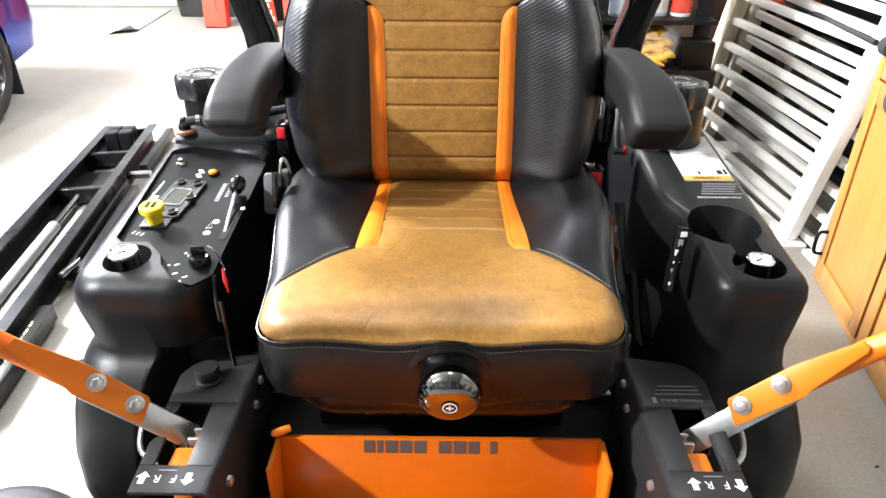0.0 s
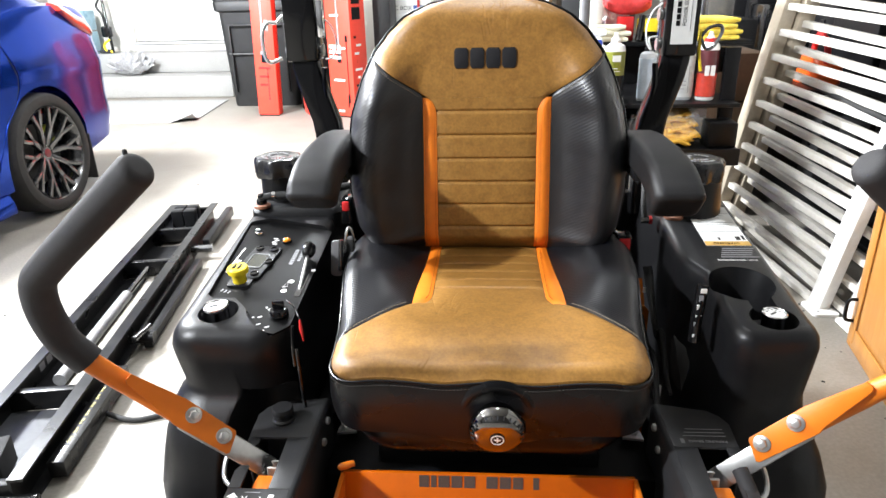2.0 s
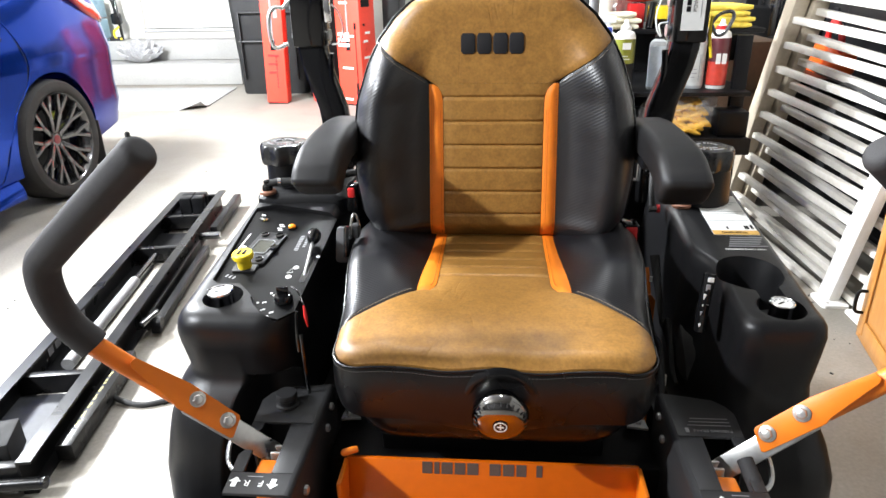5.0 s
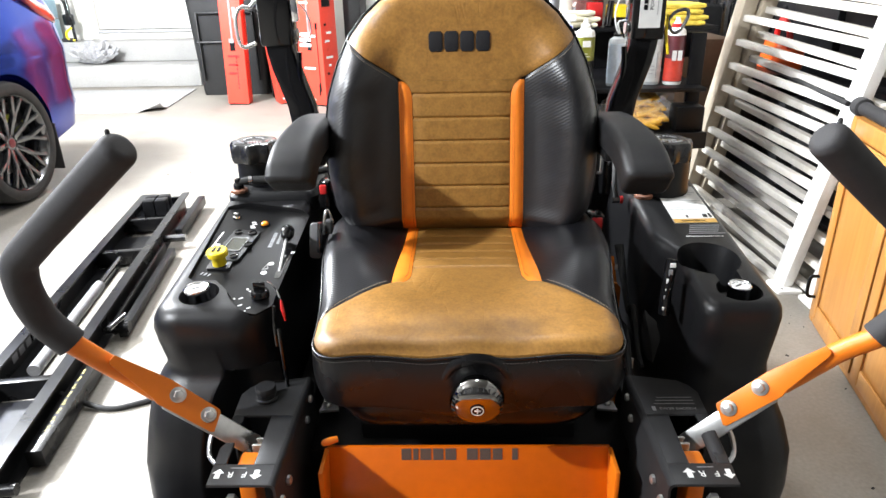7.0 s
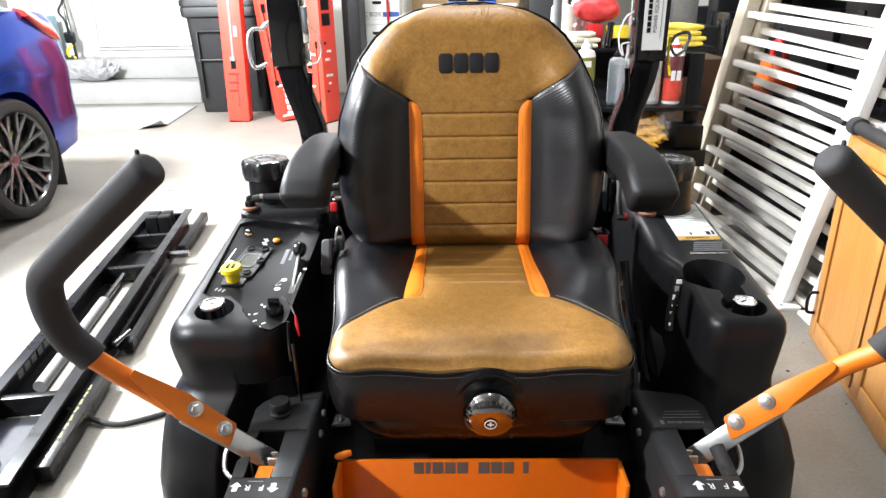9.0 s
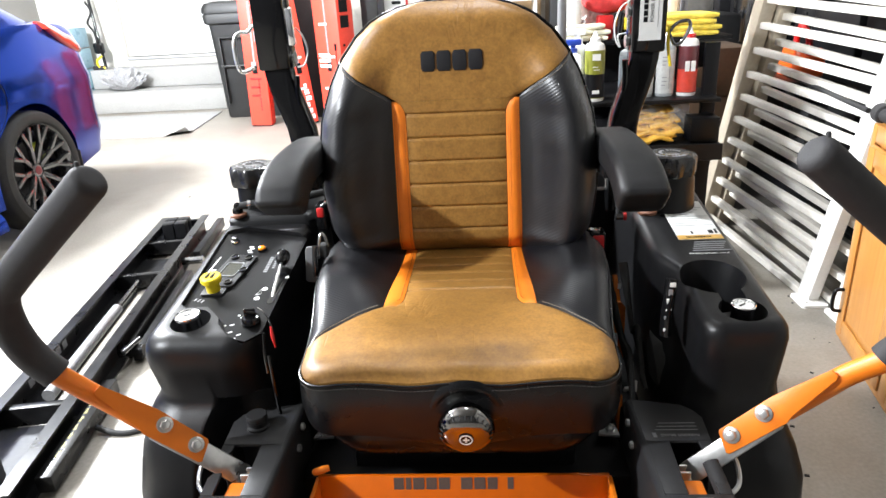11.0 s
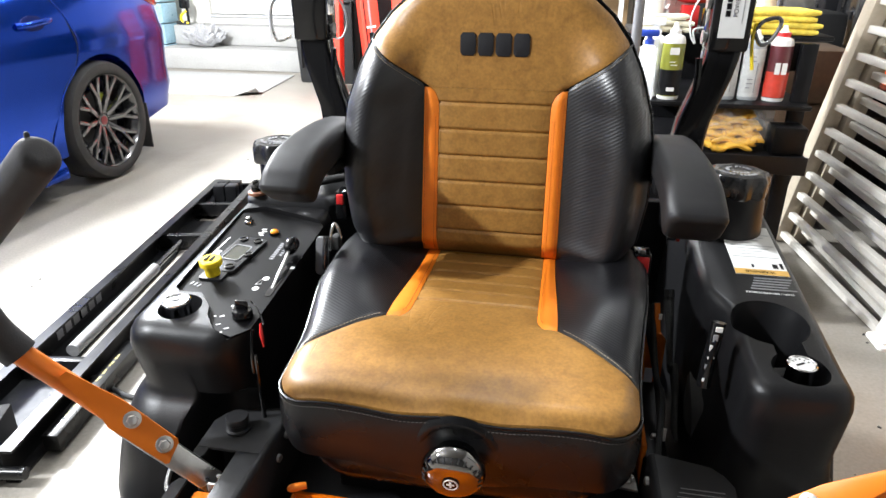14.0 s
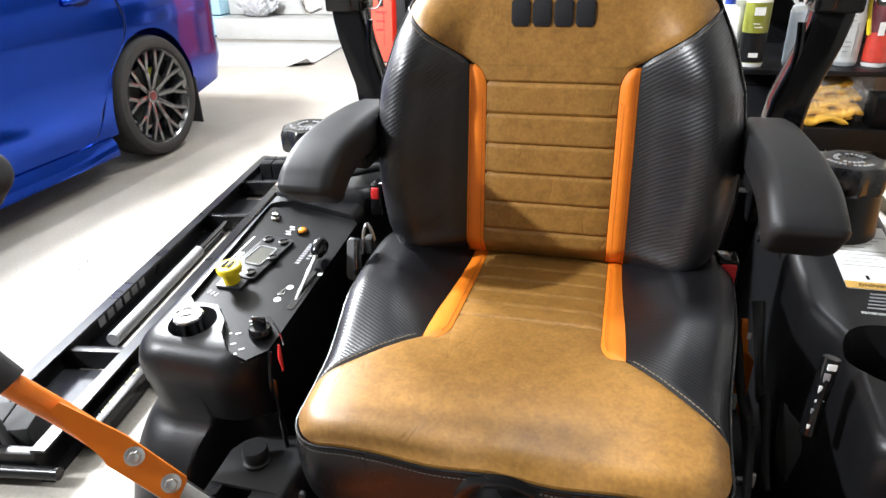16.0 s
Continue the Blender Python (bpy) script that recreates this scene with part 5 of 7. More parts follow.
# yellow pull switch
bm = BM()
prism(bm, rounded(-0.508, -0.462, 1.095, 1.133, 0.004), 0.0015, 0.006, None, 0.001)
part("switch_base", onp(bm), ROTO, tank_l)
y_at = PZ(-0.486, 1.112, 0.002)
bm = BM()
lathe(bm, [(0.013, 0), (0.0135, 0.020), (0.015, 0.022), (0.0195, 0.024), (0.0205, 0.028), (0.020, 0.034), (0.018, 0.036), (0.001, 0.0362)], y_at, (0, -0.1, 1), 28)
part("pull_knob", bm, YELLOWP, tank_l, "yellow pull knob")
for dx in (-0.008, 0.002):
    part("knob_mark", box(BM(), (y_at.x + dx, y_at.y - 0.012, y_at.z + 0.0355), (y_at.x + dx + 0.005, y_at.y + 0.008, y_at.z + 0.0372)), STEELB, tank_l)
for i in range(3):
    print_bar(-0.513 + 0.008 * i, 1.085 - 0.003 * i, 0.0032, 0.009, -20, DECALG)
# ignition switch, key and red tag
i_at = PZ(-0.378, 1.005)
bm = BM()
lathe(bm, [(0.017, 0), (0.017, 0.010), (0.015, 0.013), (0.009, 0.014)], i_at, (0, 0, 1), 24)
part("ignition_switch", bm, GLOSSB, tank_l, "black ignition switch")
part("key", box(BM(), (i_at.x - 0.011, i_at.y - 0.0025, i_at.z + 0.014), (i_at.x + 0.011, i_at.y + 0.0025, i_at.z + 0.029), 0.002), GLOSSB, tank_l)
part("key_ring", tube(BM(), [(i_at.x + 0.016, i_at.y, i_at.z + 0.03), (i_at.x + 0.030, i_at.y - 0.004, i_at.z + 0.02), (i_at.x + 0.040, i_at.y - 0.01, i_at.z - 0.005), (-0.332, 0.975, 0.665)], 0.0014, 6, 5), CHROME, tank_l)
part("key_tag", tube(BM(), [(-0.331, 0.973, 0.670), (-0.329, 0.968, 0.655), (-0.327, 0.966, 0.645), (-0.326, 0.966, 0.632)], 0.006, 10, 5, radii=lambda t: 0.0015 + 0.0018 * math.sin(math.pi * min(1, t * 1.1 + 0.02))), REDP, tank_l, "red key tag hanging from the switch")
part("spare_key", tube(BM(), [(-0.344, 0.968, 0.66), (-0.345, 0.960, 0.62), (-0.344, 0.958, 0.585)], 0.0032, 8, 5), GLOSSB, tank_l)
for dx, dy in ((-0.030, -0.028), (-0.034, -0.006), (-0.022, 0.018), (-0.012, -0.036)):
    print_bar(-0.378 + dx, 1.005 + dy, 0.008, 0.0025, 30)
    print_bar(-0.378 + dx * 1.35, 1.005 + dy * 1.3, 0.004, 0.004, 30)
# throttle lever in its slot
part("lever_slot", onp(prism(BM(), rounded(-0.006, 0.006, -0.055, 0.055, 0.005), 0.0016, 0.0024, Matrix.Translation((-0.362, 1.12, 0)))), GLOSSB, tank_l)
la, lb = PZ(-0.362, 1.085, 0.0), Vector((-0.370, 1.205, 0.708))
bm = BM()
obox(bm, la, lb, 0.0055, 0.003, 0.0008)
part("throttle_lever", bm, ZINC, tank_l, "bare steel throttle lever")
bm = BM()
lathe(bm, [(0.006, -0.020), (0.011, -0.016), (0.0145, -0.004), (0.014, 0.008), (0.010, 0.015), (0.003, 0.018)], lb, lb - la, 22)
part("lever_knob", bm, GLOSSB, tank_l, "black ball knob of the throttle")
for x, y in ((-0.386, 1.118), (-0.392, 1.085)):
    part("print_mark", onp(lathe(BM(), [(0.006, 0.0016), (0.006, 0.0021)], (x, y, 0), (0, 0, 1), 14)), DECALW, tank_l)
bm = onp(tube(BM(), [(-0.398, 1.097, 0.002), (-0.388, 1.10, 0.002), (-0.392, 1.115, 0.002), (-0.398, 1.097, 0.002)], 0.0008, 4, 0))
part("print_mark", bm, DECALW, tank_l)
print_bar(-0.352, 1.16, 0.008, 0.008, 10)
for i in range(9):
    print_bar(-0.405, 1.185 + 0.007 * i, 0.008, 0.004, -6, DECALG)
for i in range(8):
    print_bar(-0.392, 1.20 + 0.008 * i, 0.006, 0.004, -6, DECALG)
# amber lamp and screw
a_at = PZ(-0.438, 1.278)
part("lamp_bezel", lathe(BM(), [(0.011, 0), (0.0105, 0.003), (0.008, 0.003)], a_at, (0, 0, 1), 20), GLOSSB, tank_l)
part("warning_lamp", lathe(BM(), [(0.008, 0.002), (0.008, 0.006), (0.005, 0.009), (0.001, 0.0098)], a_at, (0, 0, 1), 20), AMBER, tank_l, "amber warning lamp")
for i in range(4):
    print_bar(-0.462 - 0.004 * (i % 2), 1.268 + 0.008 * i, 0.010, 0.003, 0)
bm = BM()
lathe(bm, [(0.010, 0), (0.0095, 0.003), (0.006, 0.004), (0.006, 0.010), (0.003, 0.012)], PZ(-0.512, 1.318), (0, 0, 1), 20)
part("panel_screw", bm, CHROME, tank_l, "bright panel screw")

# raised ledge, hose and clamps behind the panel
bm = BM()
ring_loft(bm, [[Vector((x, y, z)) for x, y in rounded(-0.556 + e, -0.34 - e, 1.385 + e, 1.60 - e, 0.03)] for z, e in ((0.69, 0), (0.725, 0.0), (0.738, 0.008), (0.742, 0.02))])
part("tank_ledge", bm, ROTO, tank_l)
bm = BM()
lathe(bm, [(0.019, 0), (0.019, 0.006), (0.016, 0.008)], (-0.525, 1.395, 0.738), (0, 0, 1), 24)
part("copper_washer", bm, mat("copper_rubber", (0.22, 0.09, 0.05), 0.5, var=0.1), tank_l, "reddish fitting grommet")
bm = BM()
lathe(bm, [(0.012, 0), (0.012, 0.012), (0.008, 0.016), (0.008, 0.024), (0.005, 0.026)], (-0.525, 1.395, 0.744), (0, 0, 1), 16)
part("vent_fitting", bm, GLOSSB, tank_l)
part("vent_hose", tube(BM(), [(-0.525, 1.395, 0.760), (-0.495, 1.402, 0.764), (-0.45, 1.408, 0.764), (-0.40, 1.415, 0.766), (-0.355, 1.44, 0.77), (-0.33, 1.50, 0.76)], 0.0085, 12, 6), DARKM, tank_l, "black vent hose with clamps")
for x in (-0.497, -0.452):
    part("hose_clamp", cyl(BM(), (x - 0.004, 1.4025 + (x + 0.497) * 0.13, 0.764), (x + 0.004, 1.4035 + (x + 0.497) * 0.13, 0.764), 0.0105, 16), CHROME, tank_l)
# right tank: fitting, hose, labels
bm = BM()
lathe(bm, [(0.021, 0), (0.021, 0.006), (0.017, 0.008)], (0.412, 1.385, TOPZ(1.385) - 0.002), (0, 0, 1), 24)
part("copper_washer", bm, bpy.data.materials["copper_rubber"], tank_r, "reddish fitting grommet")
bm = BM()
lathe(bm, [(0.012, 0), (0.012, 0.010), (0.008, 0.014), (0.008, 0.022), (0.004, 0.024)], (0.412, 1.385, TOPZ(1.385) + 0.005), (0, 0, 1), 6)
part("vent_fitting", bm, GLOSSB, tank_r)
part("vent_hose", tube(BM(), [(0.355, 1.40, 0.70), (0.352, 1.42, 0.74), (0.362, 1.47, 0.765), (0.375, 1.55, 0.76), (0.37, 1.62, 0.70)], 0.006, 10, 6), DARKM, tank_r)
part("hose_ring", cyl(BM(), (0.3625, 1.40, 0.705), (0.369, 1.40, 0.705), 0.0095, 14), REDP, tank_r)
part("hose_nut", cyl(BM(), (0.345, 1.40, 0.705), (0.362, 1.40, 0.705), 0.008, 6), ALLOY, tank_r)


def decal(x0, x1, y0, y1, material, lift, name="label"):
    bm = BM()
    vs = [bm.verts.new((x, y, TOPZ(y) + h)) for h in (lift - 0.001, lift) for x, y in ((x0, y0), (x1, y0), (x1, y1), (x0, y1))]
    for f in ((0, 1, 2, 3), (4, 5, 6, 7), (0, 1, 5, 4), (1, 2, 6, 5), (2, 3, 7, 6), (3, 0, 4, 7)):
        bm.faces.new([vs[i] for i in f])
    return part(name, bm, material, tank_r, smooth=False)


decal(0.446, 0.536, 1.252, 1.43, DECALW, 0.0012, "warning_label")["label"] = "white and amber warning label"
decal(0.446, 0.536, 1.252, 1.269, mat("label_amber", (0.62, 0.36, 0.08), 0.5), 0.0018, "label_band")
SL = math.atan(0.13)
TM = lambda x, y, h: Matrix.Translation((x, y, TOPZ(y) + h)) @ Matrix.Rotation(SL, 4, "X") @ Matrix.Rotation(math.pi, 4, "Z")
text("label_word", "WARNING", 0.0105, TM(0.488, 1.2605, 0.0022), GLOSSB, tank_r, 0.0002)
for i in range(11):
    decal(0.452 + 0.004 * (i % 3), 0.532 - 0.012 * ((i * 7) % 4), 1.312 + 0.0105 * i, 1.3142 + 0.0105 * i, LABELG, 0.0018, "label_line")
for x, w, h in ((0.514, 0.009, 0.014), (0.527, 0.005, 0.018), (0.478, 0.004, 0.010)):
    decal(x, x + w, 1.276, 1.276 + h, STEELB, 0.0018, "label_picture")
text("label_word", "START / DRIVE PROCEDURE", 0.0062, TM(0.490, 1.195, 0.0008), DECALW, tank_r, 0.0002)
for i in range(5):
    decal(0.462 + 0.003 * i, 0.536 - 0.004 * ((i * 3) % 4), 1.206 + 0.0085 * i, 1.2085 + 0.0085 * i, DECALG, 0.0010, "label_line")
# white marks on the inner face
part("mark_strip", tube(BM(), [(0.378, 1.048, 0.708), (0.373, 1.040, 0.672), (0.369, 1.034, 0.640), (0.368, 1.030, 0.605)], 0.0105, 10, 5), GLOSSB, tank_r, "black corrugated sleeve with white marks")
for i, (x, z, h) in enumerate(((0.378, 0.702, 0.004), (0.376, 0.688, 0.006), (0.373, 0.672, 0.005), (0.3715, 0.655, 0.003), (0.3695, 0.640, 0.006), (0.3685, 0.620, 0.003))):
    y = 1.0465 - 0.155 * (0.706 - z) - 0.0102
    part("side_mark", box(BM(), (x - 0.0062, y - 0.0012, z - h * 1.2), (x + 0.004 - 0.003 * (i % 3), y + 0.0015, z + h * 0.9), 0.0006), DECALG if i % 3 == 1 else DECALW, tank_r, smooth=False)
# cap print
for cx, cy, tk in ((-0.50, 1.475, tank_l), (0.465, 1.43, tank_r)):
    for r, a0, a1, n in ((0.022, 20, 340, 18), (0.037, 200, 330, 12)):
        for k in range(n):
            a = radians(a0 + (a1 - a0) * k / n)
            if k % 6 == 5:
                continue
            q = Vector((cx + r * math.cos(a), cy + r * math.sin(a), 0.8412))
            bm = BM()
            box(bm, (-0.002, -0.003, 0), (0.002, 0.003, 0.0014), 0, Matrix.Translation(q) @ Matrix.Rotation(a + math.pi / 2, 4, "Z"))
            part("cap_print", bm, DECALG, tk, smooth=False)

# consoles: plug, prints, zinc parts in the slots, bolts
lc, rc = [o for o in mower.children if o.name.startswith("lever_console")]
bm = BM()
lathe(bm, [(0.020, 0.0), (0.020, 0.004), (0.0165, 0.006), (0.0165, 0.014), (0.0185, 0.016), (0.0185, 0.024), (0.017, 0.0265), (0.001, 0.0265)], (-0.362, 0.917, 0.500), (0, 0, 1), 28)
part("power_socket", bm, ARM, lc, "capped round power socket")
for s, c in ((-1, lc), (1, rc)):
    part("slot_bracket", box(BM(), (s * 0.362 - 0.012, 0.835, 0.40), (s * 0.362 + 0.012, 0.841, 0.476), 0.003, ), ZINC, c, "zinc bracket inside the slot")
    part("slot_stop", box(BM(), (min(s * 0.336, s * 0.36), 0.805, 0.455), (max(s * 0.336, s * 0.36), 0.811, 0.487), 0.002), ZINC, c)
    part("pivot_block", box(BM(), (s * 0.357 - 0.014, 0.752, 0.38), (s * 0.357 + 0.014, 0.792, 0.486), 0.004), ORP, c, "orange pivot block")
    part("guide_wire", tube(BM(), [(s * 0.41, 0.86, 0.46), (s * 0.435, 0.86, 0.475), (s * 0.445, 0.85, 0.47), (s * 0.44, 0.82, 0.45), (s * 0.41, 0.80, 0.44)], 0.004, 8, 5), ZINC, c)
    for y in (0.716, 0.76):
        part("bolt_head", lathe(BM(), [(0.008, 0), (0.008, 0.005), (0.005, 0.007)], (s * 0.2925, y, 0.455), (-s, 0, 0), 6), ZINC, c)
    part("bolt_head", lathe(BM(), [(0.010, 0), (0.010, 0.006), (0.006, 0.008)], (s * 0.36, 0.6995, 0.475), (0, -1, 0), 6), ZINC, c)
    for w, y in ((0.3, 0.94), (0.3, 0.905)):
        part("bolt_head", lathe(BM(), [(0.007, 0), (0.007, 0.005), (0.004, 0.007)], (s * 0.2925, y, 0.482 - (0.02 if y < 0.92 else 0)), (-s, 0, 0), 6), ZINC, c)
    ya = 0.7225
    FM = Matrix.Translation((s * 0.358, ya, 0.5003)) @ Matrix.Rotation(math.pi, 4, "Z")
    text("letter_f", "F", 0.017, FM @ Matrix.Translation((-0.013, 0, 0)), DECALW, c, 0.0002)
    text("letter_r", "R", 0.017, FM @ Matrix.Translation((0.009, 0, 0)), DECALW, c, 0.0002)
    for dx, up in ((-0.031, 1), (0.028, -1)):
        bm = BM()
        P = [(-0.004, -0.009), (0.004, -0.009), (0.004, 0.002), (0.009, 0.002), (0, 0.011), (-0.009, 0.002), (-0.004, 0.002)]
        prism(bm, [(x, y * up) for x, y in P], 0.0, 0.0006, FM @ Matrix.Translation((dx, 0, 0)))
        part("arrow_mark", bm, DECALW, c, smooth=False)
    part("print_mark", box(BM(), (s * 0.358 - 0.012, ya + 0.013, 0.5002), (s * 0.358 + 0.012, ya + 0.0145, 0.5006)), DECALG, c, smooth=False)
text("label_word", "PARKING BRAKE", 0.0085, Matrix.Translation((0.362, 0.882, 0.5003)) @ Matrix.Rotation(math.pi, 4, "Z"), DIMP, rc, 0.0002)
for i in range(3):
    part("print_mark", box(BM(), (0.325 + 0.004 * i, 0.895 + 0.009 * i, 0.5002), (0.395, 0.8965 + 0.009 * i, 0.5006)), DIMP, rc, smooth=False)
part("print_mark", box(BM(), (0.318, 0.876, 0.5002), (0.324, 0.888, 0.5006)), DIMP, rc, smooth=False)

# front plate: lettering as plain bars, flanges, bolts, orange pin
tilt = Matrix.Translation((0, 0.86, 0.435)) @ pose(0, 0, 0, -14, 0, 0) @ Matrix.Translation((0, -0.86, -0.435))
x = -0.118
for w in (0.017, 0.009, 0.019, 0.018, 0.019, -0.012, 0.019, 0.019, 0.017, -0.010, 0.010):
    if w > 0:
        bm = BM()
        box(bm, (x, 0.8612, 0.412), (x + w, 0.8618, 0.433), 0, tilt)
        part("plate_mark", bm, PLATEP, plate, smooth=False)
    x += abs(w) + 0.0035
for s in (-1, 1):
    bm = BM()
    fx = -0.250 if s < 0 else 0.247
    box(bm, (fx - 0.004, 0.80, 0.30), (fx + 0.004, 0.866, 0.432), 0.002)
    part("side_flange", bm, ORP, plate)
    for z in (0.334,):
        part("bolt_head", lathe(BM(), [(0.009, 0), (0.009, 0.006), (0.006, 0.008)], (fx - s * 0.02, 0.80, z), (0, -0.3, 1), 6), ZINC, plate)
    # seat mount ears
    bm = BM()
    prism(bm, [(s * 0.250, 0.99), (s * 0.288, 0.985), (s * 0.284, 1.02), (s * 0.262, 1.03)], 0.416, 0.421)
    part("seat_ear", bm, ZINC, mower, "zinc seat mounting ear")
    part("ear_bolt", lathe(BM(), [(0.008, 0), (0.008, 0.005), (0.005, 0.007)], (s * 0.272, 1.003, 0.421), (0, 0, 1), 6), ZINC, mower)
PIN = (-0.2465, 0.860, 0.449)
bm = BM()
lathe(bm, [(0.0055, -0.018), (0.0060, -0.012), (0.0064, -0.010), (0.0066, 0.003), (0.0058, 0.0075), (0.0040, 0.0102), (0.0012, 0.0115)], PIN, (-0.85, -0.5, 0.05), 20)
part("release_pin", bm, ORV, mower, "orange capped release pin")

# seat belt buckles, seat latch and orange bits between seat and tanks
for x, y, z, w, h in ((-0.317, 1.375, 0.757, 0.008, 0.011), (0.292, 1.335, 0.680, 0.012, 0.017)):
    b = part("belt_buckle", box(BM(), (x - w - 0.004, y - 0.03, z - 0.045), (x + w + 0.004, y + 0.012, z + h + 0.004), 0.004), GLOSSB, mower, "black belt buckle with red button")
    part("release_button", box(BM(), (x - w, y - 0.036, z - h), (x + w, y - 0.029, z + h), 0.003), REDP, b)
bm = BM()
prism(bm, rounded(-0.0125, 0.0125, -0.040, 0.040, 0.008), -0.003, 0.003, pose(-0.3165, 1.222, 0.682, 90, 6, 0), 0.001)
lt = part("seat_latch", bm, mat("grey_latch_plastic", (0.16, 0.16, 0.165), 0.45, var=0.1), mower, "pale grey seat slide latch with a wire lever")
part("latch_lever", tube(BM(), [(-0.3065, 1.208, 0.672), (-0.3045, 1.208, 0.70), (-0.302, 1.210, 0.728)], 0.0055, 10, 4), ALLOY, lt)
part("latch_end", cyl(BM(), (-0.3068, 1.208, 0.662), (-0.3065, 1.208, 0.6725), 0.0058, 12), GLOSSB, lt)
part("latch_wire", tube(BM(), [(-0.2965, 1.212, 0.700), (-0.292, 1.215, 0.735), (-0.288, 1.22, 0.751), (-0.282, 1.222, 0.745), (-0.277, 1.224, 0.722)], 0.0028, 8, 4), ZINC, lt)
part("latch_block", box(BM(), (-0.293, 1.212, 0.700), (-0.278, 1.235, 0.728), 0.003), DARKM, lt)
bm = BM()
prism(bm, [(0.283, 0.40), (0.352, 0.40), (0.352, 0.535), (0.342, 0.548), (0.300, 0.552), (0.283, 0.535)], -1.286, -1.280, pose(0, 0, 0, 90, 0, 0))
part("orange_bracket", bm, ORP, mower, "orange plate between seat and tank")
part("orange_strap", obox(BM(), (0.331, 1.262, 0.56), (0.326, 1.285, 0.612), 0.010, 0.006, 0.001), ORP, mower)
part("frame_edge", box(BM(), (0.296, 1.05, 0.28), (0.304, 1.20, 0.46), 0.002), ORP, mower, "orange edge of the seat frame")
for x, y, z, w, h in ((0.330, 1.252, 0.600, 0.006, 0.012), (0.323, 1.245, 0.475, 0.016, 0.032)):
    part("white_tag", box(BM(), (x - w / 2, y - 0.001, z - h / 2), (x + w / 2, y + 0.001, z + h / 2), 0.0006), WHITEP, mower, "small white tag", smooth=False)
part("bare_rod", tube(BM(), [(0.318, 1.10, 0.33), (0.318, 1.10, 0.435), (0.320, 1.10, 0.445), (0.338, 1.10, 0.447)], 0.0045, 8, 0), ZINC, mower, "bent bare steel rod")
for k in range(4):
    part("wiring", tube(BM(), [(0.345 + 0.004 * k, 1.33, 0.62), (0.352, 1.27 - 0.02 * k, 0.55 - 0.01 * k), (0.356, 1.18, 0.50 + 0.012 * k), (0.350, 1.06 + 0.01 * k, 0.47)], 0.0035 + 0.0008 * k, 8, 6), DARKM, mower)
part("cable_clip", box(BM(), (0.330, 1.08, 0.45), (0.338, 1.086, 0.475), 0.002), WHITEP, mower)
part("bare_rod", tube(BM(), [(0.312, 0.99, 0.40), (0.312, 0.99, 0.47), (0.325, 0.99, 0.475)], 0.004, 8, 0), ZINC, mower)
part("bare_rod", tube(BM(), [(-0.33, 0.955, 0.42), (-0.335, 0.955, 0.55), (-0.338, 0.96, 0.62)], 0.0036, 8, 0), GLOSSB, mower)
for k in range(3):
    part("wiring", tube(BM(), [(0.30 + 0.01 * k, 1.30, 0.60), (0.325, 1.24 - 0.03 * k, 0.52), (0.33, 1.12, 0.47 + 0.02 * k), (0.315, 1.0, 0.44)], 0.005, 8, 6), DARKM, mower)

part("brake_knob", tube(BM(), [(0.386, 0.805, 0.508), (0.394, 0.765, 0.487), (0.398, 0.745, 0.478)], 0.012, 16, 4), FOAM, rc, "black rubber sleeve of the brake lever")

# lever grips: tip nub
for s in (-1, 1):
    part("tip_nub", lathe(BM(), [(0.0030, -0.006), (0.0030, 0.004), (0.0018, 0.006)], (s * 0.436, 0.714, 1.030), (0, 0, 1), 10), DARKM, mower)

# roll bar hardware
posts = [o for o in mower.children if o.name.startswith("roll_bar_post")]
for s, c in zip((-1, 1), posts):
    o = s * 0.436 - 0.004
    for z in (1.07, 1.135):
        part("hinge_bolt", lathe(BM(), [(0.014, -0.043), (0.014, -0.040), (0.009, -0.038), (0.009, 0.038), (0.014, 0.040), (0.014, 0.046), (0.008, 0.05)], (o, 1.60, z), (s, 0, 0), 14), ZINC, c)
    part("gas_tube", tube(BM(), [(o - s * 0.045, 1.585, 0.70), (o - s * 0.047, 1.585, 0.90), (o - s * 0.042, 1.58, 0.98), (o - s * 0.045, 1.58, 1.03)], 0.007, 8, 6), GLOSSB, c)
part("pull_ring", tube(BM(), [(-0.500, 1.59, 1.052), (-0.528, 1.585, 1.043), (-0.538, 1.58, 1.062), (-0.538, 1.58, 1.112), (-0.525, 1.585, 1.133), (-0.505, 1.59, 1.134), (-0.493, 1.59, 1.145), (-0.484, 1.59, 1.150)], 0.0048, 10, 6), BRIGHT, posts[0], "bright wire pull ring")
part("lanyard", tube(BM(), [(-0.385, 1.58, 1.14), (-0.368, 1.575, 1.12), (-0.360, 1.575, 1.085), (-0.372, 1.575, 1.055), (-0.39, 1.58, 1.05)], 0.0025, 6, 6), ZINC, posts[0])
part("cable_clip", box(BM(), (-0.402, 1.565, 1.10), (-0.386, 1.58, 1.185), 0.004), CHROME, posts[0])
part("lanyard", tube(BM(), [(0.39, 1.575, 1.16), (0.37, 1.57, 1.145), (0.358, 1.57, 1.11), (0.362, 1.57, 1.075), (0.372, 1.57, 1.06), (0.366, 1.57, 1.085), (0.385, 1.575, 1.09)], 0.002, 6, 6), WHITEP, posts[1], "white looped lanyard")
part("carabiner", tube(BM(), [(0.485, 1.585, 1.085), (0.50, 1.58, 1.105), (0.525, 1.58, 1.11), (0.530, 1.58, 1.095), (0.515, 1.58, 1.065), (0.498, 1.58, 1.06), (0.485, 1.585, 1.085)], 0.004, 8, 6), ALLOY, posts[1], "grey snap hook")
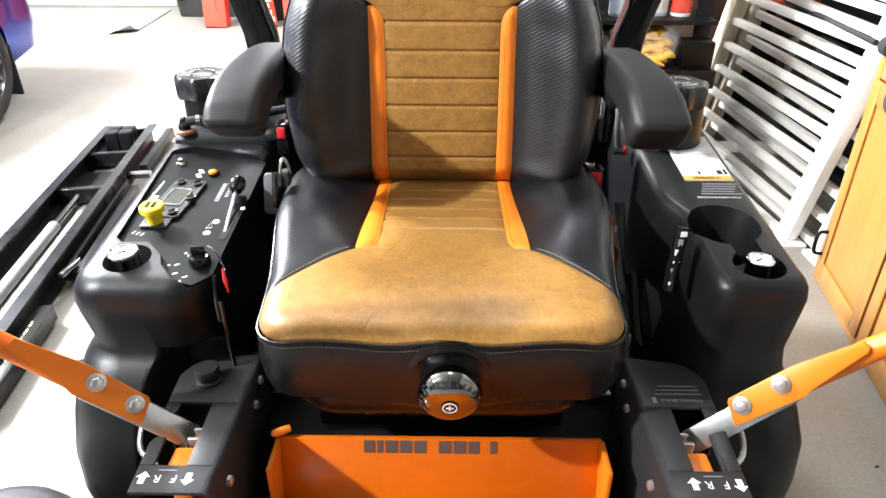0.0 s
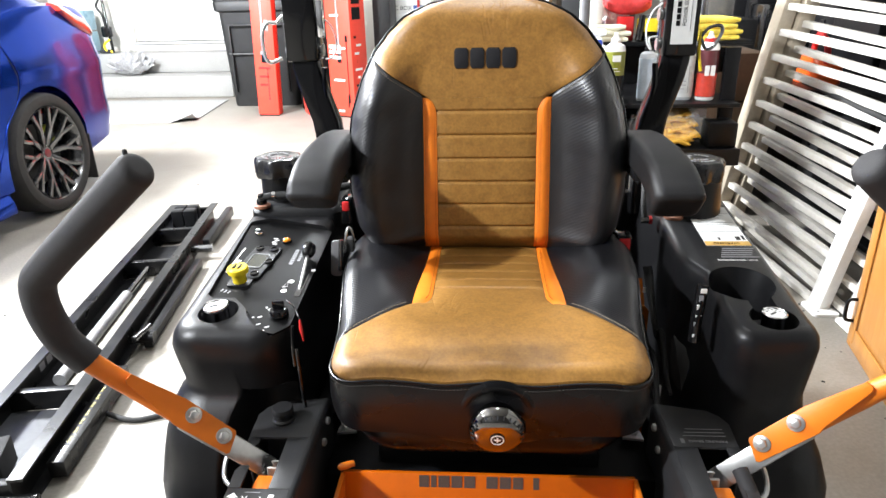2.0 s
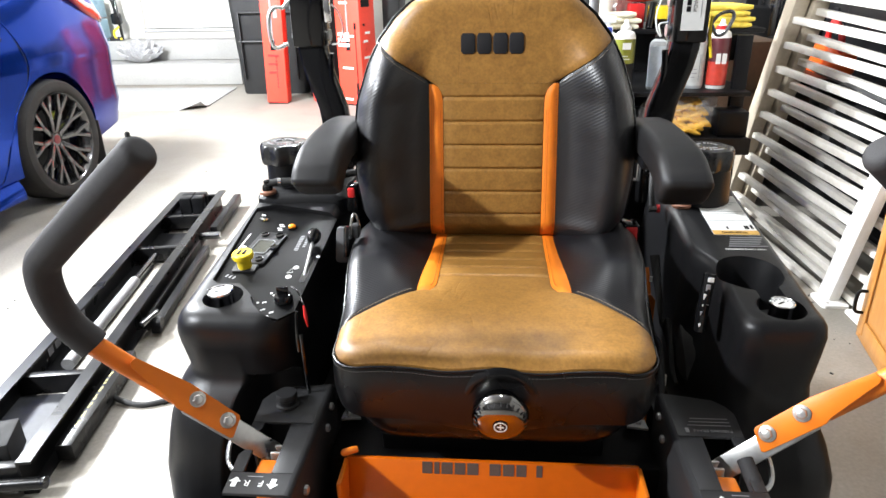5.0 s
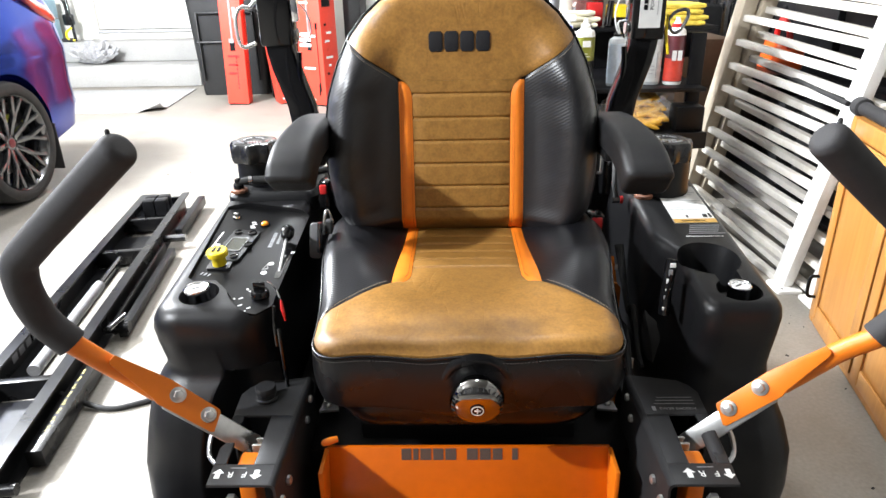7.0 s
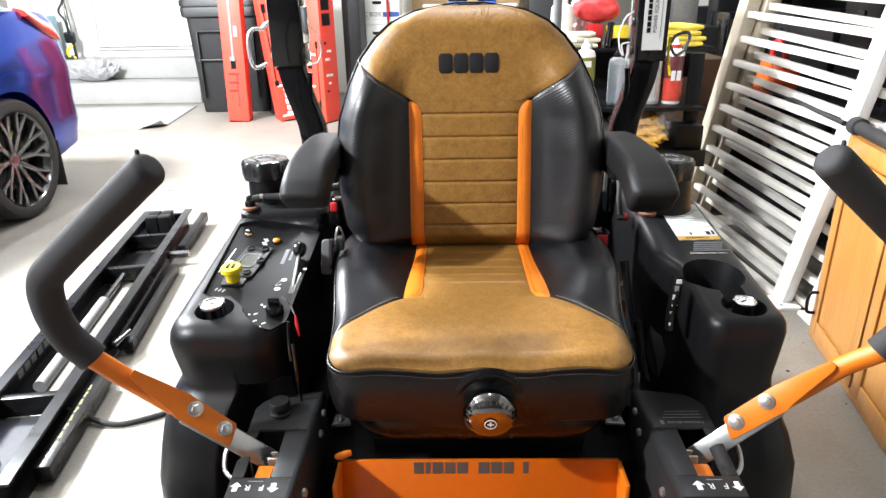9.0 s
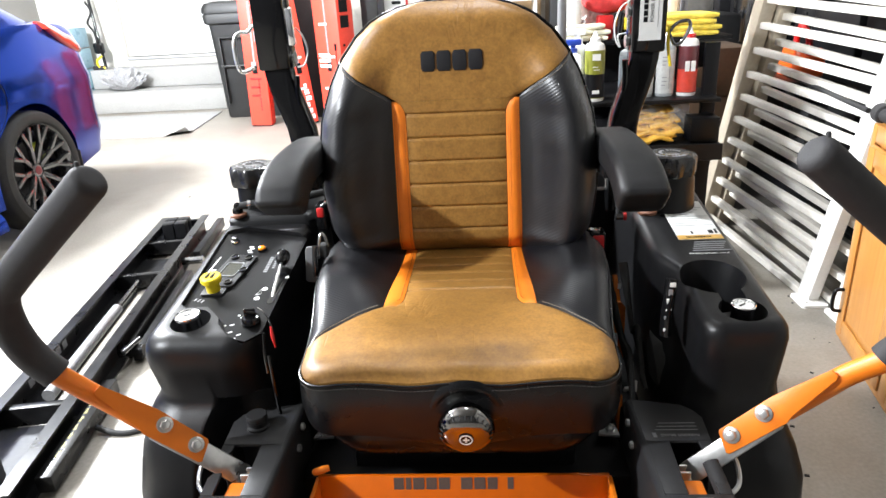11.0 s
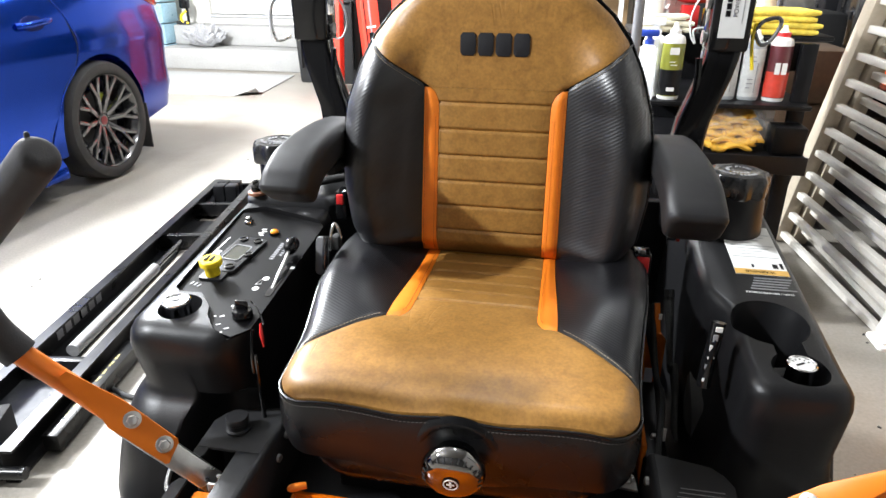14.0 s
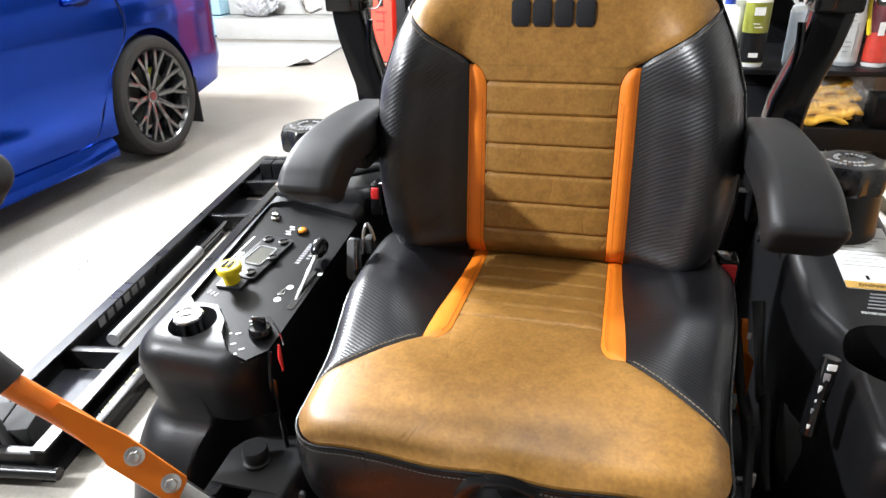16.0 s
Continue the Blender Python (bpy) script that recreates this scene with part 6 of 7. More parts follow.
part("yellow_strap", tube(BM(), [(0.486, 1.585, 1.10), (0.484, 1.582, 1.06), (0.492, 1.58, 1.01)], 0.0035, 6, 5), YELLOWP, posts[1])
part("post_label", box(BM(), (0.412, 1.5630, 1.072), (0.462, 1.5646, 1.32)), DECALW, posts[1], "white dealer label", smooth=False)
for i in range(8):
    part("label_mark", box(BM(), (0.4205, 1.5622, 1.112 + 0.0135 * i), (0.4295, 1.5628, 1.1235 + 0.0135 * i)), STEELB, posts[1], smooth=False)
text("label_word", "POWER EQUIPMENT", 0.0118, Matrix(((0, -1, 0, 0.440), (0, 0, -1, 1.5626), (1, 0, 0, 1.166), (0, 0, 0, 1))), STEELB, posts[1], 0.0002)
part("label_line", box(BM(), (0.4525, 1.5622, 1.10), (0.4535, 1.5628, 1.29)), DECALG, posts[1], smooth=False)


# ---- back of the garage ----
def wheelie_bin():
    o = thing("rubbish_bin", (-2.45, 7.4, 0), "tall black wheeled rubbish bin standing on the floor", "bin")
    bm = BM()
    ring_loft(bm, [[Vector((-2.43 + x * k, 7.45 + y * k, z)) for x, y in rounded(-0.40, 0.40, -0.28, 0.28, 0.06)] for z, k in ((0.0, 0.90), (0.02, 0.92), (0.98, 1.04), (1.0, 1.14), (1.08, 1.16), (1.10, 1.12))])
    part("body", bm, BINP, o)
    bm = BM()
    ring_loft(bm, [[Vector((-2.43 + x * k, 7.45 + y * k, z)) for x, y in rounded(-0.40, 0.40, -0.28, 0.28, 0.08)] for z, k in ((1.101, 1.18), (1.15, 1.18), (1.20, 1.10), (1.22, 0.9))])
    part("lid", bm, BINP, o, "black bin lid")
    bm = BM()
    cyl(bm, (-2.84, 7.72, 0.10), (-2.78, 7.72, 0.10), 0.10, 20)
    part("wheel", bm, DARKM, o)
    part("front_bar", tube(BM(), [(-2.76, 7.145, 0.56), (-2.28, 7.145, 0.56)], 0.014, 8, 0), BINP, o)
    bm = BM()
    for x0, x1, z0, z1 in ((-2.74, -2.725, 0.16, 0.86), (-2.15, -2.135, 0.16, 0.86), (-2.725, -2.15, 0.845, 0.86)):
        box(bm, (x0, 7.135 - (z0 + z1) * 0.012, z0), (x1, 7.17, z1), 0.004)
    part("moulded_rib", bm, BINP, o)


wheelie_bin()


def tall_box(x, y, w, d, h, lean, label, turn=0.0, face=0):
    o = thing("tool_carton", (x, y, 0), label, "box", "tall red cartons")
    m = Matrix.Translation((x, y, 0)) @ Matrix.Rotation(radians(turn), 4, "Z") @ Matrix.Rotation(radians(lean), 4, "Y")
    part("carton", box(BM(), (-w / 2, -d / 2, 0.012), (w / 2, d / 2, h), 0.004, m), REDCARD, o)
    part("base_flap", box(BM(), (-w / 2 + 0.01, -d / 2 - 0.004, 0.0), (w / 2 - 0.004, d / 2, 0.011), 0.002, m), STEELB, o)
    part("tool_picture", box(BM(), (-0.012, -d / 2 - 0.003, h * 0.42), (0.004, -d / 2 - 0.001, h * 0.80), 0, m), DECALG, o, smooth=False)
    part("tool_picture", box(BM(), (-0.03, -d / 2 - 0.0035, h * 0.35), (0.02, -d / 2 - 0.001, h * 0.42), 0, m), STEELB, o, smooth=False)
    for i in range(3 + 3 * face):
        z = h * (0.20 + 0.055 * i) if not face else 0.05 + 0.30 * i
        part("print_mark", box(BM(), (-w * 0.3, -d / 2 - 0.003, z), (w * (0.05 + 0.1 * (i % 3)), -d / 2 - 0.001, z + 0.02), 0, m), DECALW if face else REDP, o, smooth=False)
    return o, m


ob, bmx = tall_box(-2.223, 6.66, 0.21, 0.14, 1.50, 2.0, "tall slim red tool carton with a tool picture")
for i in range(9):
    part("print_mark", box(BM(), (0.015, -0.073, 0.16 + 0.036 * i), (0.027, -0.071, 0.182 + 0.036 * i), 0, bmx), DARKRED, ob, smooth=False)
part("tool_picture", box(BM(), (-0.036, -0.074, 0.60), (0.012, -0.0715, 0.64), 0, bmx), DECALG, ob, smooth=False)
part("print_mark", box(BM(), (0.022, -0.073, 0.83), (0.058, -0.071, 0.93), 0, bmx), DECALG, ob, smooth=False)
ob, bmx = tall_box(-1.765, 6.70, 0.17, 0.20, 1.45, -5.0, "tall red tool carton tilted against the others", 28, 1)
for i in range(6):
    part("print_mark", box(BM(), (0.0 + 0.006 * (i % 2), -0.1045, 0.05 + 0.062 * i), (0.062 - 0.014 * (i % 3), -0.102, 0.095 + 0.062 * i), 0, bmx), DECALW, ob, smooth=False)
for x0, x1, z0, z1 in ((-0.058, -0.048, 0.40, 1.05), (-0.07, -0.03, 0.36, 0.41), (-0.068, -0.03, 1.05, 1.13)):
    part("tool_picture", box(BM(), (x0, -0.1045, z0), (x1, -0.102, z1), 0, bmx), STEELB, ob, smooth=False)
ob, bmx = tall_box(-1.369, 6.583, 0.30, 0.23, 1.50, 0.0, "wide red tool carton with white print", -28.6, 1)
for i in range(4):
    part("tool_picture", box(BM(), (0.152, -0.08, 0.92 + 0.14 * i), (0.154, 0.04, 1.03 + 0.14 * i), 0, bmx), STEELB, ob, smooth=False)
for i in range(3):
    part("print_mark", box(BM(), (-0.12, -0.1235, 0.66 - 0.05 * i), (0.02, -0.1215, 0.69 - 0.05 * i), 0, bmx), DECALW, ob, smooth=False)
for x0, x1, z0, z1 in ((0.088, 0.096, 0.22, 0.74), (0.080, 0.106, 0.72, 0.78), (0.074, 0.100, 0.14, 0.22), (0.070, 0.084, 0.10, 0.15)):
    part("tool_picture", box(BM(), (x0, -0.1195, z0), (x1, -0.1165, z1), 0, bmx), STEELB, ob, smooth=False)
for i in range(7):
    part("print_mark", box(BM(), (0.152, -0.07 + 0.03 * (i % 2), 0.30 + 0.075 * i), (0.154, -0.04 + 0.035 * (i % 3), 0.322 + 0.075 * i), 0, bmx), DECALW if i % 3 else STEELB, ob, smooth=False)
solid("storage_crate", box(BM(), (-1.985, 6.98, 0.0), (-1.55, 7.5, 1.45), 0.02), BINP, "tall black storage crate behind red cartons", "crate")
solid("storage_crate", box(BM(), (-1.16, 6.95, 0.0), (-0.98, 7.5, 1.6), 0.02), BINP, "narrow black upright case beside paper boxes", "case")


def paper_box(x, y, z, i):
    o = thing("file_box", (x, y, z), "white cardboard file box with a hand hole and lid", "box", "stacked file boxes")
    part("carton", box(BM(), (x - 0.24, y - 0.18, z), (x + 0.24, y + 0.18, z + 0.255), 0.005), WHITEP, o)
    part("lid", box(BM(), (x - 0.25, y - 0.19, z + 0.256), (x + 0.25, y + 0.19, z + 0.31), 0.006), WHITEP, o)
    part("hand_hole", prism(BM(), rounded(-0.05, 0.05, -0.016, 0.016, 0.014), 0, 0.004, Matrix.Translation((x, y - 0.1835, z + 0.17)) @ pose(0, 0, 0, 90, 0, 0)), STEELB, o)
    text("box_word", "DOC BOX", 0.062, Matrix(((1, 0, 0, x - 0.10), (0, 0, -1, y - 0.181), (0, 1, 0, z + 0.05), (0, 0, 0, 1))), STEELB, o, 0.0003)
    part("blue_band", box(BM(), (x + 0.06, y - 0.1825, z + 0.025), (x + 0.235, y - 0.1803, z + 0.075)), bpy.data.materials.get("blue_print") or mat("blue_print", (0.03, 0.08, 0.34), 0.5), o, smooth=False)


for i in range(5):
    paper_box(-0.86 + 0.01 * (i % 2), 7.60, 0.0 + 0.311 * i, i)
solid("mop_pole", cyl(BM(), (-0.72, 7.36, 0.0), (-0.74, 7.385, 1.7), 0.013, 12), REDP, "thin red mop pole leaning against file boxes", "pole")
solid("wood_sheet", box(BM(), (-0.52, 8.2, 0.0), (0.75, 8.23, 1.75), 0.003), CARD, "large brown board leaning by the wall", "board")
bs = thing("battery_shelf", (0.15, 7.6, 0), "slim white wall shelf holding battery chargers", "shelf")
part("board", box(BM(), (-0.36, 7.5, 1.05), (0.66, 7.85, 1.07), 0.003), WHITEP, bs)
for x in (-0.34, 0.62):
    part("bracket", box(BM(), (x, 7.5, 0.0), (x + 0.03, 7.85, 1.049), 0.003), WHITEP, bs)
for x in (0.02, 0.335):
    c = thing("battery_charger", (x, 7.6, 1.07), "black battery charger with a blue base band", "charger", "battery chargers")
    part("case", box(BM(), (x - 0.105, 7.5, 1.10), (x + 0.105, 7.7, 1.22), 0.012), GLOSSB, c)
    part("base_band", box(BM(), (x - 0.10, 7.5, 1.071), (x + 0.10, 7.7, 1.0995), 0.004), mat("blue_plastic", (0.03, 0.10, 0.45), 0.4), c)
    part("label", box(BM(), (x - 0.06, 7.496, 1.12), (x + 0.06, 7.4995, 1.16)), DECALW, c, smooth=False)
solid("steel_locker", box(BM(), (0.78, 7.4, 0.0), (1.55, 8.0, 1.9), 0.01), BINP, "plain black steel locker against the wall", "locker")

# rag on the step, garden tools by the wall
bm = BM()
bmesh.ops.create_icosphere(bm, subdivisions=5, radius=1)
for v in bm.verts:
    n = noise.noise(v.co * 1.9) * 0.40 - abs(noise.noise(v.co * 3.2)) * 0.75 + abs(noise.noise(v.co * 7)) * 0.30
    v.co = Vector((v.co.x * 0.25 * (1 + n), v.co.y * 0.15 * (1 + n), max(0, (v.co.z * 0.5 + 0.5)) * 0.24 * (1 + 1.1 * n)))
    v.co += Vector((-4.36, 8.05, 0.252))
solid("cleaning_rag", bm, mat("pale_rag_cloth", (0.34, 0.34, 0.345), 0.8, var=0.25, scale=9), "crumpled pale rag lying on the concrete step", "rag")
gt = thing("string_trimmer", (-4.75, 8.32, 0.492), "black and yellow string trimmer leaning by the wall", "garden tool")
part("shaft", cyl(BM(), (-4.70, 8.30, 0.50), (-4.86, 8.50, 1.75), 0.018, 12), GLOSSB, gt)
part("motor", box(BM(), (-4.80, 8.27, 0.68), (-4.68, 8.36, 0.82), 0.03), GLOSSB, gt)
part("guard", box(BM(), (-4.86, 8.26, 0.494), (-4.72, 8.36, 0.535), 0.012), DARKM, gt)
part("handle", tube(BM(), [(-4.72, 8.30, 0.66), (-4.78, 8.27, 0.60), (-4.77, 8.27, 0.53), (-4.70, 8.29, 0.51)], 0.014, 8, 5), YELLOWP, gt)
part("cord", tube(BM(), [(-4.84, 8.40, 1.30), (-4.78, 8.38, 1.18), (-4.86, 8.39, 1.05), (-4.79, 8.36, 0.95), (-4.76, 8.33, 0.82)], 0.014, 8, 6), DARKM, gt)
dr = thing("drawer_tower", (-5.05, 8.2, 0), "clear blue plastic drawer tower beside the wall", "drawers")
for i in range(4):
    part("drawer", box(BM(), (-5.20, 8.05, 0.02 + 0.25 * i), (-4.905, 8.40, 0.255 + 0.25 * i), 0.01), mat("pale_blue_plastic", (0.25, 0.40, 0.48), 0.3), dr)
part("foot", box(BM(), (-5.19, 8.07, 0.0), (-4.915, 8.38, 0.019)), DARKM, dr)

# ---- black shelf with bottles behind the mower ----
before = set(bpy.data.objects)
sh = thing("shelf_unit", (0.7, 2.75, 0), "black metal shelf unit crowded with bottles and cloths", "shelf")
for x, y in ((0.36, 3.06), (0.882, 2.58), (0.882, 3.06)):
    part("post", box(BM(), (x - 0.027, y - 0.012, 0), (x + 0.027, y + 0.012, 0.965), 0.003), STEELB, sh)
for z, y0 in ((0.14, 2.44), (0.585, 2.44), (0.75, 2.50), (0.966, 2.665)):
    part("shelf_board", box(BM(), (0.30, y0, z), (0.985 if z > 0.9 else 0.908, 3.08, z + 0.016), 0.003), STEELB, sh)
part("front_lip", box(BM(), (0.30, 2.432, 0.54), (0.908, 2.4395, 0.605), 0.003), STEELB, sh)
part("gusset", box(BM(), (0.80, 2.60, 0.87), (0.91, 2.612, 0.965), 0.003), STEELB, sh)
part("back_panel", box(BM(), (0.30, 3.081, 0.1), (0.908, 3.086, 0.95)), STEELB, sh)


def bottle(x, y, z, r, h, body, cap, label, kind="bottle", stripe=None, stripe2=None, flat=1.0, top="cone", group="detailing bottles", prints=(), ink=None):
    o = thing("bottle", (x, y, z), label, "bottle", group)
    def L(prof, mt, name, lab=""):
        bm = BM()
        lathe(bm, prof, (0, 0, 0), (0, 0, 1), 24)
        bm.transform(Matrix.Translation((x, y, z)) @ Matrix.Diagonal((1, flat, 1, 1)))
        return part(name, bm, mt, o, lab)
    L([(r * 0.92, 0), (r, h * 0.03), (r, h * 0.76), (r * 0.88, h * 0.82), (r * 0.45, h * 0.86), (r * 0.42, h * 0.88)], body, "body")
    if top == "cone":
        L([(r * 0.5, h * 0.861), (r * 0.5, h * 0.90), (r * 0.30, h * 0.93), (r * 0.16, h * 1.0)], cap, "cap")
    else:
        L([(r * 0.5, h * 0.861), (r * 0.5, h * 0.93), (r * 0.3, h * 0.94), (r * 0.3, h * 0.98)], cap, "cap")
        bm = BM()
        box(bm, (x - 0.05, y - 0.016, z + h * 0.98), (x + 0.03, y + 0.016, z + h * 1.08), 0.006)
        part("trigger_head", bm, cap, o)
    if stripe:
        L([(r * 1.012, h * 0.05), (r * 1.012, h * 0.74)], stripe, "label")
    if stripe2:
        L([(r * 1.02, h * 0.06), (r * 1.02, h * 0.40)], stripe2, "label_band")
    for k, (dx, w, zz, hh) in enumerate(prints):
        bm = BM()
        box(bm, (x + dx * r - w * r / 2, y - r * flat * 1.045, z + zz * h), (x + dx * r + w * r / 2, y - r * flat * 1.005 + r * 0.05, z + (zz + hh) * h))
        part("label_mark", bm, ink, o, smooth=False)
    return o


MAROON = mat("maroon_label", (0.10, 0.02, 0.025), 0.4)
OLIVE = mat("olive_label", (0.20, 0.21, 0.02), 0.4)
REDLAB = mat("red_label", (0.55, 0.05, 0.03), 0.4)
PALELAB = mat("clouded_label", (0.52, 0.53, 0.52), 0.35, var=0.12, scale=30)
PALE = mat("pale_liquid_plastic", (0.34, 0.36, 0.37), 0.25, var=0.05)
o = bottle(0.80, 2.60, 0.767, 0.037, 0.255, WHITEP, WHITEP, "maroon and red bottle with white nozzle cap", stripe=MAROON, stripe2=REDLAB)
part("collar", lathe(BM(), [(0.022, 0.218), (0.022, 0.232)], (0.80, 2.60, 0.767), (0, 0, 1), 20), REDP, o)
for i in range(2):
    part("label_mark", box(BM(), (0.780 + 0.022 * i, 2.5595, 0.862), (0.796 + 0.022 * i, 2.5640, 0.900)), DECALW, o, smooth=False)
bottle(0.715, 2.60, 0.767, 0.036, 0.24, PALE, WHITEP, "cloudy clear bottle with a pale label", stripe=PALELAB, flat=0.7, prints=((-0.25, 0.55, 0.62, 0.012), (-0.2, 0.6, 0.56, 0.012), (-0.35, 0.35, 0.50, 0.012), (0.3, 0.05, 0.12, 0.42), (-0.2, 0.5, 0.30, 0.012), (-0.2, 0.55, 0.24, 0.012), (-0.3, 0.4, 0.18, 0.012)), ink=DECALG)
bottle(0.635, 2.60, 0.767, 0.036, 0.24, PALE, WHITEP, "cloudy clear bottle with black and white label", stripe=PALELAB, flat=0.7, prints=((-0.25, 0.55, 0.62, 0.012), (-0.2, 0.6, 0.56, 0.012), (-0.35, 0.35, 0.50, 0.012), (0.3, 0.05, 0.12, 0.42), (-0.2, 0.5, 0.30, 0.012), (-0.2, 0.55, 0.24, 0.012), (-0.3, 0.4, 0.18, 0.012)), ink=DECALG)
bottle(0.565, 2.58, 0.767, 0.033, 0.22, CLEAR, GLOSSB, "clear spray bottle with a faint blue label", stripe=mat("faint_blue_label", (0.40, 0.46, 0.52), 0.4), flat=0.8)
bottle(0.435, 2.56, 0.767, 0.038, 0.26, WHITEP, WHITEP, "white bottle with an olive green label", stripe=OLIVE, stripe2=STEELB, prints=((0.0, 0.8, 0.60, 0.09), (0.0, 0.7, 0.12, 0.05), (-0.1, 0.5, 0.50, 0.01), (0.05, 0.6, 0.46, 0.01)), ink=DECALW)
bottle(0.375, 2.62, 0.767, 0.040, 0.25, WHITEP, WHITEP, "white spray bottle with trigger head", top="spray")
bottle(0.345, 2.52, 0.767, 0.033, 0.22, CLEAR, mat("blue_cap", (0.02, 0.06, 0.4), 0.4), "clear spray bottle with blue trigger", top="spray")
bottle(0.795, 2.92, 0.983, 0.045, 0.26, WHITEP, WHITEP, "white tapered bottle with faint red print", stripe=mat("pink_print", (0.78, 0.66, 0.64), 0.4))
bottle(0.36, 2.74, 0.983, 0.045, 0.20, WHITEP, WHITEP, "white jug on the top shelf", top="spray")
# crumpled white plastic bag on the top shelf
bm = BM()
bmesh.ops.create_icosphere(bm, subdivisions=4, radius=1)
for v in bm.verts:
    n = noise.noise(v.co * 2.0) * 0.35 - abs(noise.noise(v.co * 3.6)) * 0.55 + abs(noise.noise(v.co * 8)) * 0.30
    v.co = Vector((0.445 + v.co.x * 0.085 * (1 + n), 2.85 + v.co.y * 0.06 * (1 + n), 0.983 + max(0.0, v.co.z * 0.5 + 0.5) * 0.165 * (1 + n)))
solid("crumpled_bag", bm, WHITEP, "crumpled white plastic bag on the top shelf", "paper")



def cloth_stack(x0, x1, y0, y1, z, n, material, label, category="cloth"):
    o = thing("folded_cloths", ((x0 + x1) / 2, (y0 + y1) / 2, z), label, category)
    for i in range(n):
        bm = BM()
        e = 0.012 * math.sin(i * 2.1)
        h = 0.022
        rings = []
        for k in range(13):
            t = k / 12
            x = x0 + (x1 - x0) * t + e
            r = h / 2 * (0.92 + 0.10 * math.sin(math.pi * t)) if 0 < k < 12 else h * 0.30
            zz = z + i * h * 0.98 + h / 2 + 0.004 * noise.noise(Vector((x * 9, i, 0)))
            rings.append([Vector((x, y, zz + q)) for y, q in rounded(y0 - 0.006 * math.cos(i + k), y1, -r, r, r * 0.9, 4)])
        ring_loft(bm, rings)
        part("cloth", bm, material, o)
    return o


cloth_stack(0.685, 0.925, 2.66, 2.86, 0.9825, 4, YELLOWC, "stack of folded yellow microfibre cloths")
# yellow gloves in a clear bag
def glove(x0, y0, z0, length, width, flip, rg):
    """A flat limp glove: a wrinkled palm with a cuff and four fingers."""
    f = -1 if flip else 1
    g = thing("work_glove", (x0, y0, z0 - 0.012), "yellow work glove packed flat in a clear bag", "glove", "bagged gloves")
    rings = []
    n = 16
    for i in range(n + 1):
        t = i / n
        w = width * (0.40 + 0.10 * math.sin(math.pi * min(1, t * 1.15))) * (0.86 if i in (3, 4) else 1)
        h = 0.011 * (0.7 + 0.3 * math.sin(math.pi * t)) * (0.55 if i == 0 else 1)
        x = x0 + f * length * 0.56 * t
        lift = 0.006 * math.sin(7 * t + rg.random()) + 0.004 * rg.random()
        rings.append([Vector((x, y0 + a, z0 + b + lift + 0.22 * a + 0.003 * math.sin(a * 160 + 4 * t))) for a, b in rounded(-w, w, -h, h, h * 0.95, 5)])
    part("palm", ring_loft(BM(), rings), GLOVEY, g)
    for k in range(4):
        y = y0 + width * (-0.33 + 0.22 * k)
        x = x0 + f * length * 0.53
        e = length * (0.36, 0.45, 0.43, 0.34)[k]
        bend = rg.uniform(-0.008, 0.008)
        drop = rg.uniform(-0.008, 0.002)
        z = z0 + 0.22 * (y - y0)
        part("finger", tube(BM(), [(x, y, z + 0.004), (x + f * e * 0.35, y + bend * 0.3, z + 0.010), (x + f * e * 0.7, y + bend * 0.7, z + 0.004 + drop * 0.5), (x + f * e, y + bend, z + drop)], 0.009, 10, 5, radii=lambda t: 0.0088 * (1 - max(0, t - 0.8) * 3.2)), GLOVEY, g)


rg = random.Random(11)
for x0, y0, z0, flip in ((0.548, 2.498, 0.6250, False), (0.772, 2.520, 0.6420, True), (0.556, 2.538, 0.6600, False), (0.768, 2.556, 0.6780, True), (0.552, 2.572, 0.6960, False), (0.748, 2.590, 0.7120, True)):
    glove(x0, y0, z0, 0.205, 0.088, flip, rg)
bm = BM()
bmesh.ops.create_icosphere(bm, subdivisions=4, radius=1)
for v in bm.verts:
    n = noise.noise(v.co * 2.2) * 0.25 + abs(noise.noise(v.co * 5)) * 0.30 + abs(noise.noise(v.co * 11)) * 0.14
    u = max(0.0, v.co.z * 0.5 + 0.5)
    v.co = Vector((0.672 + v.co.x * 0.148 * (1 + 0.5 * n), 2.545 + v.co.y * 0.092 * (1 + 0.5 * n) + 0.03 * u, 0.6025 + u * 0.138 * (0.82 + n)))
bag = solid("plastic_bag", bm, glass("bag_film", (0.95, 0.95, 0.95), 0.06, 0.10), "clear crinkled plastic bag round the gloves", "bag")
for f in bag.data.polygons:
    f.use_smooth = False
solid("black_case", box(BM(), (0.79, 2.46, 0.602), (0.90, 2.56, 0.70), 0.008), STEELB, "small black plastic case on the shelf", "case")
solid("clear_tray", box(BM(), (0.64, 2.66, 0.602), (0.84, 2.85, 0.72), 0.006), CLEAR, "clear plastic tray of brushes", "tray")
bm = BM()
bmesh.ops.create_icosphere(bm, subdivisions=3, radius=1)
for v in bm.verts:
    n = noise.noise(v.co * 3) * 0.35
    v.co = Vector((0.85 + v.co.x * 0.05 * (1 + n), 2.50 + v.co.y * 0.04 * (1 + n), 0.1565 + max(0.0, v.co.z * 0.5 + 0.5) * 0.10 * (1 + n)))
solid("yellow_sponge", bm, YELLOWC, "yellow wrapped sponge on the low shelf", "sponge")
solid("metal_pole", cyl(BM(), (0.284, 2.36, 0.0), (0.284, 2.36, 1.75), 0.016, 20), mat("dull_grey_tube", (0.17, 0.17, 0.175), 0.5, var=0.1), "dull grey metal pole standing on the floor behind the mower", "pole")
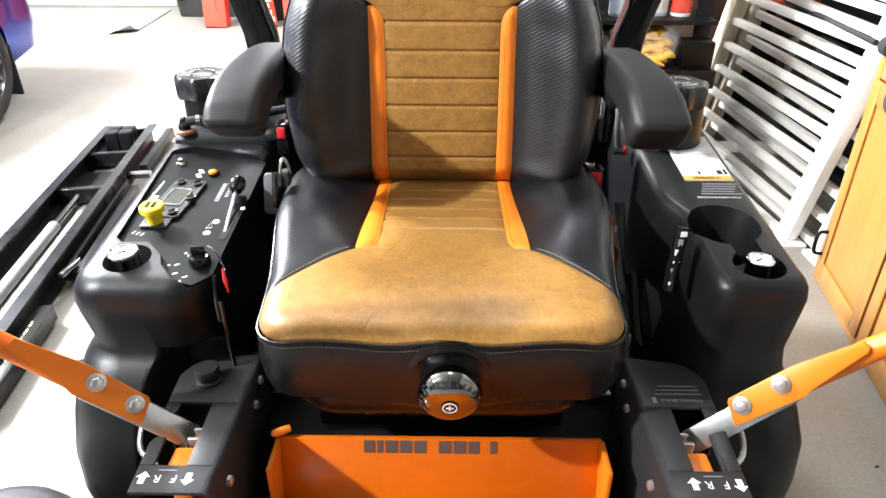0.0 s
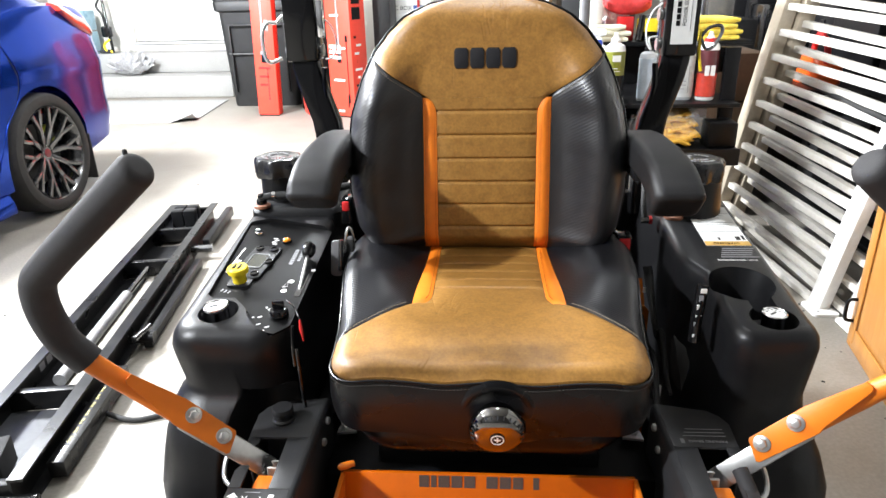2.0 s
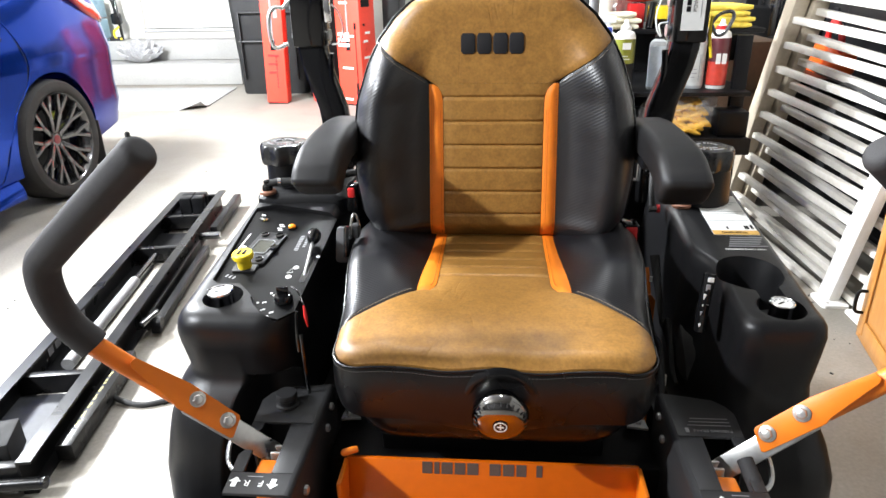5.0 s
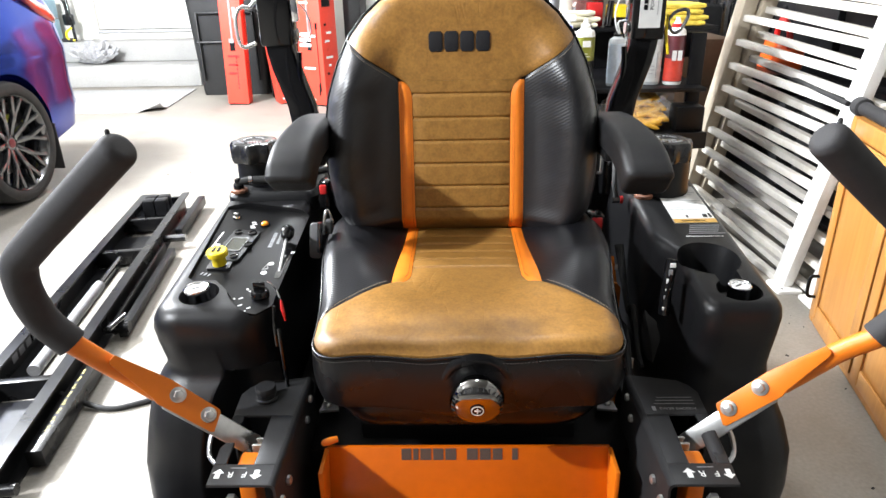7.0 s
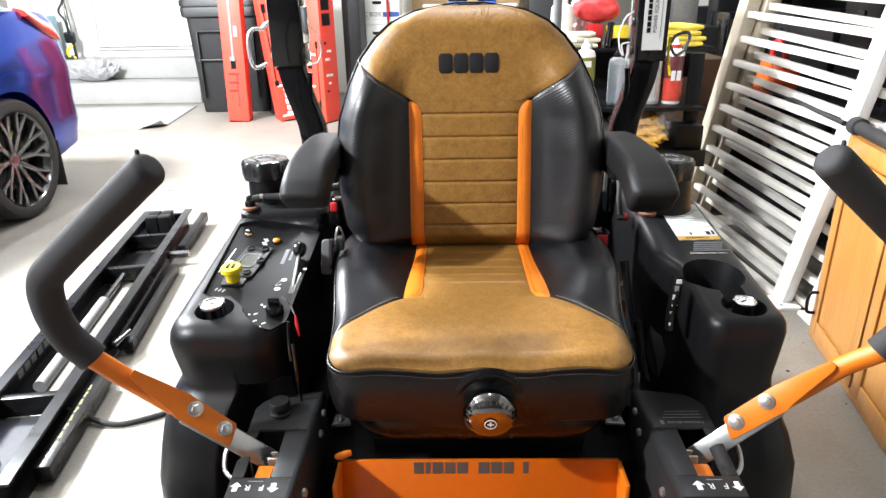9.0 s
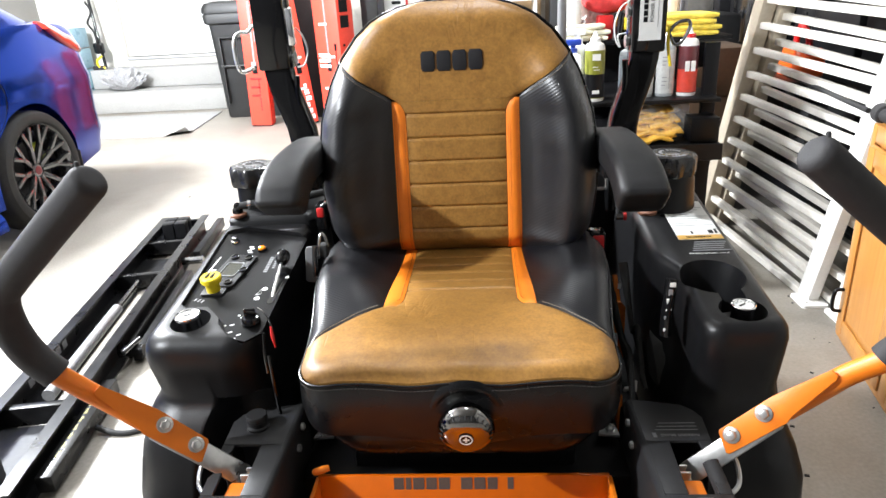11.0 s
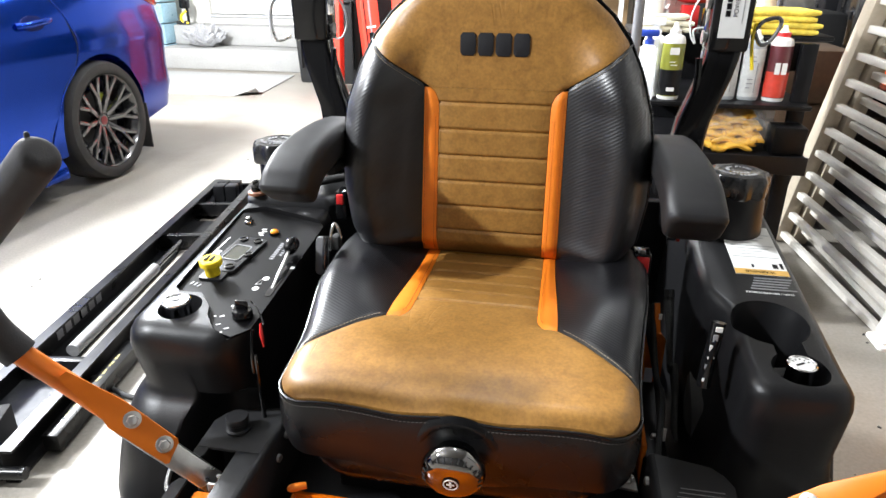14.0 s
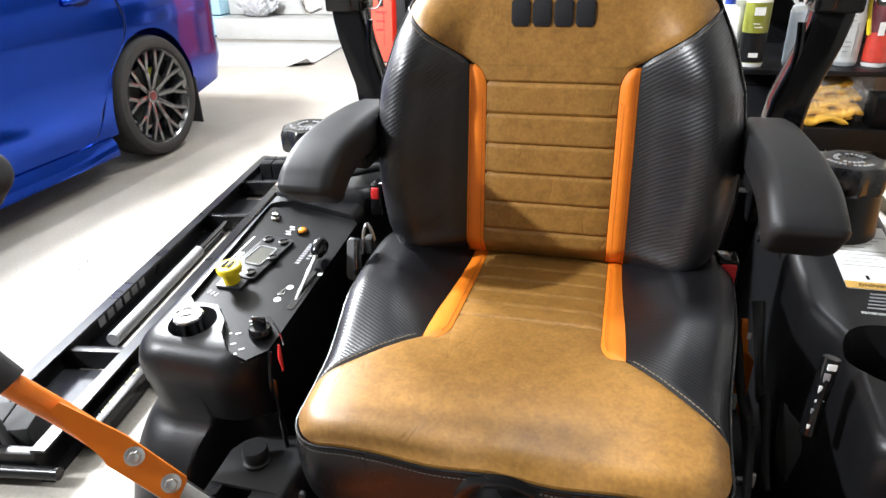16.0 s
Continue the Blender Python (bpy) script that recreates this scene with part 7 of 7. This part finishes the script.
# top shelf clutter
bm = BM()
bmesh.ops.create_icosphere(bm, subdivisions=4, radius=1)
for v in bm.verts:
    n = noise.noise(v.co * 1.7) * 0.22 + noise.noise(v.co * 5) * 0.04
    v.co = Vector((0.52 + v.co.x * 0.10 * (1 + n), 2.80 + v.co.y * 0.07 * (1 + n), 1.078 + max(0.0, v.co.z * 0.5 + 0.5) * 0.10 * (1 + n)))
solid("red_cloth", bm, mat("red_cloth", (0.62, 0.05, 0.05), 0.9, var=0.2, scale=20, bump=0.3, bscale=200), "crumpled red cloth draped over top shelf clutter", "cloth")
solid("red_tin", box(BM(), (0.47, 2.72, 0.983), (0.53, 2.78, 1.075), 0.004), REDP, "small red tin on the top shelf", "tin")
tp = thing("tape_roll", (0.60, 2.74, 0.983), "wide yellow tape roll with black core", "tape")
part("tape", lathe(BM(), [(0.035, 0), (0.055, 0), (0.055, 0.045), (0.035, 0.045), (0.035, 0)], (0.60, 2.74, 1.02), (0, 0, 1), 28, cap=False), YELLOWP, tp)
part("core", lathe(BM(), [(0.054, 0), (0.056, 0.018), (0.03, 0.037)], (0.60, 2.74, 0.983), (0, 0, 1), 24), GLOSSB, tp)
part("black_tool", cyl(BM(), (0.545, 2.69, 0.985), (0.56, 2.71, 1.08), 0.014, 12), GLOSSB, thing("brush", (0.55, 2.69, 0.983), "black brush handle standing on the shelf", "brush"))
cloth_stack(0.31, 0.50, 2.67, 2.73, 0.9825, 3, mat("cream_cloth", (0.70, 0.66, 0.50), 0.9, var=0.1, bump=0.3, bscale=200), "stack of cream cloths on the top shelf")
solid("grey_bag", box(BM(), (0.86, 2.89, 0.983), (0.98, 3.05, 1.20), 0.03), mat("grey_fabric", (0.12, 0.12, 0.13), 0.9, var=0.2), "slumped grey fabric bag on the top shelf", "bag")

# the unit and all that stands on it, set in place together
for o in set(bpy.data.objects) - before:
    if o.parent is None:
        o.location += Vector((0.052, 0.062, 0.0))

# ---- dark clutter along the east wall, added as a dark backdrop behind the railings ----
rk = thing("storage_rack", (1.9, 4.2, 0), "tall black rack of cases, added as a dark backdrop", "rack")
for x, y in ((1.62, 2.45), (2.28, 2.45), (1.62, 5.2), (2.28, 5.2)):
    part("post", box(BM(), (x - 0.025, y - 0.025, 0), (x + 0.025, y + 0.025, 1.95), 0.004), STEELB, rk)
for z in (0.12, 0.72, 1.28, 1.90):
    part("shelf_board", box(BM(), (1.59, 2.42, z), (2.31, 5.23, z + 0.025), 0.003), STEELB, rk)
part("back_panel", box(BM(), (2.315, 2.42, 0.1), (2.325, 5.23, 1.95)), STEELB, rk)
rng = random.Random(4)
dark = [STEELB, BINP, GLOSSB, mat("dark_brown", (0.05, 0.03, 0.02), 0.7), BINP, STEELB]
for k, z in enumerate((0.146, 0.746, 1.306)):
    y = 2.50
    while y < 5.0:
        w = rng.uniform(0.18, 0.42)
        h = rng.uniform(0.26, 0.48)
        x0 = rng.uniform(1.66, 1.76)
        o = thing("tool_case", (x0, y, z), rng.choice(["scuffed black tool case on the storage rack", "dark plastic bin on the storage rack"]), "tool case", "tool cases")
        part("case", box(BM(), (x0, y, z), (2.25, y + w, z + h), 0.015), dark[rng.randrange(6)], o)
        part("latch", box(BM(), (x0 - 0.008, y + w * 0.4, z + h * 0.6), (x0 + 0.002, y + w * 0.6, z + h * 0.75), 0.002), STEELB, o)
        y += w + rng.uniform(0.02, 0.06)
saw = thing("chain_saw", (1.5, 3.3, 0.7), "orange and black chain saw with red handle", "chain saw")
bm = BM()
ring_loft(bm, [[Vector((1.52 + x, 3.20 + y, z)) for x, y in rounded(-0.06, 0.06, -e, e, 0.04)] for z, e in ((0.747, 0.12), (0.76, 0.14), (0.84, 0.14), (0.87, 0.10))])
part("body", bm, mat("orange_red_plastic", (0.75, 0.10, 0.01), 0.35), saw)
part("handle", tube(BM(), [(1.50, 3.08, 0.85), (1.48, 3.06, 0.93), (1.50, 3.18, 0.97), (1.54, 3.30, 0.92), (1.54, 3.31, 0.86)], 0.014, 10, 5), REDP, saw)
part("guide_bar", box(BM(), (1.515, 3.34, 0.77), (1.523, 3.75, 0.83), 0.003), ZINC, saw)
part("rack_tray", box(BM(), (1.40, 3.0, 0.722), (1.585, 3.8, 0.745), 0.003), STEELB, rk)
solid("cardboard_box", box(BM(), (1.04, 3.47, 0.0), (1.38, 3.87, 0.62), 0.006), mat("dark_cardboard", (0.075, 0.042, 0.02), 0.85, var=0.15), "brown cardboard box behind the railings", "box")
solid("cardboard_box", box(BM(), (1.00, 3.46, 0.622), (1.40, 3.86, 0.86), 0.006), bpy.data.materials["dark_cardboard"], "smaller cardboard box stacked behind the railings", "box")
solid("black_tote", box(BM(), (1.0, 3.9, 0.0), (1.5, 4.6, 1.0), 0.03), BINP, "large black storage tote on the floor", "tote")
solid("black_tote", box(BM(), (0.35, 3.5, 0.0), (0.95, 4.3, 0.62), 0.03), BINP, "low black storage tote behind the shelf", "tote")

# grit and chips on the floor
rng = random.Random(11)
bm = BM()
for k in range(70):
    x, y = rng.uniform(0.62, 1.24), rng.uniform(0.5, 2.4)
    if k > 45:
        x, y = rng.uniform(-2.2, -0.95), rng.uniform(0.5, 4.5)
    r = rng.uniform(0.0015, 0.006)
    box(bm, (-r, -r * 0.6, 0), (r, r * 0.6, r * 0.5), 0, Matrix.Translation((x, y, 0.0005)) @ Matrix.Rotation(rng.uniform(0, 6), 4, "Z"))
solid("floor_grit", bm, DARKM, "dark grit and chips scattered over the concrete floor", "grit", "stuff")
